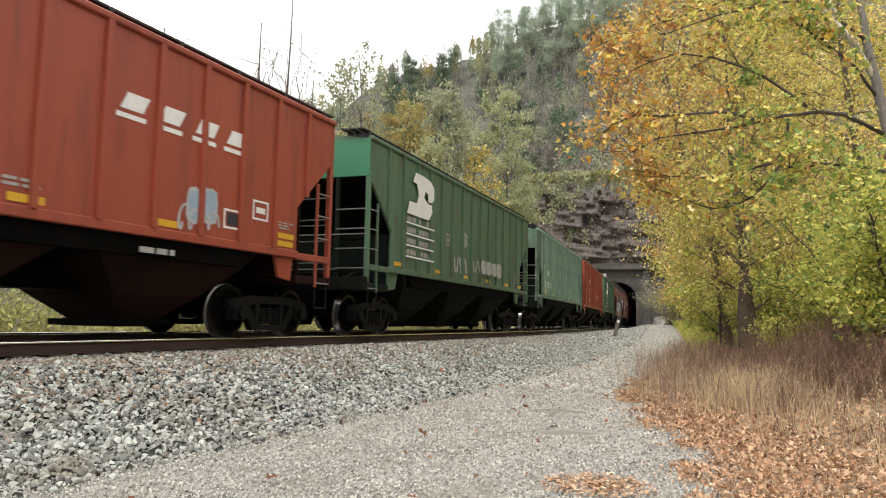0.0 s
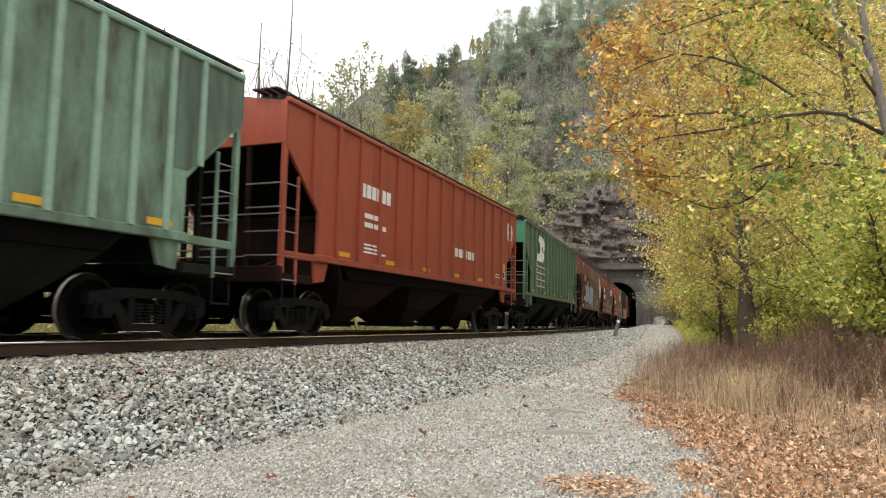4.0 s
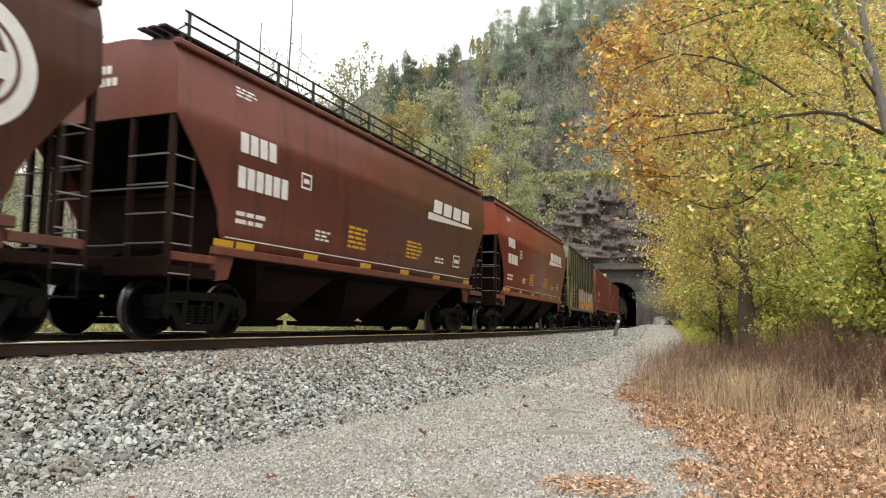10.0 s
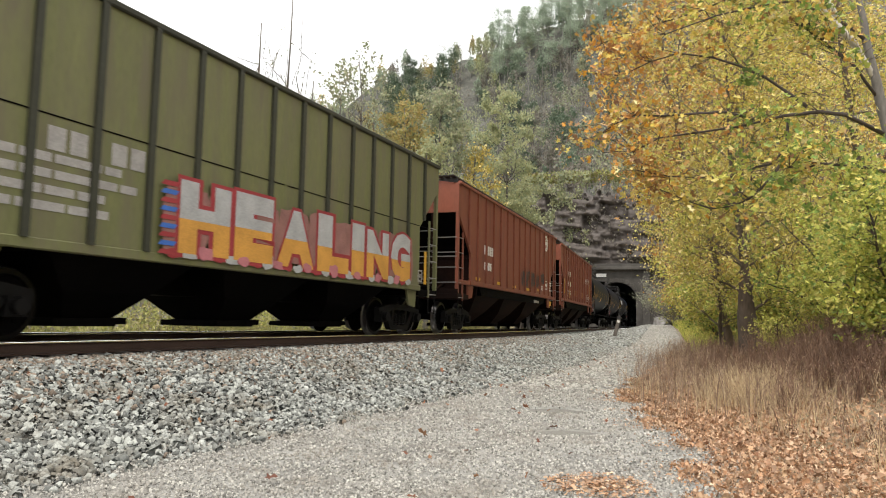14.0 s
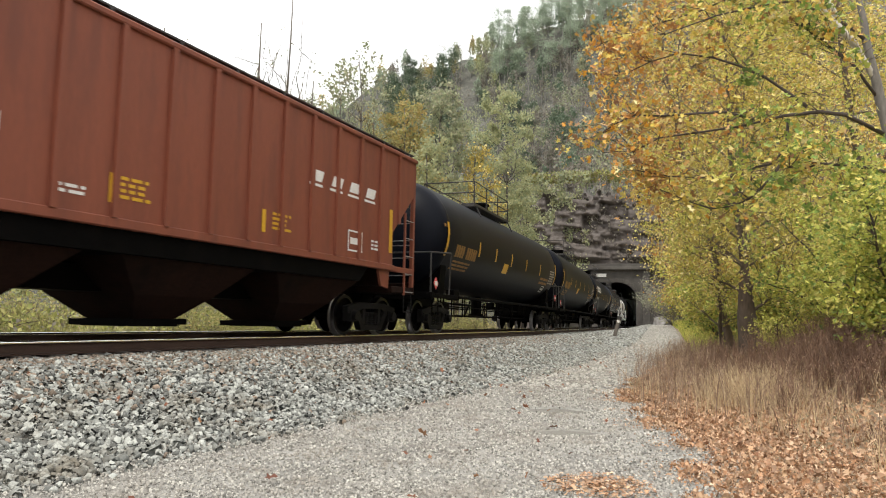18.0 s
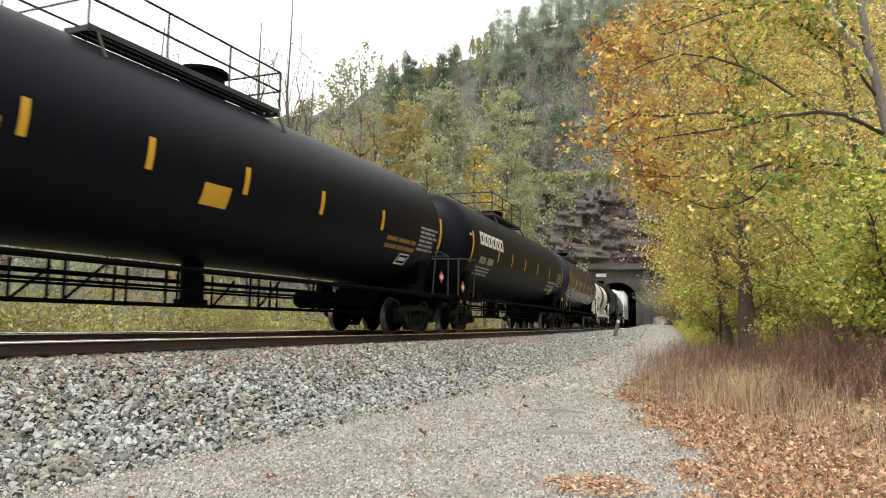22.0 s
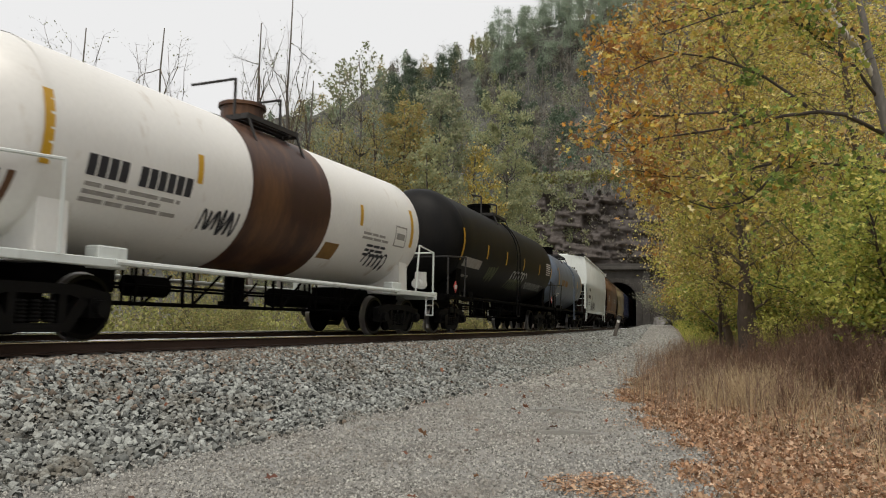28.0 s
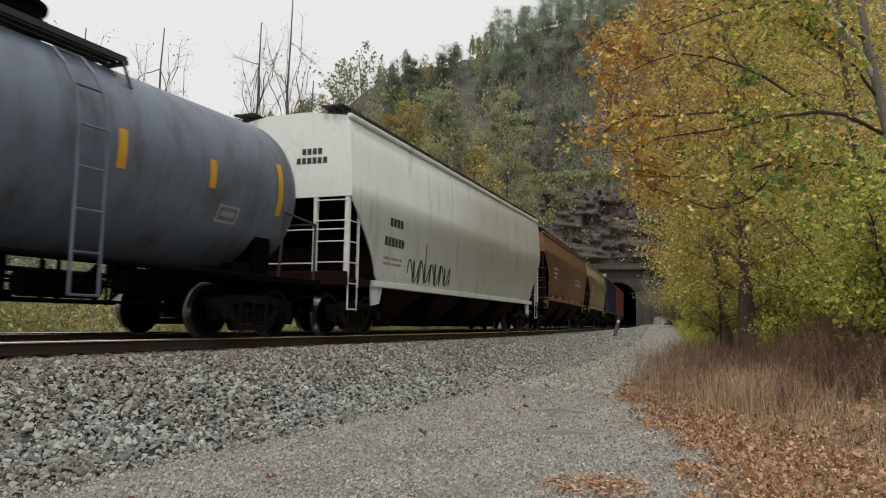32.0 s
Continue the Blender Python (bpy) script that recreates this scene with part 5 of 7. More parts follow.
def piece(key, name, make, material, parent, label="", m=None, smooth=False):
    """A part whose mesh is built once and shared by all its repeats."""
    key = (key, material.name)
    if key in SHARED:
        ob = new(name, SHARED[key])
        ob.parent = parent
        if label:
            ob["label"] = label
    else:
        ob = part(name, make(), material, parent, label, smooth)
        SHARED[key] = ob.data
    if m is not None:
        ob.matrix_basis = m
    return ob


SIDEWAYS = Matrix.Rotation(radians(90), 4, "Y")


def wheel_mesh():
    """One wheel, its outer face towards +x, turned from a profile."""
    prof = [(-0.06, 0.0), (-0.06, 0.485), (-0.03, 0.485), (-0.02, 0.462), (0.08, 0.452), (0.085, 0.385), (0.05, 0.36), (0.035, 0.2), (0.085, 0.17), (0.1, 0.1), (0.14, 0.095), (0.14, 0.0)]
    bm, n, rows = B(), 36, []
    for x, r in prof:
        rows.append([bm.verts.new((x, max(r, 0.002) * math.cos(2 * math.pi * k / n), max(r, 0.002) * math.sin(2 * math.pi * k / n))) for k in range(n)])
    for i, (p, q) in enumerate(zip(rows, rows[1:])):
        for k in range(n):
            f = bm.faces.new((p[k], p[(k + 1) % n], q[(k + 1) % n], q[k]))
            f.material_index = 1 if i in (1, 2, 3) else 2 if i == 4 else 0
    for k in range(6):
        t = k * math.pi / 3
        box(bm, (0.05, 0.28 * math.cos(t), 0.28 * math.sin(t)), (0.02, 0.05, 0.05))
    bmesh.ops.recalc_face_normals(bm, faces=bm.faces)
    return bm


def axle_mesh():
    bm = B()
    bmesh.ops.create_cone(bm, cap_ends=True, segments=12, radius1=0.085, radius2=0.085, depth=2.1, matrix=SIDEWAYS)
    return bm


def side_frame_mesh():
    bm = B()
    x0, x1 = -0.07, 0.07
    prism(bm, [(-1.12, 0.50), (-1.12, 0.66), (-0.55, 0.76), (0.55, 0.76), (1.12, 0.66), (1.12, 0.50), (0.75, 0.52), (0.45, 0.62), (-0.45, 0.62), (-0.75, 0.52)], x0, x1)
    prism(bm, [(-0.78, 0.56), (-0.62, 0.60), (-0.36, 0.24), (0.36, 0.24), (0.62, 0.60), (0.78, 0.56), (0.48, 0.13), (-0.48, 0.13)], x0, x1)
    for y in (-0.36, 0.36):
        prism(bm, [(y - 0.055, 0.2), (y + 0.055, 0.2), (y + 0.055, 0.68), (y - 0.055, 0.68)], x0 * 0.8, x1 * 0.8)
    for y in (-0.89, 0.89):
        box(bm, (0, y, 0.45), (0.2, 0.3, 0.26))
        rod(bm, (0.05, y, 0.457), (0.2, y, 0.457), 0.11, 14)
    return bm


def spring_mesh():
    """One coil spring, as a ribbed column."""
    bm, n, rows = B(), 10, []
    for k in range(13):
        r = 0.085 if k % 2 else 0.06
        rows.append([bm.verts.new((r * math.cos(2 * math.pi * j / n), r * math.sin(2 * math.pi * j / n), 0.25 + k * 0.024)) for j in range(n)])
    for p, q in zip(rows, rows[1:]):
        for j in range(n):
            bm.faces.new((p[j], p[(j + 1) % n], q[(j + 1) % n], q[j]))
    bm.faces.new(rows[0]), bm.faces.new(rows[-1])
    bmesh.ops.recalc_face_normals(bm, faces=bm.faces)
    return bm


WHEELS = []      # every wheelset with its car, for the turning


def truck(car, y, bright=True):
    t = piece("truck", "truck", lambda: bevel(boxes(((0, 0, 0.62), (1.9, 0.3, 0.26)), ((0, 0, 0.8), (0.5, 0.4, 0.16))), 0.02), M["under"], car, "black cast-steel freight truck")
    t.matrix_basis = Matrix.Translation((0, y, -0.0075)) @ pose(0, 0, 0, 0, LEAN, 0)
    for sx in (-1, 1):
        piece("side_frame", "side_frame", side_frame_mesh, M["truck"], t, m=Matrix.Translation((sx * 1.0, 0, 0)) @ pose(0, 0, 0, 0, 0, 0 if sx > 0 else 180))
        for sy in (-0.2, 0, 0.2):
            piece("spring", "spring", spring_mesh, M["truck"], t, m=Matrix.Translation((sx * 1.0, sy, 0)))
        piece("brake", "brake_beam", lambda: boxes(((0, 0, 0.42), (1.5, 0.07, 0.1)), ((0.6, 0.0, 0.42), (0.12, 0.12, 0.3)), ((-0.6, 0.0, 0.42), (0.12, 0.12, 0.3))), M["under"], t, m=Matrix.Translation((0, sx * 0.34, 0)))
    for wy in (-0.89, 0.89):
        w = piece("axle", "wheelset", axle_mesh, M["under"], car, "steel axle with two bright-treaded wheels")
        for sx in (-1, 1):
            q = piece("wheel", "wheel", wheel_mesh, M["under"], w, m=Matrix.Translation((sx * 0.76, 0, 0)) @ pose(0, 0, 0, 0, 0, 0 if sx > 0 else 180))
            if len(q.data.materials) < 2:
                q.data.materials.append(M["tread"])
                q.data.materials.append(M["rim"])
        w.location = (0.457 * math.sin(radians(LEAN)), y + wy, 0.449)
        WHEELS.append((w, car))
    return t


def coupler(car, y, sgn):
    def make():
        bm = B()
        box(bm, (0, -0.35, 0.86), (0.14, 0.9, 0.16))
        prism(bm, [(0, 0.72), (0.28, 0.76), (0.3, 0.98), (0, 1.0)], -0.16, 0.12)
        box(bm, (0.14, 0.22, 0.87), (0.1, 0.2, 0.24))
        rod(bm, (-0.25, -0.5, 0.55), (-0.32, 0.25, 0.6), 0.03)
        return bevel(bm, 0.015)
    piece("coupler", "coupler", make, M["under"], car, m=Matrix.Translation((0, y, 0)) @ pose(0, 0, 0, 0, 0, 0 if sgn > 0 else 180))


# ---- painted marks ----
def patch(car, name, mt, surf, y0, y1, z0, z1, lift=0.004, slant=0.0, label=""):
    """A thin painted patch on the side of a car, that follows its curve."""
    n = 1 if surf.flat else max(2, int((z1 - z0) / 0.12) + 1)
    bm = B()
    rows = []
    for k in range(n + 1):
        z = z0 + (z1 - z0) * k / n
        x, nx, nz = surf(z)
        d = slant * (z - z0)
        rows.append([bm.verts.new((x + nx * (lift + e), y + d, z + nz * (lift + e))) for e in (0, -0.003) for y in (y0, y1)])
    for a, b in zip(rows, rows[1:]):
        bm.faces.new((a[0], a[1], b[1], b[0]))
        bm.faces.new((a[2], b[2], b[3], a[3]))
    for k in (0, -1):
        bm.faces.new((rows[k][0], rows[k][1], rows[k][3], rows[k][2]))
    bmesh.ops.recalc_face_normals(bm, faces=bm.faces)
    return part(name, bm, mt, car, label)


def polygon(car, name, mt, surf, pts, lift=0.004, label=""):
    """A flat painted outline of (y, z) points on the side of a car."""
    bm = B()
    bm.faces.new([bm.verts.new((0, y, z)) for y, z in pts])
    if not surf.flat:
        lo, hi = min(z for _, z in pts), max(z for _, z in pts)
        for k in range(1, int((hi - lo) / 0.13) + 1):
            bmesh.ops.bisect_plane(bm, geom=bm.verts[:] + bm.edges[:] + bm.faces[:], plane_co=(0, 0, lo + k * 0.13), plane_no=(0, 0, 1))
    for v in bm.verts:
        x, nx, nz = surf(v.co.z)
        v.co = Vector((x + nx * lift, v.co.y, v.co.z + nz * lift))
    if not surf.flat:
        bmesh.ops.triangulate(bm, faces=bm.faces[:])
    bmesh.ops.recalc_face_normals(bm, faces=bm.faces)
    if sum(q.normal.x * q.calc_area() for q in bm.faces) < 0:
        bmesh.ops.reverse_faces(bm, faces=bm.faces)
    return part(name, bm, mt, car, label)


class Flat:
    flat = True

    def __init__(self, x):
        self.x = x

    def __call__(self, z):
        return self.x, 1.0, 0.0


class Curve:
    """A side that bows: x as a function of height."""
    flat = False

    def __init__(self, zs, xs):
        self.zs, self.xs = zs, xs

    def __call__(self, z):
        x = float(np.interp(z, self.zs, self.xs))
        d = float(np.interp(z + 0.03, self.zs, self.xs) - np.interp(z - 0.03, self.zs, self.xs)) / 0.06
        v = Vector((1, 0, -d)).normalized()
        return x, v.x, v.z


class Round:
    flat = False

    def __init__(self, r, zc):
        self.r, self.zc = r, zc

    def __call__(self, z):
        c = max(-0.98, min(0.98, (z - self.zc) / self.r))
        x = math.sqrt(1 - c * c)
        return x * self.r, x, c


def word(car, surf, mt, y0, y1, z0, z1, n, slant=0.0, gaps=()):
    """A line of lettering as plain bars, one bar a character."""
    p = (y1 - y0) / n
    for k in range(n):
        if k not in gaps:
            patch(car, "lettering_bar", mt, surf, y0 + k * p + 0.1 * p, y0 + (k + 1) * p - 0.1 * p, z0, z1, slant=slant)


def lines(car, surf, mt, y0, y1, z0, z1, rows, seed=0):
    """Small writing as plain bars."""
    rnd = random.Random(seed + int(100 * y0))
    h = (z1 - z0) / rows
    for k in range(rows):
        y, end = y0, y1 - rnd.random() * 0.3 * (y1 - y0)
        while y < end - 0.04:
            w = min(end - y, rnd.uniform(0.12, 0.35) * (y1 - y0) + 0.03)
            patch(car, "stencil_bar", mt, surf, y, y + w, z0 + k * h + 0.25 * h, z0 + k * h + 0.8 * h)
            y += w + 0.05


def hollow(car, surf, mt, y0, y1, z0, z1):
    """A stencilled frame with a bar in it."""
    t = 0.035
    for a in ((y0, y1, z0, z0 + t), (y0, y1, z1 - t, z1), (y0, y0 + t, z0 + t, z1 - t), (y1 - t, y1, z0 + t, z1 - t)):
        patch(car, "stencil_bar", mt, surf, *a)
    patch(car, "stencil_bar", mt, surf, y0 + 2.5 * t, y1 - 2.5 * t, z0 + 0.35 * (z1 - z0), z0 + 0.65 * (z1 - z0))


def ring(n=40, ry=0.5, rz=0.5, y=0, z=0):
    return [(y + ry * math.cos(2 * math.pi * k / n), z + rz * math.sin(2 * math.pi * k / n)) for k in range(n)]


def round_emblem(car, surf, y, z, r, field):
    """A round white emblem with a cross inside a ring, all as plain shapes."""
    polygon(car, "emblem_disc", M["letter"], surf, ring(36, r, r, y, z), 0.004, "round white emblem")
    polygon(car, "emblem_ring", field, surf, ring(36, r * 0.74, r * 0.74, y, z), 0.007)
    polygon(car, "emblem_field", M["letter"], surf, ring(36, r * 0.66, r * 0.66, y, z), 0.010)
    for a, b in ((-1, -1), (-1, 1), (1, -1), (1, 1)):
        pts = [(y + a * r * 0.13, z + b * r * 0.2), (y + a * r * 0.5, z + b * r * 0.2), (y + a * r * 0.36, z + b * r * 0.5), (y + a * r * 0.13, z + b * r * 0.56)]
        polygon(car, "emblem_quarter", field, surf, pts, 0.013)


def blob(y0, y1, z0, z1, rnd, n=24, jag=0.06):
    cy, cz, ry, rz = (y0 + y1) / 2, (z0 + z1) / 2, (y1 - y0) / 2, (z1 - z0) / 2
    pts = []
    for k in range(n):
        a = 2 * math.pi * k / n
        c, s = math.cos(a), math.sin(a)
        q = 1 / max(abs(c), abs(s)) ** 0.6 * (1 + rnd.uniform(-jag, jag))
        pts.append((cy + ry * c * q * 0.86, cz + rz * s * q * 0.86))
    return pts


def spray(car, surf, y0, y1, z0, z1, n, fill, edge, seed, low=None, dark=None):
    """Bubble graffiti: outlined shapes side by side, with no legible letters."""
    rnd = random.Random(seed)
    p = (y1 - y0) / n
    cells = [(y0 + k * p - 0.06 * p, y0 + (k + 1) * p + 0.06 * p, z0 + rnd.uniform(0, 0.1) * (z1 - z0), z1 - rnd.uniform(0, 0.12) * (z1 - z0)) for k in range(n)]
    for a, b, c, d in cells:
        polygon(car, "graffiti_outline", edge, surf, blob(a - 0.04, b + 0.04, c - 0.04, d + 0.04, rnd), 0.004)
    for k, (a, b, c, d) in enumerate(cells):
        e = 0.007 + 0.0015 * (k % 2)
        polygon(car, "graffiti_fill", fill, surf, blob(a + 0.02, b - 0.02, c + 0.02, d - 0.02, rnd), e)
        if low:
            polygon(car, "graffiti_fill", low, surf, blob(a + 0.04, b - 0.04, c + 0.03, c + 0.5 * (d - c), rnd), e + 0.004)
        if dark:
            w, h = b - a, d - c
            for _ in range(3):
                u, v = a + w * rnd.uniform(0.2, 0.75), c + h * rnd.uniform(0.15, 0.7)
                polygon(car, "graffiti_slit", dark, surf, blob(u, u + 0.05 * w + 0.015, v, v + 0.2 * h, rnd, 8), e + 0.008)


def scrawl(car, surf, mt, y0, y1, z0, z1, seed, n=7, w=0.03):
    """A loose sprayed tag: joined strokes."""
    rnd = random.Random(seed)
    e, h = (y1 - y0) / n, (z1 - z0) / 2
    sway = [rnd.uniform(0.55, 1.0) for _ in range(n + 1)]
    m = 14 * n
    line = []
    for k in range(m + 1):
        t = k / 14
        q = min(n - 1, int(t))
        a = sway[q] + (sway[q + 1] - sway[q]) * (t - q)
        line.append((y0 + e * t + 0.42 * e * a * math.sin(2 * math.pi * t + seed), (z0 + z1) / 2 + h * a * math.cos(2 * math.pi * t * (1 + 0.5 * (seed % 2)) + seed)))
    bm, rows = B(), []
    for k, (y, z) in enumerate(line):
        p, q = line[max(0, k - 1)], line[min(m, k + 1)]
        d = math.hypot(q[0] - p[0], q[1] - p[1]) or 1.0
        u, v = -(q[1] - p[1]) / d * w, (q[0] - p[0]) / d * w
        row = []
        for sg in (-1, 1):
            zz = max(z0 - w, min(z1 + w, z + sg * v))
            x, nx, nz = surf(zz)
            lift = 0.005 + 0.006 * k / m
            row.append(bm.verts.new((x + nx * lift, y + sg * u, zz + nz * lift)))
        rows.append(row)
    for a, b in zip(rows, rows[1:]):
        bm.faces.new((a[0], b[0], b[1], a[1]))
    part("graffiti_stroke", bm, mt, car)


def bn_logo(car, surf, y0, y1, z0, z1):
    """The big white emblem of the green cars, as plain stepped shapes."""
    w, h = y1 - y0, z1 - z0
    P = lambda *q: [(y0 + a * w, z0 + b * h) for a, b in q]
    L = M["letter"]
    polygon(car, "logo_shape", L, surf, P((0.29, 1), (0.62, 0.99), (0.85, 0.95), (0.99, 0.82), (1, 0.56), (0.92, 0.46), (0.76, 0.44), (0.75, 0.62), (0.65, 0.66), (0.6, 0.5), (0.76, 0.4), (0.9, 0.4), (0.93, 0.22), (0.8, 0.02),
                                          (0, 0.02), (0.08, 0.3), (0.34, 0.31), (0.41, 0.52), (0.33, 0.75), (0.19, 0.76)), 0.004)


# ---- hopper cars ----
def covered_hopper(s0, s1, label, paint, style="ribbed", top=4.5, sill=1.58, base=1.12, end_paint=None, rail_mat=None, catwalk=False, ribs=15, under_paint=None,
                   cut=1.2, cut_z=(3.5, 2.38), bays=3, rib_paint=None, open_top=False, bulk_paint=None):
    car = new("covered_hopper_car" if not open_top else "hopper_car")
    tagged(car, label, "hopper car", "freight cars of the train")
    h = (s1 - s0) / 2
    car["half"] = h
    end_paint, rail_mat, under_paint, rib_paint = end_paint or paint, rail_mat or paint, under_paint or M["shaded_grime"], rib_paint or paint
    eave = top - 0.14
    za, zb = cut_z
    if style == "ribbed":
        surf, xi = Flat(1.535), 1.47
    else:
        zs = [sill - 0.3, sill, sill + 0.3, 2.4, 3.2, eave - 0.35, eave - 0.1, eave]
        xs = [1.42, 1.5, 1.545, 1.6, 1.6, 1.54, 1.47, 1.42]
        surf, xi = Curve(zs, xs), 1.38
    # inner body with the sloped ends, near black to carry the shade under them
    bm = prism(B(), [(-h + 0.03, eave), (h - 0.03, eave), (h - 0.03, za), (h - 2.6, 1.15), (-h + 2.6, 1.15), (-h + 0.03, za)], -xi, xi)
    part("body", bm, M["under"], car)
    # the two end panels
    for sg in (-1, 1):
        if style == "ribbed":
            bm = bevel(boxes(((0, sg * (h - 0.02), (eave + za) / 2), (2 * xi + 0.12, 0.05, eave - za))), 0.008)
        else:
            bm = B()
            zz = np.linspace(za, eave, 9)
            rim = [(surf(z)[0] - 0.004, z) for z in zz] + [(0.55, top - 0.01), (-0.55, top - 0.01)] + [(-surf(z)[0] + 0.004, z) for z in zz[::-1]]
            near_, far_ = ([bm.verts.new((x, sg * (h - d), z)) for x, z in rim] for d in (-0.012, 0.05))
            bm.faces.new(near_), bm.faces.new(list(reversed(far_)))
            for a in range(len(rim)):
                b = (a + 1) % len(rim)
                bm.faces.new((near_[b], near_[a], far_[a], far_[b]))
            bmesh.ops.recalc_face_normals(bm, faces=bm.faces)
        part("end_panel", bm, end_paint, car, "painted upper end sheet")
    # side sheets
    for sx in (-1, 1):
        if style == "ribbed":
            pts = [(-h, eave), (h, eave), (h, za), (h - cut, zb), (h - cut, sill), (-h + cut, sill), (-h + cut, zb), (-h, za)]
            part("side_sheet", prism(B(), pts, sx * (xi + 0.002), sx * 1.53), paint, car)
            for k in range(ribs):
                y = -h + 0.95 + (2 * h - 1.9) * k / (ribs - 1)
                zl = sill if abs(y) < h - cut else zb + (za - zb) * (abs(y) - h + cut) / cut
                piece(("rib", round(eave - zl, 2)), "rib", lambda: prism(B(), [(-0.05, 0), (0.05, 0), (0.05, eave - zl - 0.03), (-0.05, eave - zl - 0.03)], 0, 0.055), rib_paint, car,
                      m=Matrix.Translation((sx * 1.53, y, zl)) @ (pose(0, 0, 0, 0, 0, 0 if sx > 0 else 180)))
        else:
            bm, rows = B(), []
            zz = list(np.linspace(sill, zb, 4)) + list(np.linspace(zb, za, 5))[1:] + list(np.linspace(za, eave, 7))[1:]
            for z in zz:
                if z <= zb:
                    e = h - cut + 0.25 * ((zb - z) / (zb - sill)) ** 2 * -1
                elif z < za:
                    u = (z - zb) / (za - zb)
                    e = h - cut + cut * (u ** 1.15)
                else:
                    e = h
                x = surf(z)[0] * sx
                rows.append([bm.verts.new((x - sx * d, y, z)) for d in (0, 0.05) for y in (-e, e)])
            for a, b in zip(rows, rows[1:]):
                bm.faces.new((a[0], a[1], b[1], b[0])), bm.faces.new((a[2], b[2], b[3], a[3]))
                bm.faces.new((a[0], b[0], b[2], a[2])), bm.faces.new((a[1], a[3], b[3], b[1]))
            bm.faces.new((rows[0][0], rows[0][2], rows[0][3], rows[0][1])), bm.faces.new((rows[-1][0], rows[-1][1], rows[-1][3], rows[-1][2]))
            bmesh.ops.recalc_face_normals(bm, faces=bm.faces)
            part("side_sheet", bm, paint, car, smooth=True)
        # side sill and eave rail
        part("side_sill", bevel(boxes(((sx * 1.5, 0, sill - 0.06), (0.12, 2 * (h - cut) + 0.1, 0.14))), 0.015), paint, car)
        part("eave_rail", bevel(boxes(((sx * (1.53 if style == "ribbed" else 1.47), 0, eave), (0.12, 2 * h, 0.1))), 0.02), rail_mat, car)
    # roof
    if open_top:
        part("load_cover", bevel(boxes(((0, 0, eave - 0.08), (2 * xi, 2 * h - 0.1, 0.06))), 0.01), M["under"], car)
    else:
        bm = B()
        pts = [(-1.5, eave - 0.02), (1.5, eave - 0.02), (0.55, top), (-0.55, top)]
        a = [bm.verts.new((x, -h, z)) for x, z in pts]
        b = [bm.verts.new((x, h, z)) for x, z in pts]
        bm.faces.new(a), bm.faces.new(list(reversed(b)))
        for i in range(4):
            bm.faces.new((a[(i + 1) % 4], a[i], b[i], b[(i + 1) % 4]))
        bmesh.ops.recalc_face_normals(bm, faces=bm.faces)
        part("roof", bm, rail_mat, car)
        for k in range(9):
            y = -h + 1.2 + (2 * h - 2.4) * k / 8
            piece(("hatch", round(h, 1)), "roof_hatch", lambda: bevel(boxes(((0, 0, 0.05), (0.62, 1.3, 0.1)), ((0, 0.5, 0.12), (0.66, 0.06, 0.05)), ((0, -0.5, 0.12), (0.66, 0.06, 0.05))), 0.02), rail_mat, car,
                  m=Matrix.Translation((0, y, top)))
        for sx in (-1, 1):
            bm = B()
            for k in range(3):
                box(bm, (sx * (0.92 + 0.2 * k), 0, top + 0.06), (0.15, 2 * h + 0.3, 0.03))
            for k in range(12):
                box(bm, (sx * 1.12, -h + 0.2 + (2 * h - 0.4) * k / 11, top - 0.02), (0.6, 0.05, 0.12))
            part("running_board", bm, M["steel_rail"], car, "grated steel roof walkway")
        if catwalk:
            for sx in (-1, 1):
                bm = B()
                n = 12
                for k in range(n):
                    y = -h + 0.4 + (2 * h - 0.8) * k / (n - 1)
                    box(bm, (sx * 1.35, y, top + 0.22), (0.05, 0.05, 0.5))
                    rod(bm, (sx * 1.35, y, top + 0.3), (sx * 0.8, y, top + 0.12), 0.02, 5)
                for z in (0.26, 0.46):
                    rod(bm, (sx * 1.35, -h + 0.3, top + z), (sx * 1.35, h - 0.3, top + z), 0.022, 5)
                part("walkway_rail", bm, M["steel_rail"], car, "dark steel walkway railing")
    # hopper bays and centre sill
    span = 2 * (h - 2.1)
    for k in range(bays):
        y = -span / 2 + span * (k + 0.5) / bays
        q = span / bays / 2
        def bay():
            bm = B()
            corners = ((-1, -1), (1, -1), (1, 1), (-1, 1))
            top_ = [bm.verts.new((sx * 1.44, sy * q * 0.97, sill - 0.1)) for sx, sy in corners]
            mid = [bm.verts.new((sx * 1.3, sy * q * 0.8, 1.12)) for sx, sy in corners]
            waist = [bm.verts.new((sx * 0.92, sy * (0.4 * q + 0.12), 0.62)) for sx, sy in corners]
            low = [bm.verts.new((sx * 0.5, sy * 0.42, 0.25)) for sx, sy in corners]
            for A, C in ((top_, mid), (mid, waist), (waist, low)):
                for i in range(4):
                    j = (i + 1) % 4
                    bm.faces.new((A[i], A[j], C[j], C[i]))
            bm.faces.new(top_), bm.faces.new(low)
            bmesh.ops.recalc_face_normals(bm, faces=bm.faces)
            return bm
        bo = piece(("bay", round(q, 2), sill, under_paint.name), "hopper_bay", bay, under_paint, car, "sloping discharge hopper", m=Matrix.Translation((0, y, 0)))
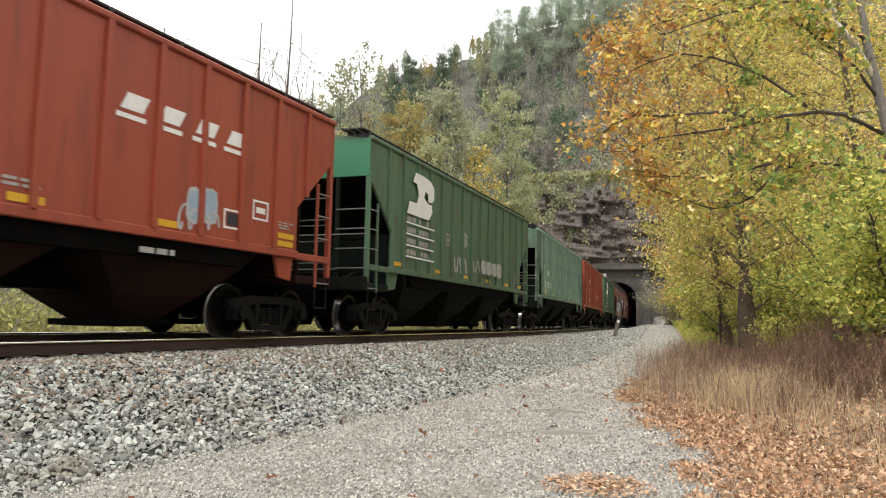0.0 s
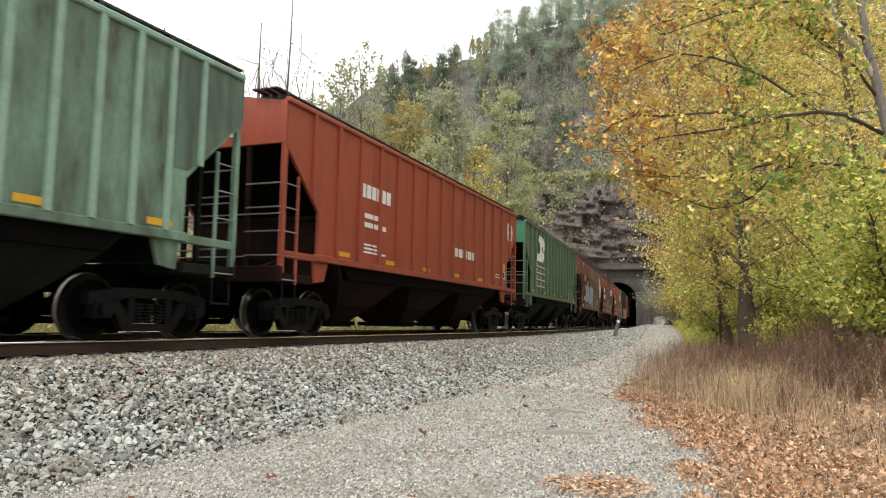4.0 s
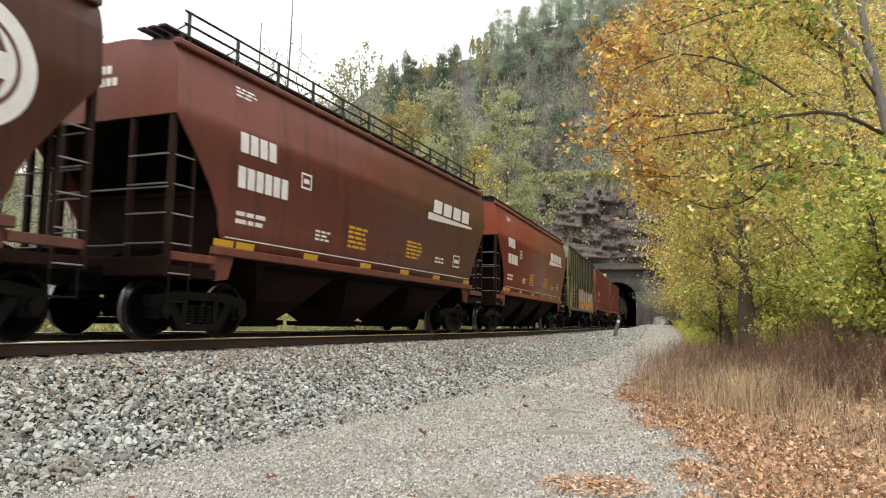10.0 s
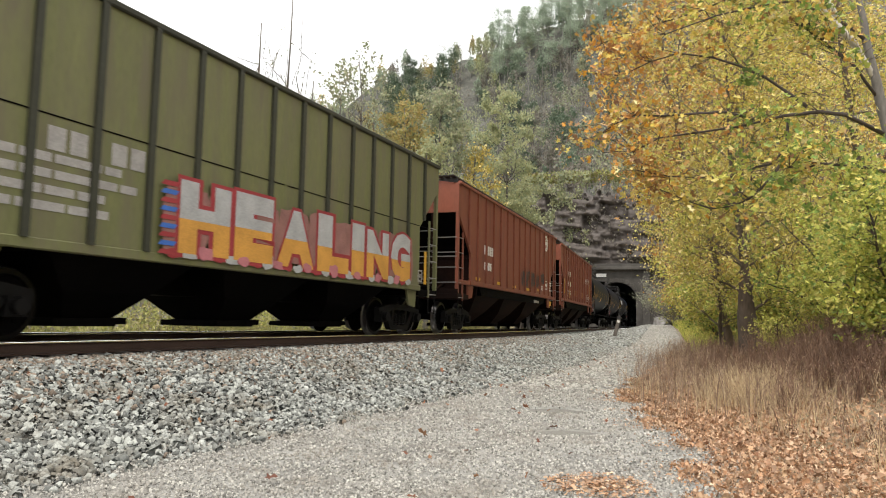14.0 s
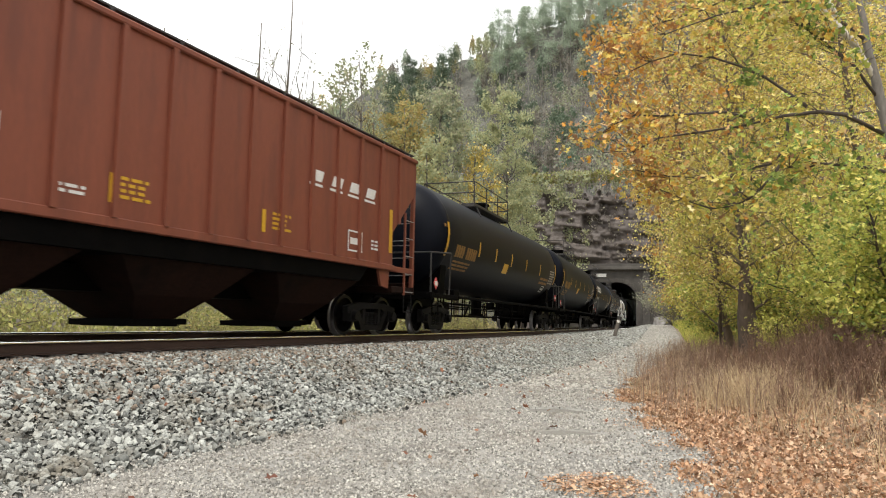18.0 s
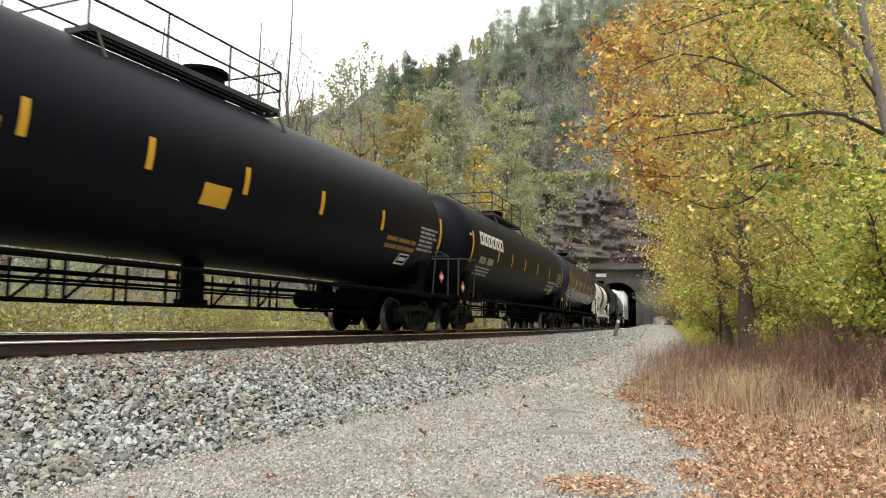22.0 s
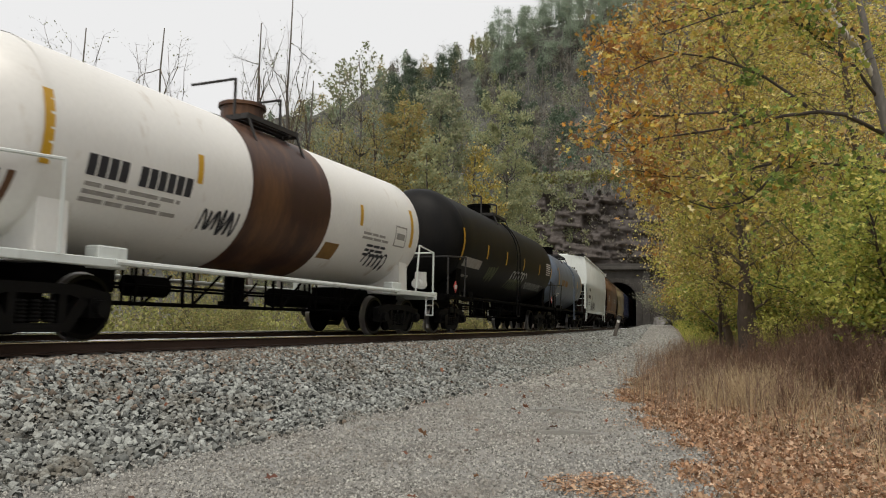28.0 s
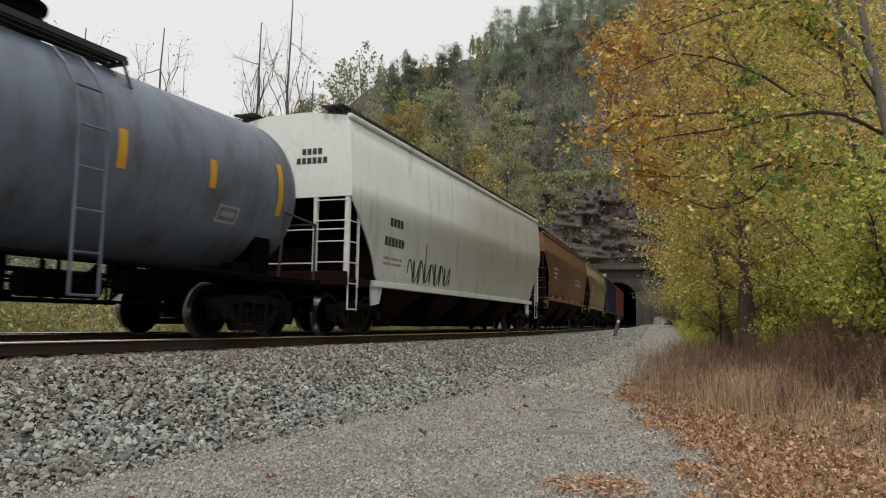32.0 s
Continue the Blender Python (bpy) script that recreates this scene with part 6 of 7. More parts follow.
        piece("gate", "outlet_gate", lambda: bevel(boxes(((0, 0, 0.2), (1.1, 1.0, 0.12)), ((0.45, 0.6, 0.22), (0.1, 0.3, 0.1)), ((-0.45, 0.6, 0.22), (0.1, 0.3, 0.1)), ((0.0, -0.62, 0.2), (1.3, 0.07, 0.1))), 0.01), M["under"], bo)
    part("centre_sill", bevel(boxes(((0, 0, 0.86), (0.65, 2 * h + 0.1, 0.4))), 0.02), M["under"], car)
    # ends: platform, posts, ladders, grab irons, brake gear
    iron = paint if paint is M["white"] else M["truck"]
    rung = paint if paint is M["white"] else M["rung"]
    # curved cars' posts take a darkened brown that stands for shade between cars
    post = M["shade_brown"] if style != "ribbed" and paint is not M["white"] else paint
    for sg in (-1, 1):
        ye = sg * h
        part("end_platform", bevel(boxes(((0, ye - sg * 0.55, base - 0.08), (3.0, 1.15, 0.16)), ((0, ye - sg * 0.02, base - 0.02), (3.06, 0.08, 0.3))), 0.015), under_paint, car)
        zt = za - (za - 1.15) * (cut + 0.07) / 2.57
        # bulkhead paint is darkened: it holds the shade under the slope sheet
        part("bulkhead", bevel(boxes(((0, ye - sg * (cut + 0.1), (base + zt) / 2), (2.86, 0.03, zt - base)), ((0, ye - sg * (cut + 0.07), zt - 0.05), (2.86, 0.06, 0.08))), 0.004), bulk_paint or under_paint, car, "cross bulkhead painted shade-dark under the slope sheet")
        for sx in (-1, 1):
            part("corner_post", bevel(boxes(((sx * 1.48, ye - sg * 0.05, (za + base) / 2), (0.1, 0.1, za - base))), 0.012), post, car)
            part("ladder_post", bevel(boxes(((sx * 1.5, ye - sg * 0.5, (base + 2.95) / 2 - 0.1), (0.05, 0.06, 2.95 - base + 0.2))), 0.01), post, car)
            for z in np.arange(base - 0.12, 2.95, 0.44):
                piece("grab_side", "grab_iron", lambda: rods(0.013, ((0, -0.225, 0), (0, 0.225, 0)), n=5), rung, car, m=Matrix.Translation((sx * 1.52, ye - sg * 0.275, z)))
            part("bolster_web", prism(B(), [(ye - sg * cut, sill - 0.08), (ye - sg * (cut + 0.55), sill - 0.08), (ye - sg * (cut + 0.4), sill - 0.5), (ye - sg * (cut + 0.05), sill - 0.55)], sx * 1.4, sx * 1.46), paint, car)
            if sill - base > 0.2:
                part("sill_end", bevel(boxes(((sx * 1.49, ye - sg * (cut / 2 + 0.02), (sill + (base if style != "ribbed" else sill - 0.08)) / 2 - 0.04), (0.08, cut, 0.13))), 0.01), paint, car)
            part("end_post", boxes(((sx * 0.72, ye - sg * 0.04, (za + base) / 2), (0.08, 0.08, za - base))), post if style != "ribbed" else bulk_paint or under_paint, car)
            part("step", rods(0.016, ((sx * 1.5, ye - sg * 0.1, base), (sx * 1.5, ye - sg * 0.1, 0.5)), ((sx * 1.5, ye - sg * 0.5, base), (sx * 1.5, ye - sg * 0.5, 0.5)), ((sx * 1.5, ye - sg * 0.1, 0.52), (sx * 1.5, ye - sg * 0.5, 0.52)), n=5), iron, car)
        for z in np.arange(base + 0.32, 2.95, 0.44):
            piece("grab_end", "grab_iron", lambda: rods(0.013, ((-0.38, 0, 0), (0.38, 0, 0)), n=5), rung, car, m=Matrix.Translation((1.1, ye + sg * 0.02, z)))
        part("end_handrail", rods(0.014, ((-1.48, ye, 2.2), (1.48, ye, 2.2)), ((-1.48, ye, base + 0.3), (0.72, ye, base + 0.3)), n=5), rung, car)
        part("slope_brace", rods(0.04, ((-0.6, ye - sg * 0.1, base), (-0.6, ye - sg * 1.9, base + 0.5)), ((0.6, ye - sg * 0.1, base), (0.6, ye - sg * 1.9, base + 0.5)), n=5), under_paint, car)
        coupler(car, sg * (h + 0.42), sg)
        truck(car, sg * (h - 1.3))
    part("brake_wheel", rods(0.015, *[((-0.75 + 0.26 * math.cos(a), h + 0.1, 2.3 + 0.26 * math.sin(a)), (-0.75 + 0.26 * math.cos(b), h + 0.1, 2.3 + 0.26 * math.sin(b))) for a, b in [(k * 0.628, (k + 1) * 0.628) for k in range(10)]], ((-1.0, h + 0.1, 2.3), (-0.5, h + 0.1, 2.3))), M["under"], car)
    part("brake_cylinder", rods(0.16, ((0.3, -h + 0.5, base + 0.22), (0.3, -h + 1.2, base + 0.22)), n=12), M["under"], car)
    part("air_reservoir", rods(0.2, ((-0.9, h - 1.0, base + 0.24), (0.2, h - 1.0, base + 0.24)), n=12), M["under"], car)
    return car, surf


def reflectors(car, surf, spans, z0=1.6, z1=1.7):
    for y in spans:
        patch(car, "reflector_patch", M["yellow"], surf, y, y + 0.48, z0, z1, 0.006, label="yellow reflector patch")


# ---- tank cars ----
def tank_car(s0, s1, label, paint, bars=(), r=1.56, zc=2.8, shell=0.45, slung=True, light_frame=None, rail=True, band=None, platform=1.6, side_ladder=0.0, head_paint=None):
    car = new("tank_car")
    tagged(car, label, "tank car", "freight cars of the train")
    h = (s1 - s0) / 2
    car["half"] = h
    L = h - shell                 # half length over the heads
    fm = light_frame or M["under"]
    surf = Round(r, zc)
    n = 48
    prof = [(-L + 0.78 * (1 - math.cos(a)), r * math.sin(a)) for a in np.linspace(0.02, math.pi / 2, 10)]
    prof += [(y, r) for y in np.linspace(-L + 0.78, L - 0.78, 14)[1:-1]] + [(-y, q) for y, q in reversed(prof)]
    verts, faces = [], []
    for y, q in prof:
        for k in range(n):
            a = 2 * math.pi * k / n
            verts.append((q * math.cos(a), y, zc + q * math.sin(a)))
    for i in range(len(prof) - 1):
        for k in range(n):
            j = (k + 1) % n
            faces.append((i * n + k, (i + 1) * n + k, (i + 1) * n + j, i * n + j))
    faces += [tuple(range(n)), tuple((len(prof) - 1) * n + k for k in reversed(range(n)))]
    shell_ob = sheet("tank_shell", verts, faces, paint, car, smooth=True)
    shell_ob["label"] = "round welded tank shell"
    if head_paint:
        shell_ob.data.materials.append(head_paint)
        shell_ob.data.polygons.foreach_set("material_index", [1 if abs(sum(verts[v][1] for v in f) / len(f)) > L - 0.85 else 0 for f in faces])
    # welded seams
    for y in (-L + 0.8, L - 0.8):
        bm = B()
        bmesh.ops.create_cone(bm, cap_ends=False, segments=n, radius1=r + 0.006, radius2=r + 0.006, depth=0.06, matrix=Matrix.Translation((0, y, zc)) @ Matrix.Rotation(radians(90), 4, "X"))
        part("weld_seam", bm, paint, car, smooth=True)
    if band:
        y0, y1, mt = band
        bm = B()
        bmesh.ops.create_cone(bm, cap_ends=False, segments=n, radius1=r + 0.01, radius2=r + 0.01, depth=y1 - y0, matrix=Matrix.Translation((0, (y0 + y1) / 2, zc)) @ Matrix.Rotation(radians(90), 4, "X"))
        part("painted_band", bm, mt, car, "rust-streaked brown band round the tank", smooth=True)
    # manway, fittings and platform
    piece(("manway", paint.name), "manway", lambda: rod(rod(B(), (0, 0, 0), (0, 0, 0.55), 0.42, 20), (0, 0, 0.55), (0, 0, 0.62), 0.47, 20), M["band"] if light_frame else M["under"], car, m=Matrix.Translation((0, 0, zc + r - 0.12)))
    piece(("valve", paint.name), "safety_valve", lambda: rod(rod(B(), (0, 0, 0), (0, 0, 0.3), 0.11, 10), (0, 0, 0.3), (0, 0, 0.36), 0.15, 10), M["under"], car, m=Matrix.Translation((0, 1.3, zc + r - 0.05)))
    zp = zc + r - 0.02
    p0, p1 = platform if isinstance(platform, tuple) else (-platform, platform)
    edge = 0.92
    for sx in (-1, 1):
        for k in range(3):
            part("platform_board", boxes(((sx * (0.5 + 0.17 * k), (p0 + p1) / 2, zp), (0.13, p1 - p0, 0.04))), M["steel_rail"], car)
        part("platform_edge", boxes(((sx * edge, (p0 + p1) / 2, zp - 0.02), (0.05, p1 - p0, 0.09))), M["steel_rail"], car)
        for y in (p0, p1):
            part("platform_beam", boxes(((sx * 0.68, y, zp - 0.06), (0.52, 0.06, 0.06))), M["steel_rail"], car)
            part("platform_bracket", rods(0.025, ((sx * edge, y * 0.95, zp - 0.04), (sx * 1.12, y * 0.95, zc + math.sqrt(r * r - 1.12 ** 2))), n=5), M["steel_rail"], car)
        if rail:
            bm = B()
            for k in range(4):
                y = p0 + (p1 - p0) * k / 3
                rod(bm, (sx * edge, y, zp), (sx * edge, y, zp + 0.78), 0.022, 6)
            for z in (0.4, 0.78):
                rod(bm, (sx * edge, p0, zp + z), (sx * edge, p1, zp + z), 0.022, 6)
            part("platform_railing", bm, M["steel_rail"], car, "dark pipe safety railing")
    if rail:
        for y in (p0, p1):
            part("platform_railing", rods(0.022, ((-edge, y, zp + 0.78), (edge, y, zp + 0.78)), ((-edge, y, zp + 0.4), (edge, y, zp + 0.4)), n=6), M["steel_rail"], car)
    # frame: stub sills, saddles, side rails, bottom outlet
    for sg in (-1, 1):
        ye = sg * h
        part("stub_sill", bevel(boxes(((0, ye - sg * 1.7, 0.86), (0.6, 3.4, 0.4))), 0.02), M["under"], car)
        bm = B()
        pts = []
        for k in range(9):
            a = radians(215 + 110 * k / 8)
            pts.append((1.0 * r * math.cos(a), zc + 1.002 * r * math.sin(a)))
        top_ = [(x, z) for x, z in pts]
        ring_a = [bm.verts.new((x, ye - sg * 1.3, z)) for x, z in top_] + [bm.verts.new((1.2, ye - sg * 1.3, 0.98)), bm.verts.new((-1.2, ye - sg * 1.3, 0.98))]
        ring_b = [bm.verts.new((x, ye - sg * 1.75, z)) for x, z in top_] + [bm.verts.new((1.2, ye - sg * 1.75, 0.98)), bm.verts.new((-1.2, ye - sg * 1.75, 0.98))]
        m_ = len(ring_a)
        for i in range(m_):
            j = (i + 1) % m_
            bm.faces.new((ring_a[i], ring_a[j], ring_b[j], ring_b[i]))
        bm.faces.new(ring_a), bm.faces.new(list(reversed(ring_b)))
        bmesh.ops.recalc_face_normals(bm, faces=bm.faces)
        part("saddle", bm, paint if light_frame else M["under"], car)
        part("end_platform", bevel(boxes(((0, ye - sg * 0.5, 1.02), (2.9, 0.9, 0.07)), ((0, ye - sg * 0.08, 0.98), (3.0, 0.1, 0.2)), ((1.42, ye - sg * 1.2, 1.0), (0.12, 2.4, 0.12)), ((-1.42, ye - sg * 1.2, 1.0), (0.12, 2.4, 0.12))), 0.012), fm, car)
        part("end_handrail", rods(0.024, ((-1.42, ye - sg * 0.15, 1.0), (-1.42, ye - sg * 0.15, 2.15)), ((1.42, ye - sg * 0.15, 1.0), (1.42, ye - sg * 0.15, 2.15)), ((-1.42, ye - sg * 0.15, 2.15), (1.42, ye - sg * 0.15, 2.15)),
                                  ((1.42, ye - sg * 0.15, 2.15), (1.56, ye - sg * 1.35, 2.22)), ((1.56, ye - sg * 1.35, 2.22), (1.5, ye - sg * 1.4, 1.05)), ((-1.42, ye - sg * 0.15, 2.15), (-1.56, ye - sg * 1.35, 2.22)), ((-1.56, ye - sg * 1.35, 2.22), (-1.5, ye - sg * 1.4, 1.05))), fm if light_frame else M["steel_rail"], car, "bent pipe handrail")
        for sx in (-1, 1):
            part("step", rods(0.02, ((sx * 1.45, ye - sg * 0.2, 1.0), (sx * 1.45, ye - sg * 0.2, 0.45)), ((sx * 1.45, ye - sg * 0.65, 1.0), (sx * 1.45, ye - sg * 0.65, 0.45)), ((sx * 1.45, ye - sg * 0.2, 0.46), (sx * 1.45, ye - sg * 0.65, 0.46)), ((sx * 1.45, ye - sg * 0.2, 0.72), (sx * 1.45, ye - sg * 0.65, 0.72)), n=5), fm, car)
            part("jacking_pad", bevel(boxes(((sx * 1.3, ye - sg * 2.3, 1.08), (0.25, 0.5, 0.3))), 0.02), fm, car)
        coupler(car, sg * (h + 0.3), sg)
        truck(car, sg * (h - 1.5))
    for sx in (-1, 1):
        part("side_rail", rods(0.045, ((sx * 1.46, -h + 2.3, 1.02), (sx * 1.46, h - 2.3, 1.02)), n=8), fm, car)
        if slung:
            bm = B()
            for z in (0.5, 0.78):
                rod(bm, (sx * 0.55, -h + 3.1, z), (sx * 0.55, h - 3.1, z), 0.025, 5)
            for k in range(6):
                y = (-1 + 2 * k / 5) * (h - 3.4)
                for dy in (-0.13, 0.13):
                    box(bm, (sx * 0.57, y + dy, 0.8), (0.035, 0.035, 0.66))
                if k % 2:
                    rod(bm, (sx * 0.57, y + 0.13, 0.5), (sx * 0.57, y + 0.8, 1.05), 0.025, 5)
            part("brake_piping", bm, M["under"], car, "slung brake pipes and hangers")
    part("bottom_outlet", rod(rod(B(), (0, 0, 0.55), (0, 0, 1.25), 0.2, 14), (0, 0, 0.5), (0, 0, 0.62), 0.3, 14), M["under"], car)
    part("brake_cylinder", rods(0.17, ((0.3, -h + 3.6, 0.78), (0.3, -h + 4.4, 0.78)), n=12), M["under"], car)
    part("air_reservoir", rods(0.2, ((-0.1, h - 5.2, 0.75), (-0.1, h - 3.9, 0.75)), n=12), M["under"], car)
    if side_ladder is not None and side_ladder != 0.0:
        for sx in (-1, 1):
            bm = B()
            prev = None
            for k in range(13):
                z = 0.55 + k * (zc + r - 0.3 - 0.55) / 12
                x = (surf(max(z, zc - 0.2))[0] if z > zc - 0.2 else r) + 0.12
                for dy in (-0.22, 0.22):
                    if prev:
                        rod(bm, (sx * prev[0], side_ladder + dy, prev[1]), (sx * x, side_ladder + dy, z), 0.022, 5)
                if k % 2 == 0:
                    rod(bm, (sx * x, side_ladder - 0.22, z), (sx * x, side_ladder + 0.22, z), 0.018, 5)
                prev = (x, z)
            part("side_ladder", bm, paint if not light_frame else fm, car)
    for y, big in bars:
        if big:
            patch(car, "reflector_bar", M["yellow"], surf, y - 0.07, y + 0.07, 2.15, 3.1, 0.006, label="curved yellow reflector bar")
        else:
            patch(car, "reflector_bar", M["yellow"], surf, y - 0.06, y + 0.06, 2.38, 2.84, 0.006)
    return car, surf


def head_writing(car, mt, r, zc, shell, rows, x0=-0.75, x1=0.55, z=3.3, step=0.13, tall=0.055, seed=0):
    """Small writing on the near head of a tank, as plain bars that follow its dish."""
    rnd = random.Random(seed)
    L = car["half"] - shell
    for k in range(rows):
        zz, x = z - k * step - (0.09 if k else 0), x0
        end = x1 - (0 if k == 0 else rnd.random() * 0.5)
        hi = tall * (2.2 if k == 0 else 1)
        while x < end - 0.05:
            wd = min(end - x, rnd.uniform(0.12, 0.4))
            bm = B()
            quad = []
            for a, b in ((x, zz), (x + wd, zz), (x + wd, zz + hi), (x, zz + hi)):
                q = min(0.98, math.hypot(a, b - zc) / r)
                quad.append(bm.verts.new((a, -L + 0.78 * (1 - math.sqrt(1 - q * q)) - 0.012, b)))
            bm.faces.new(quad)
            part("stencil_bar", bm, mt, car)
            x += wd + 0.06


def placard(car, y, z, x=1.5):
    c = part("placard", prism(B(), [(y - 0.17, z), (y, z - 0.17), (y + 0.17, z), (y, z + 0.17)], x - 0.01, x), M["placard"], car, "red and white hazard diamond")
    part("placard_bar", boxes(((x + 0.003, y, z), (0.004, 0.2, 0.12))), M["letter"], car)
    part("placard_bracket", rods(0.015, ((x - 0.02, y, z), (x - 0.02, y, 1.0)), n=5), M["under"], car)


# ---- the train, car by car ----
TRAIN = []       # (car, place of its middle along the track at the clip's start)
SPEED, EASE = 8.5462, -0.004927


def add(s0, s1, made):
    TRAIN.append((made[0], (s0 + s1) / 2))
    return made


LET, DULL, GOLD, YEL, INK = M["letter"], M["letter_dull"], M["letter_gold"], M["yellow"], M["letter_black"]


def end_number(car, mt, z=3.95, x=0.0):
    """Number on the end sheet, as bars."""
    h = car["half"]
    for k in range(2):
        for j in range(4 + 2 * k):
            part("lettering_bar", boxes(((x + (j - 1.5 - k) * 0.13, -h - 0.018, z - 0.2 * k), (0.095, 0.008, 0.13))), mt, car)


def train_a():
    a = (-3.9, 11.1)
    car, sf = add(*a, covered_hopper(*a, "red covered hopper car with white lettering and yellow reflectors", M["red"], top=4.42, sill=1.55))
    for y in (2.12, 2.82, 3.56, 4.27):
        patch(car, "logo_block", LET, sf, y, y + 0.4, 3.12, 3.36, slant=0.5)
        patch(car, "logo_line", LET, sf, y - 0.06, y + 0.46, 2.99, 3.06)
    reflectors(car, sf, (-6.2, -3.9, -1.6, 0.62, 2.8, 5.7))
    patch(car, "reflector_patch", YEL, sf, 5.7, 6.2, 1.74, 1.84, 0.006)
    spray(car, sf, 3.47, 4.1, 1.7, 2.35, 2, M["graf_blue"], M["graf_silver"], 1)
    scrawl(car, sf, M["graf_silver"], 3.3, 4.1, 1.6, 2.0, 2, 4, 0.02)
    hollow(car, sf, LET, 4.28, 4.76, 1.74, 2.06), hollow(car, sf, LET, 5.0, 5.42, 1.98, 2.32)
    patch(car, "stencil_plate", INK, sf, 4.36, 4.68, 1.8, 2.0, 0.006)
    lines(car, sf, DULL, 0.55, 1.05, 1.76, 1.9, 2), lines(car, sf, DULL, 5.6, 6.2, 1.9, 2.05, 3)
    lines(car, sf, DULL, 2.6, 3.3, 1.15, 1.3, 1)


def green_bn(a, graf, seed):
    car, sf = add(*a, covered_hopper(*a, "dark green covered hopper car with a white emblem" + (" and tags" if graf else ""), M["green"], end_paint=M["green_end"], top=4.5, sill=1.55, under_paint=M["shaded_grime_green"], bulk_paint=M["shade_green"]))
    over = Flat(1.588)
    bn_logo(car, over, -5.08, -3.3, 2.92, 4.05)
    for k in range(4):
        patch(car, "logo_line", LET, over, -5.08, -3.25, 1.86 + k * 0.28, 1.9 + k * 0.28)
        word(car, sf, DULL, -4.95, -3.4, 1.94 + k * 0.28, 2.07 + k * 0.28, (7, 8, 8, 5)[k], gaps=(3,))
    reflectors(car, sf, (-5.65, -3.0, -0.8, 1.5, 3.7, 5.5))
    hollow(car, sf, DULL, -2.22, -1.9, 2.45, 2.78), hollow(car, sf, DULL, 5.0, 5.4, 1.75, 2.05)
    end_number(car, LET)
    if graf:
        spray(car, over, 0.8, 3.1, 1.75, 2.4, 4, M["graf_silver"], M["green"], seed, dark=M["green"])
        scrawl(car, sf, M["graf_silver"], -1.65, -0.45, 1.72, 2.2, seed, 5, 0.03)
        scrawl(car, sf, M["graf_silver"], -0.85, -0.4, 2.5, 3.0, seed + 1, 3, 0.03)
        scrawl(car, sf, M["graf_silver"], 0.1, 0.9, 1.75, 2.3, seed + 2, 3, 0.025)
    else:
        scrawl(car, sf, M["graf_edge"], 1.2, 2.4, 1.75, 2.1, seed, 5, 0.02)
        scrawl(car, sf, M["graf_silver"], 3.4, 4.1, 1.75, 2.15, seed, 3, 0.03)


def train_c():
    a = (28.3, 42.95)
    car, sf = add(*a, covered_hopper(*a, "chalky pale green covered hopper car with many ribs", M["green_mid"], rib_paint=M["green_rib"], end_paint=M["green_pale"], rail_mat=M["green_rib"], top=4.45, sill=1.55, ribs=21, under_paint=M["shaded_grime_green"], bulk_paint=M["shade_green"]))
    for sg in (-1, 1):
        polygon(car, "pale_corner", M["green_pale"], sf, [(sg * (7.35), 4.28), (sg * 5.6, 4.28), (sg * 5.6, 2.5), (sg * 6.15, 2.5), (sg * 7.35, 3.55)][::sg])
    word(car, sf, LET, -4.9, -4.4, 2.45, 2.72, 2), word(car, sf, LET, -5.6, -3.75, 1.92, 2.2, 6, gaps=(1, 4))
    reflectors(car, sf, (-5.55, -3.55, -1.35, 1.6, 3.4, 5.4)), patch(car, "reflector_patch", YEL, sf, -5.55, -5.07, 1.72, 1.84, 0.006)
    hollow(car, sf, DULL, 1.18, 1.6, 1.85, 2.2), hollow(car, sf, LET, 1.8, 2.35, 1.85, 2.22)
    scrawl(car, sf, M["graf_blue"], -1.9, -1.2, 1.75, 2.1, 3, 4, 0.03)
    end_number(car, LET)


def train_d():
    a = (44.1, 59.3)
    car, sf = add(*a, covered_hopper(*a, "red covered hopper car with a round white emblem", M["red"], top=4.45, sill=1.55))
    round_emblem(car, sf, 6.7, 3.56, 0.36, M["red"])
    patch(car, "reflector_patch", YEL, sf, 5.7, 6.15, 2.16, 2.36, 0.006), hollow(car, sf, LET, 5.72, 6.15, 1.82, 2.1)
    patch(car, "stencil_plate", INK, sf, 5.8, 6.07, 1.88, 2.04, 0.006)
    lines(car, sf, LET, 5.05, 5.55, 1.8, 1.98, 2), lines(car, sf, LET, -4.5, -3.4, 2.3, 2.7, 2), lines(car, sf, LET, -4.5, -3.4, 1.75, 2.0, 3)
    word(car, sf, LET, -4.7, -3.2, 3.0, 3.3, 6), word(car, sf, LET, 1.0, 3.0, 2.2, 2.45, 5)
    reflectors(car, sf, (-5.6, -3.4, -1.2, 1.0, 3.2))
    end_number(car, LET)


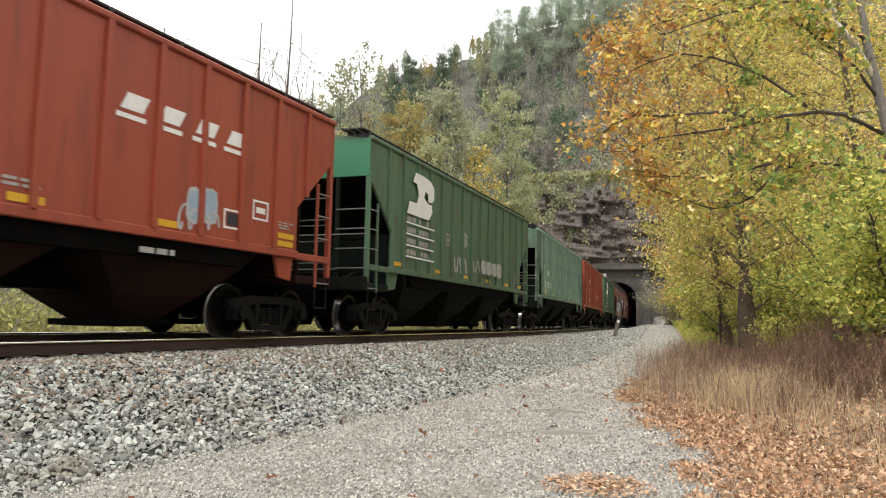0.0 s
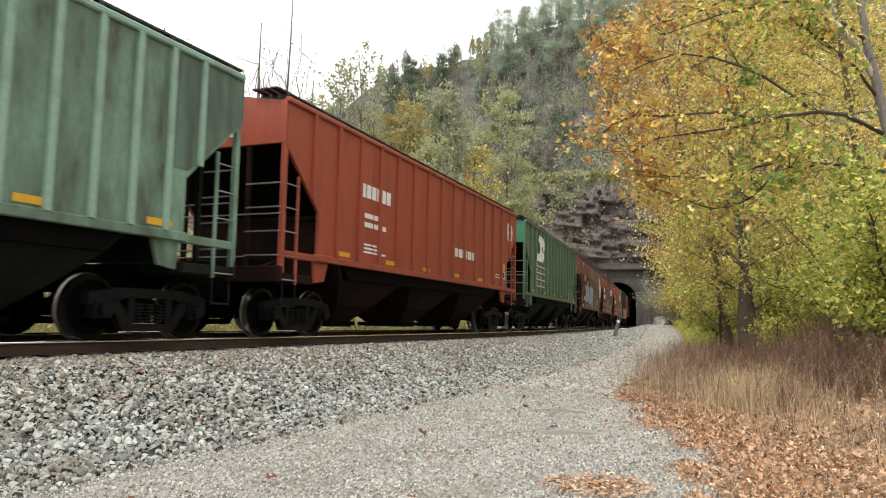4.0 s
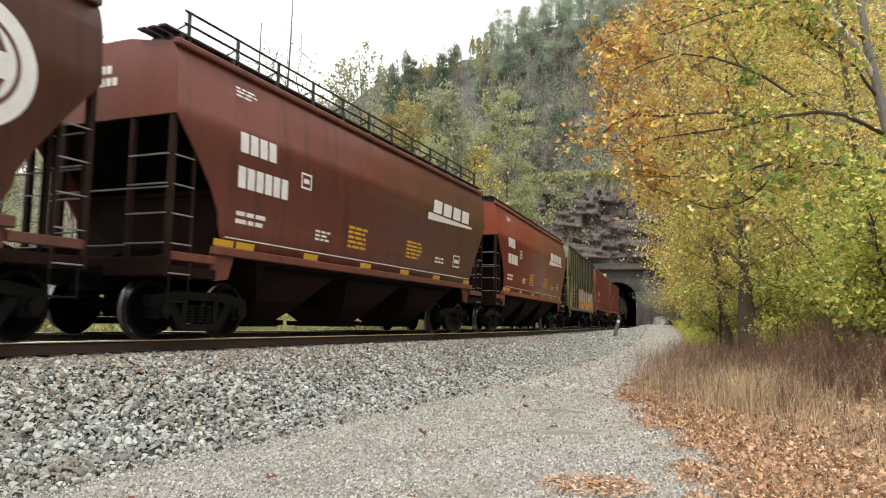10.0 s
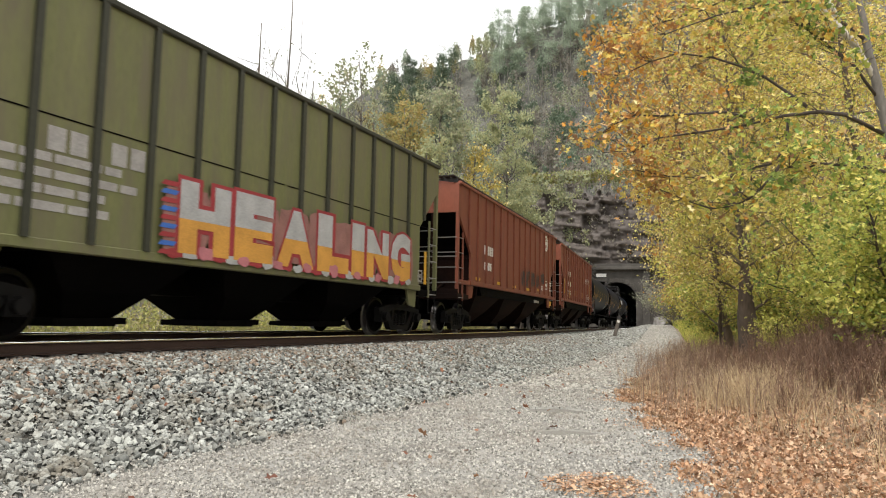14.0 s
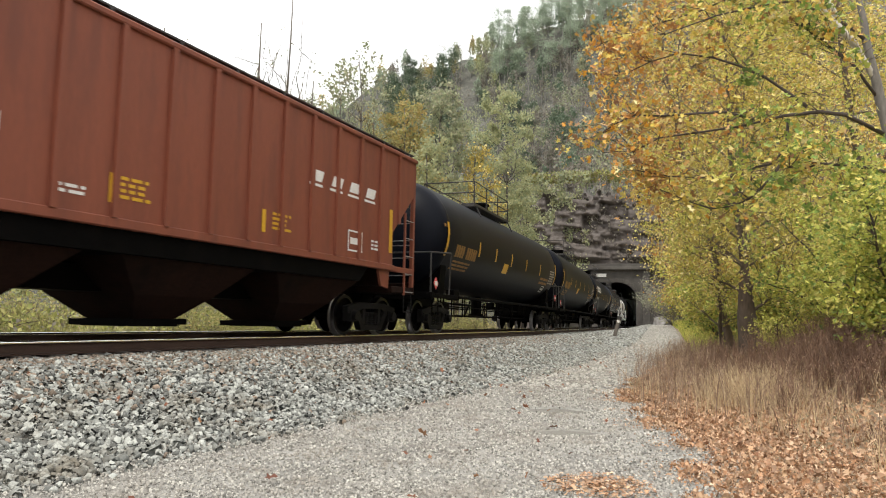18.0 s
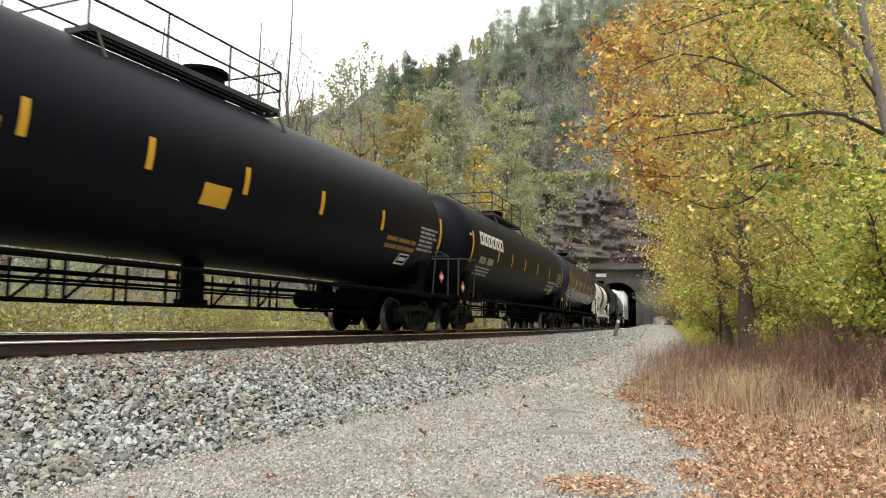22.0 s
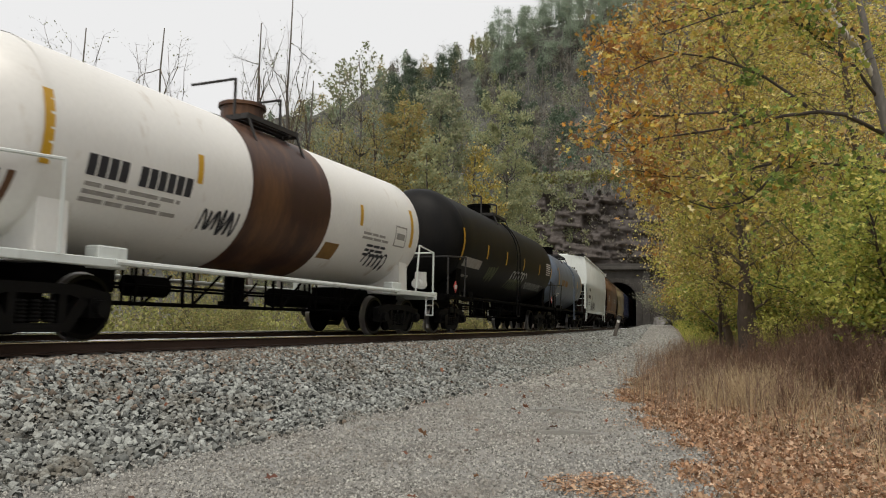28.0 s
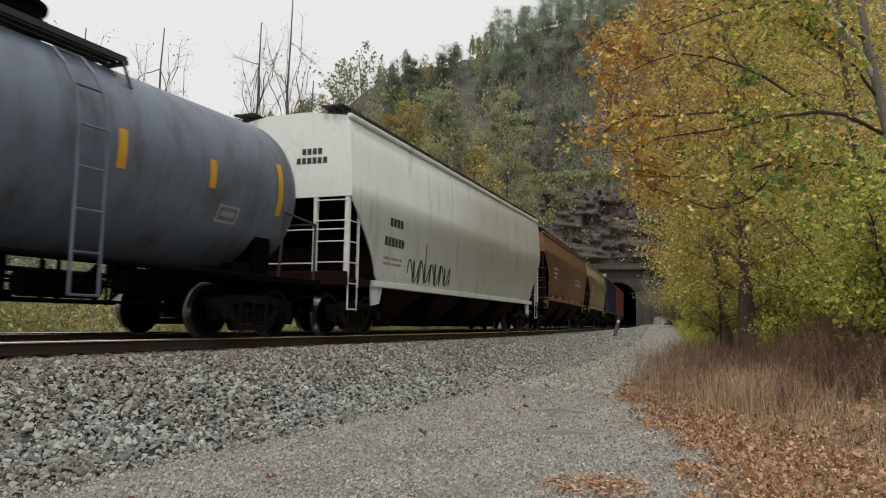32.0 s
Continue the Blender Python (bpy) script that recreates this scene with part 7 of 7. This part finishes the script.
def smooth_hopper(a, label, paint, emblem, catwalk, num_mt, let_mt):
    car, sf = add(*a, covered_hopper(*a, label, paint, style="curved", top=4.56, sill=1.42, base=1.05, cut=1.05, cut_z=(3.3, 1.95), catwalk=catwalk, end_paint=paint))
    word(car, sf, let_mt, -5.42, -4.38, 3.04, 3.38, 4), word(car, sf, num_mt, -5.45, -4.0, 2.44, 2.8, 6)
    if emblem:
        round_emblem(car, sf, 6.05, 3.1, 0.78, paint)
    else:
        word(car, sf, LET, 2.6, 5.4, 3.22, 3.58, 4, slant=0.35)
        polygon(car, "logo_wedge", LET, sf, [(2.35, 3.18), (2.3, 2.98), (5.6, 3.1), (5.65, 3.16)])
    lines(car, sf, LET, -5.4, -4.5, 1.82, 2.08, 2), lines(car, sf, LET, -3.0, -2.4, 1.82, 2.05, 3)
    if not emblem:
        lines(car, sf, YEL, -1.75, -0.85, 1.8, 2.3, 5), lines(car, sf, YEL, 1.1, 2.1, 1.84, 2.3, 5)
    hollow(car, sf, LET, -3.6, -3.25, 2.75, 3.05), hollow(car, sf, LET, 4.2, 4.7, 1.86, 2.2)
    lines(car, sf, LET, 2.9, 3.6, 1.86, 2.05, 2), lines(car, sf, LET, -5.5, -4.95, 3.95, 4.14, 3)
    reflectors(car, sf, (-5.85, -5.3, -3.3, -1.1, 0.9, 2.9, 5.2), 1.44, 1.55)
    patch(car, "sill_stripe", LET if num_mt is LET else DULL, sf, -5.6, 5.6, 1.585, 1.605, 0.004)
    end_number(car, LET, 4.1)
    for k in range(5):
        part("stencil_bar", boxes(((-0.9, -car["half"] - 0.018, 3.9 - 0.12 * k), (0.35, 0.008, 0.05))), LET, car)
    return car, sf


def train_f():
    car, sf = smooth_hopper((76.4, 91.9), "dark brown covered hopper car with pale blue graffiti", M["brown"], True, True, GOLD, DULL)
    spray(car, sf, -4.6, -2.4, 1.52, 2.95, 3, M["graf_blue"], M["graf_edge"], 11, dark=M["brown"])
    spray(car, sf, -2.05, 0.6, 1.52, 2.98, 4, M["graf_blue"], M["graf_silver"], 12, dark=M["brown"])
    patch(car, "graffiti_base", M["graf_edge"], sf, -4.6, 0.6, 1.49, 1.53, 0.006)
    patch(car, "reflector_bar", YEL, sf, -6.35, -6.22, 1.62, 2.55, 0.006)
    scrawl(car, sf, M["letter_dull"], 2.6, 4.4, 1.62, 2.0, 13, 7, 0.02)
    scrawl(car, sf, M["letter_dull"], 1.6, 2.3, 2.05, 2.4, 14, 3, 0.04)


def graffiti_word(car, x, text, stops, z0, z1):
    """Fat sprayed letters, white above and golden below, with a red outline."""
    for k, ch in enumerate(text):
        y0, y1 = stops[k] + 0.06, stops[k + 1] - 0.06
        for name, mt, grow, lift in (("graffiti_outline", M["graf_red"], 0.13, 0.0), ("graffiti_letter", M["graf_silver"], 0.075, 0.005), ("graffiti_letter", M["graf_gold"], 0.075, 0.005)):
            cu = bpy.data.curves.new("letter", "FONT")
            cu.body, cu.offset, cu.resolution_u = ch, grow, 3
            tmp = bpy.data.objects.new("letter", cu)
            me = bpy.data.meshes.new_from_object(tmp)
            bpy.data.objects.remove(tmp)
            bpy.data.curves.remove(cu)
            bm = B()
            bm.from_mesh(me)
            bpy.data.meshes.remove(me)
            xs, ys = [v.co.x for v in bm.verts], [v.co.y for v in bm.verts]
            a, b, c, d = min(xs), max(xs), min(ys), max(ys)
            e = 0.06 if lift == 0 else 0.0
            top = z1 + (0.05 * math.sin(k * 2.3))
            for v in bm.verts:
                u, w = (v.co.x - a) / (b - a), (v.co.y - c) / (d - c)
                v.co = Vector((x + lift, y0 - e + (y1 - y0 + 2 * e) * u, z0 - e + (top - z0 + 2 * e) * w))
            if lift:
                half = z0 + 0.47 * (z1 - z0) + 0.03 * math.sin(k * 1.7)
                bmesh.ops.bisect_plane(bm, geom=bm.verts[:] + bm.edges[:] + bm.faces[:], plane_co=(0, 0, half), plane_no=(0, 0, 1 if mt is M["graf_gold"] else -1), clear_outer=True)
            for f in bm.faces:
                f.normal_update()
                if f.normal.x < 0:
                    f.normal_flip()
            part(name, bm, mt, car)


def train_i():
    a = (123.45, 137.4)
    car, sf = add(*a, covered_hopper(*a, "olive green hopper car with large pink and golden graffiti", M["olive"], end_paint=M["washed"], rib_paint=M["olive_rib"], rail_mat=M["olive_rib"], bulk_paint=M["shade_grey"], open_top=True, top=4.62, sill=1.2, base=1.12,
                  cut=1.15, cut_z=(3.85, 2.7), ribs=14, bays=3, under_paint=M["under"]))
    gs = Flat(1.592)
    spray(car, gs, -3.0, 5.3, 1.14, 2.44, 9, M["graf_haze"], M["graf_haze"], 21)
    graffiti_word(car, 1.602, "HEALING", (-2.75, -1.5, -0.35, 0.95, 2.25, 2.9, 4.05, 5.2), 1.24, 2.34)
    rnd = random.Random(4)
    for k in range(26):
        y = -2.9 + 8.1 * k / 26
        polygon(car, "graffiti_drip", (M["graf_red"], M["graf_silver"], M["graf_pink"])[k % 3], gs, blob(y, y + 0.34, 1.14, 1.3 + 0.14 * rnd.random(), rnd, 10, 0.25), 0.012 + 0.002 * (k % 3))
    for k in range(9):
        patch(car, "graffiti_hatch", M["graf_edge"] if k % 2 else M["graf_red"], gs, -3.08, -2.78, 1.2 + 0.125 * k, 1.27 + 0.125 * k, 0.016, slant=0.9)
    patch(car, "reflector_patch", YEL, sf, -6.2, -6.05, 1.25, 2.1, 0.006), patch(car, "reflector_patch", YEL, sf, 6.1, 6.25, 1.25, 2.1, 0.006)
    lines(car, sf, DULL, -5.6, -3.4, 1.5, 2.3, 4), word(car, sf, DULL, -4.9, -3.3, 2.3, 2.6, 5, gaps=(2,))
    hollow(car, sf, DULL, 5.75, 6.0, 1.3, 1.6)
    end_number(car, LET, 4.1)
    for y in (-4.8, -1.6, 1.6, 4.8):
        patch(car, "panel_seam", M["under"], sf, y - 1.55, y + 1.55, 2.72, 2.74, 0.003)


def train_j():
    a = (138.9, 153.7)
    car, sf = add(*a, covered_hopper(*a, "dull red covered hopper car with a white emblem and black tags", M["red_dull"], top=4.52, sill=1.55))
    round_emblem(car, sf, 5.05, 3.9, 0.36, M["red_dull"])
    for k, (y0, y1, z0, z1) in enumerate(((1.7, 2.6, 1.7, 2.5), (2.5, 3.8, 1.75, 2.45), (3.95, 4.65, 2.0, 2.5), (0.4, 1.5, 1.7, 2.4))):
        scrawl(car, sf, INK, y0, y1, z0, z1, 30 + k, 6, 0.03)
    patch(car, "reflector_patch", YEL, Flat(1.45), 6.15, 6.6, 1.02, 1.32, 0.01)
    hollow(car, sf, LET, 4.75, 5.3, 1.82, 2.2), lines(car, sf, LET, 4.0, 4.42, 1.72, 1.95, 3), lines(car, sf, LET, 5.6, 6.2, 1.75, 2.2, 4)
    lines(car, sf, YEL, 3.2, 3.65, 1.66, 1.78, 2), lines(car, sf, DULL, 2.6, 3.6, 1.1, 1.3, 1)
    word(car, sf, LET, -4.8, -3.5, 2.5, 2.8, 6), word(car, sf, LET, -4.8, -3.9, 2.0, 2.25, 4), reflectors(car, sf, (-5.7, -3.2, -1.0, 1.2))
    end_number(car, LET)


def train_k():
    a = (155.2, 170.1)
    car, sf = add(*a, covered_hopper(*a, "oxide red covered hopper car with white numbers and yellow strips", M["red_dull"], top=4.45, sill=1.6))
    word(car, sf, LET, -4.82, -3.7, 2.86, 3.14, 5, gaps=(2,)), word(car, sf, LET, -4.82, -3.5, 2.32, 2.6, 7, gaps=(3,))
    lines(car, sf, LET, -4.8, -3.6, 1.86, 2.12, 2), lines(car, sf, LET, -5.45, -5.05, 1.7, 1.82, 2), lines(car, sf, LET, -4.82, -4.35, 3.68, 3.84, 2)
    patch(car, "reflector_bar", YEL, sf, -6.25, -6.08, 1.88, 2.9, 0.006)
    for y0, y1, z0, z1 in ((-4.2, -4.03, 1.7, 2.2), (-1.95, -1.85, 1.8, 2.2), (1.3, 1.4, 1.8, 2.2)):
        patch(car, "reflector_bar", YEL, sf, y0, y1, z0, z1, 0.006)
    lines(car, sf, YEL, -1.8, -1.2, 1.86, 2.2, 4), lines(car, sf, YEL, 1.6, 2.2, 1.86, 2.2, 4), lines(car, sf, LET, -2.8, -2.2, 1.8, 1.95, 2)
    for y in (2.75, 3.5, 4.2, 4.9):
        patch(car, "logo_block", LET, sf, y, y + 0.38, 3.0, 3.22, slant=0.4), patch(car, "logo_line", LET, sf, y - 0.05, y + 0.42, 2.9, 2.95)
    hollow(car, sf, LET, 4.2, 4.8, 1.75, 2.2), patch(car, "reflector_bar", YEL, sf, 6.05, 6.2, 1.88, 2.9, 0.006)
    lines(car, sf, LET, 5.2, 5.7, 1.85, 2.1, 3)
    end_number(car, LET)


def black_tank(a, label, paint, kind):
    bars = [(-7.65, True), (-4.6, False), (-2.64, False), (-0.5, False), (1.85, False), (4.42, False), (7.75, True)]
    car, sf = add(*a, tank_car(*a, label, paint, bars, platform=(-3.3, 1.15), head_paint=M["head_blue"] if kind == "grey" else None))
    low = {"gold": GOLD, "white": LET, "grey": DULL}[kind]
    head_writing(car, low if kind == "gold" else LET, 1.56, 2.8, 0.45, 5, z=3.45, seed=int(a[0]))
    if kind == "white":
        for k in range(6):
            y = -6.9 + k * 0.483
            for c in ((y + 0.03, y + 0.15, 2.78, 3.2), (y + 0.33, y + 0.45, 2.78, 3.2), (y + 0.15, y + 0.33, 3.1, 3.2), (y + 0.15, y + 0.33, 2.78, 2.88)):
                patch(car, "logo_block", LET, sf, *c)
        word(car, sf, DULL, -6.7, -5.1, 2.2, 2.42, 9, gaps=(4,))
        lines(car, sf, DULL, 4.6, 6.8, 1.8, 2.3, 3)
    elif kind == "gold":
        word(car, sf, GOLD, -6.85, -4.85, 2.2, 2.55, 10, gaps=(4,)), patch(car, "warning_square", YEL, sf, -1.47, -0.84, 2.08, 2.42, 0.006)
        lines(car, sf, GOLD, 4.8, 6.6, 2.0, 2.35, 2)
    else:
        word(car, sf, DULL, -6.5, -4.5, 2.1, 2.36, 10, gaps=(4,)), patch(car, "warning_square", YEL, sf, 3.4, 3.9, 2.0, 2.2, 0.006)
        hollow(car, sf, DULL, -4.35, -4.05, 2.1, 2.36), lines(car, sf, DULL, 4.6, 6.4, 2.0, 2.4, 3)
    lines(car, sf, low if kind != "white" else DULL, -6.8, -4.9, 1.82, 2.12, 3)
    lines(car, sf, DULL, 6.5, 7.55, 2.1, 2.75, 6), hollow(car, sf, LET, 5.75, 6.3, 1.72, 1.98)
    lines(car, sf, low, -8.0, -7.7, 2.9, 3.05, 1)
    placard(car, -8.45, 1.32), placard(car, 8.0, 1.52)
    return car, sf


def train_t5():
    a = (243.4, 256.5)
    car, sf = add(*a, tank_car(*a, "white tank car with a rusty brown band round it", M["cream"], [(-5.35, True), (-2.68, False), (2.43, False), (5.0, True)], light_frame=M["white"],
                      band=(-1.4, 1.13, M["band"]), zc=2.6, r=1.44, slung=True, rail=False, platform=(-1.0, 0.6)))
    for y in (-0.9, 0.5):
        part("guard_post", rods(0.028, ((0.55, y, 4.0), (0.55, y, 4.75)), ((0.55, y, 4.75), (-0.5, y, 4.75)), n=6), M["steel_rail"], car, "bent steel guard post")
    word(car, sf, INK, -4.75, -2.8, 2.14, 2.42, 11, gaps=(4,)), lines(car, sf, DULL, -4.7, -2.95, 1.78, 2.08, 3)
    scrawl(car, sf, M["letter_black"], -2.4, -1.6, 1.65, 2.1, 41, 5, 0.02)
    patch(car, "worn_square", GOLD, sf, 1.25, 1.8, 1.58, 1.9, 0.006), lines(car, sf, DULL, 2.6, 3.9, 2.1, 2.3, 2), lines(car, sf, INK, 2.9, 4.0, 1.75, 2.05, 3), hollow(car, sf, DULL, 4.1, 4.7, 2.1, 2.6)
    scrawl(car, sf, M["letter_black"], 3.1, 4.1, 1.5, 1.9, 42, 5, 0.025)
    for y in (-5.95, -5.75):
        patch(car, "rust_run", M["band"], sf, y, y + 0.1, 1.6, 2.0, 0.006)
    part("end_valve", rod(rod(B(), (1.1, 6.3, 1.3), (1.1, 6.3, 1.62), 0.16, 12), (1.1, 6.0, 1.3), (1.1, 6.45, 1.3), 0.13, 12), M["cream"], car)


def train_t6():
    a = (257.2, 272.6)
    car, sf = add(*a, tank_car(*a, "dusty black tank car with a pale number panel and faint tags", M["black_dull"], [(-6.5, True), (-3.95, False), (-1.5, False), (1.17, False), (4.0, False), (6.5, False)], platform=(-1.3, 0.5), rail=False, side_ladder=-0.3))
    for y in (-1.7, 0.35):
        part("guard_post", rods(0.03, ((0.6, y, 4.1), (0.6, y, 4.9)), ((0.6, y, 4.9), (0.25, y, 4.98)), n=6), M["steel_rail"], car, "bent steel guard post")
    patch(car, "number_panel", M["letter_dull"], sf, -6.15, -4.35, 2.0, 2.28, 0.005, label="pale painted number panel")
    word(car, sf, INK, -6.1, -4.45, 2.06, 2.23, 9, gaps=(4,))
    head_writing(car, LET, 1.56, 2.8, 0.45, 2, -0.7, 0.2, 3.45, seed=3)
    lines(car, sf, DULL, -6.0, -4.5, 1.68, 1.8, 1), scrawl(car, sf, M["graf_green"], -3.4, -2.4, 1.7, 2.25, 51, 6, 0.05)
    scrawl(car, sf, M["graf_silver"], -0.3, 1.9, 1.95, 2.3, 52, 6, 0.035), scrawl(car, sf, M["graf_green"], -0.3, 1.7, 1.6, 1.98, 54, 7, 0.06), scrawl(car, sf, M["graf_silver"], 2.3, 5.3, 1.72, 2.0, 53, 7, 0.02)
    lines(car, sf, LET, 5.4, 6.4, 2.45, 3.0, 6), placard(car, 6.9, 1.4), placard(car, -7.1, 1.3)


def train_t7():
    a = (272.9, 284.3)
    car, sf = add(*a, tank_car(*a, "blue-grey tank car with ochre lettering and a side ladder", M["blue_grey"], [(-4.4, True), (4.3, True)], rail=False, platform=1.2, side_ladder=0.15, zc=2.6, r=1.49, shell=0.3))
    word(car, sf, GOLD, -3.5, -1.5, 2.24, 2.55, 9, gaps=(4,)), hollow(car, sf, LET, -4.0, -3.4, 1.6, 1.86), hollow(car, sf, DULL, 2.8, 3.3, 1.86, 2.14)
    patch(car, "reflector_bar", YEL, sf, 0.65, 0.8, 2.3, 2.85, 0.006), patch(car, "reflector_bar", YEL, sf, 2.45, 2.6, 2.35, 2.8, 0.006)
    lines(car, sf, GOLD, -5.0, -4.6, 2.9, 3.05, 1)


def train_z():
    a = (285.1, 302.0)
    car, sf = add(*a, covered_hopper(*a, "white covered hopper car with black numbers and a sprayed tag", M["white"], style="curved", top=4.78, sill=1.18, base=1.18, cut=1.3, cut_z=(2.9, 1.45), end_paint=M["white"], rail_mat=M["white"], bays=4))
    word(car, sf, INK, -6.55, -5.8, 2.5, 2.7, 4), word(car, sf, INK, -6.8, -5.7, 2.03, 2.24, 6), lines(car, sf, DULL, -6.8, -5.6, 1.55, 1.8, 2)
    scrawl(car, sf, INK, -5.3, -2.4, 1.2, 1.9, 61, 8, 0.03)
    patch(car, "graffiti_stroke", INK, sf, -4.3, -4.25, 1.3, 2.3, 0.006)
    end_number(car, INK, 3.9, 0.6)


def train_rest():
    for a, label, paint, sty in (((303.2, 318.9), "tan brown covered hopper car", M["tan"], "curved"), ((320.1, 335.5), "pale straw-coloured covered hopper car", M["straw"], "curved"),
                                 ((337.0, 352.0), "dark blue covered hopper car", M["navy"], "ribbed"), ((353.4, 368.4), "dull red covered hopper car in the tunnel", M["red_dull"], "ribbed")):
        car, sf = add(*a, covered_hopper(*a, label, paint, style=sty, top=4.5, sill=1.5))
        lines(car, sf, DULL, -5.4, -4.2, 2.4, 3.0, 3), lines(car, sf, DULL, 2.0, 4.5, 2.4, 2.9, 2)
        reflectors(car, sf, (-5.6, -3.3, -1.1, 1.1, 3.3), 1.52, 1.62)


train_a()
green_bn((12.5, 26.5), True, 5)
train_c()
train_d()
green_bn((60.8, 75.0), False, 7)
train_f()
smooth_hopper((93.2, 106.9), "red-brown covered hopper car with white lettering", M["brown_red"], False, True, LET, LET)
smooth_hopper((108.4, 122.1), "glossy red-brown covered hopper car with bold white lettering", M["red_gloss"], False, False, LET, LET)
train_i()
train_j()
train_k()
black_tank((171.15, 188.75), "black tank car with ochre lettering and yellow bars", M["black"], "gold")
black_tank((189.25, 206.85), "black tank car with faded ochre lettering and yellow bars", M["black"], "gold")
black_tank((207.3, 224.9), "black tank car with big white lettering", M["black"], "white")
black_tank((225.3, 242.9), "glossy olive-black tank car with a blue-black end", M["black_olive"], "grey")
train_t5()
train_t6()
train_t7()
train_z()
train_rest()


# ---- what moves ----
def travelled(t):
    return SPEED * t + EASE * (t - 16) ** 2


def motions():
    """Each car along the track, and its wheels while it is out of the tunnel."""
    for car, s0 in TRAIN:
        h = car["half"] - 1.4
        rows = []
        for t in np.arange(0, 32.01, 0.5):
            s = s0 - travelled(t)
            a, _ = on_track(s - h)
            b, _ = on_track(s + h)
            d = b - a
            rows.append((float(t), Matrix.Translation((a + b) / 2) @ pose(0, 0, 0, 0, 0, -math.degrees(math.atan2(d.x, d.y)))))
        walk(car, rows)
    place = {car.name: s0 for car, s0 in TRAIN}
    for wheel, car in WHEELS:
        at = Matrix.Translation(wheel.location) @ pose(0, 0, 0, 0, LEAN, 0)
        rows = [(0.0, at)]
        t0 = None
        for k in range(1, 480):
            t = k / 15
            s = place[car.name] - travelled(t)
            if -14 < s < 48:
                if t0 is None:
                    t0 = t
                rows.append((t, at @ pose(0, 0, 0, math.degrees((t - t0) * SPEED / 0.457) % 360, 0, 0)))
        rows.append((32.0, rows[-1][1]))
        walk(wheel, rows)


motions()
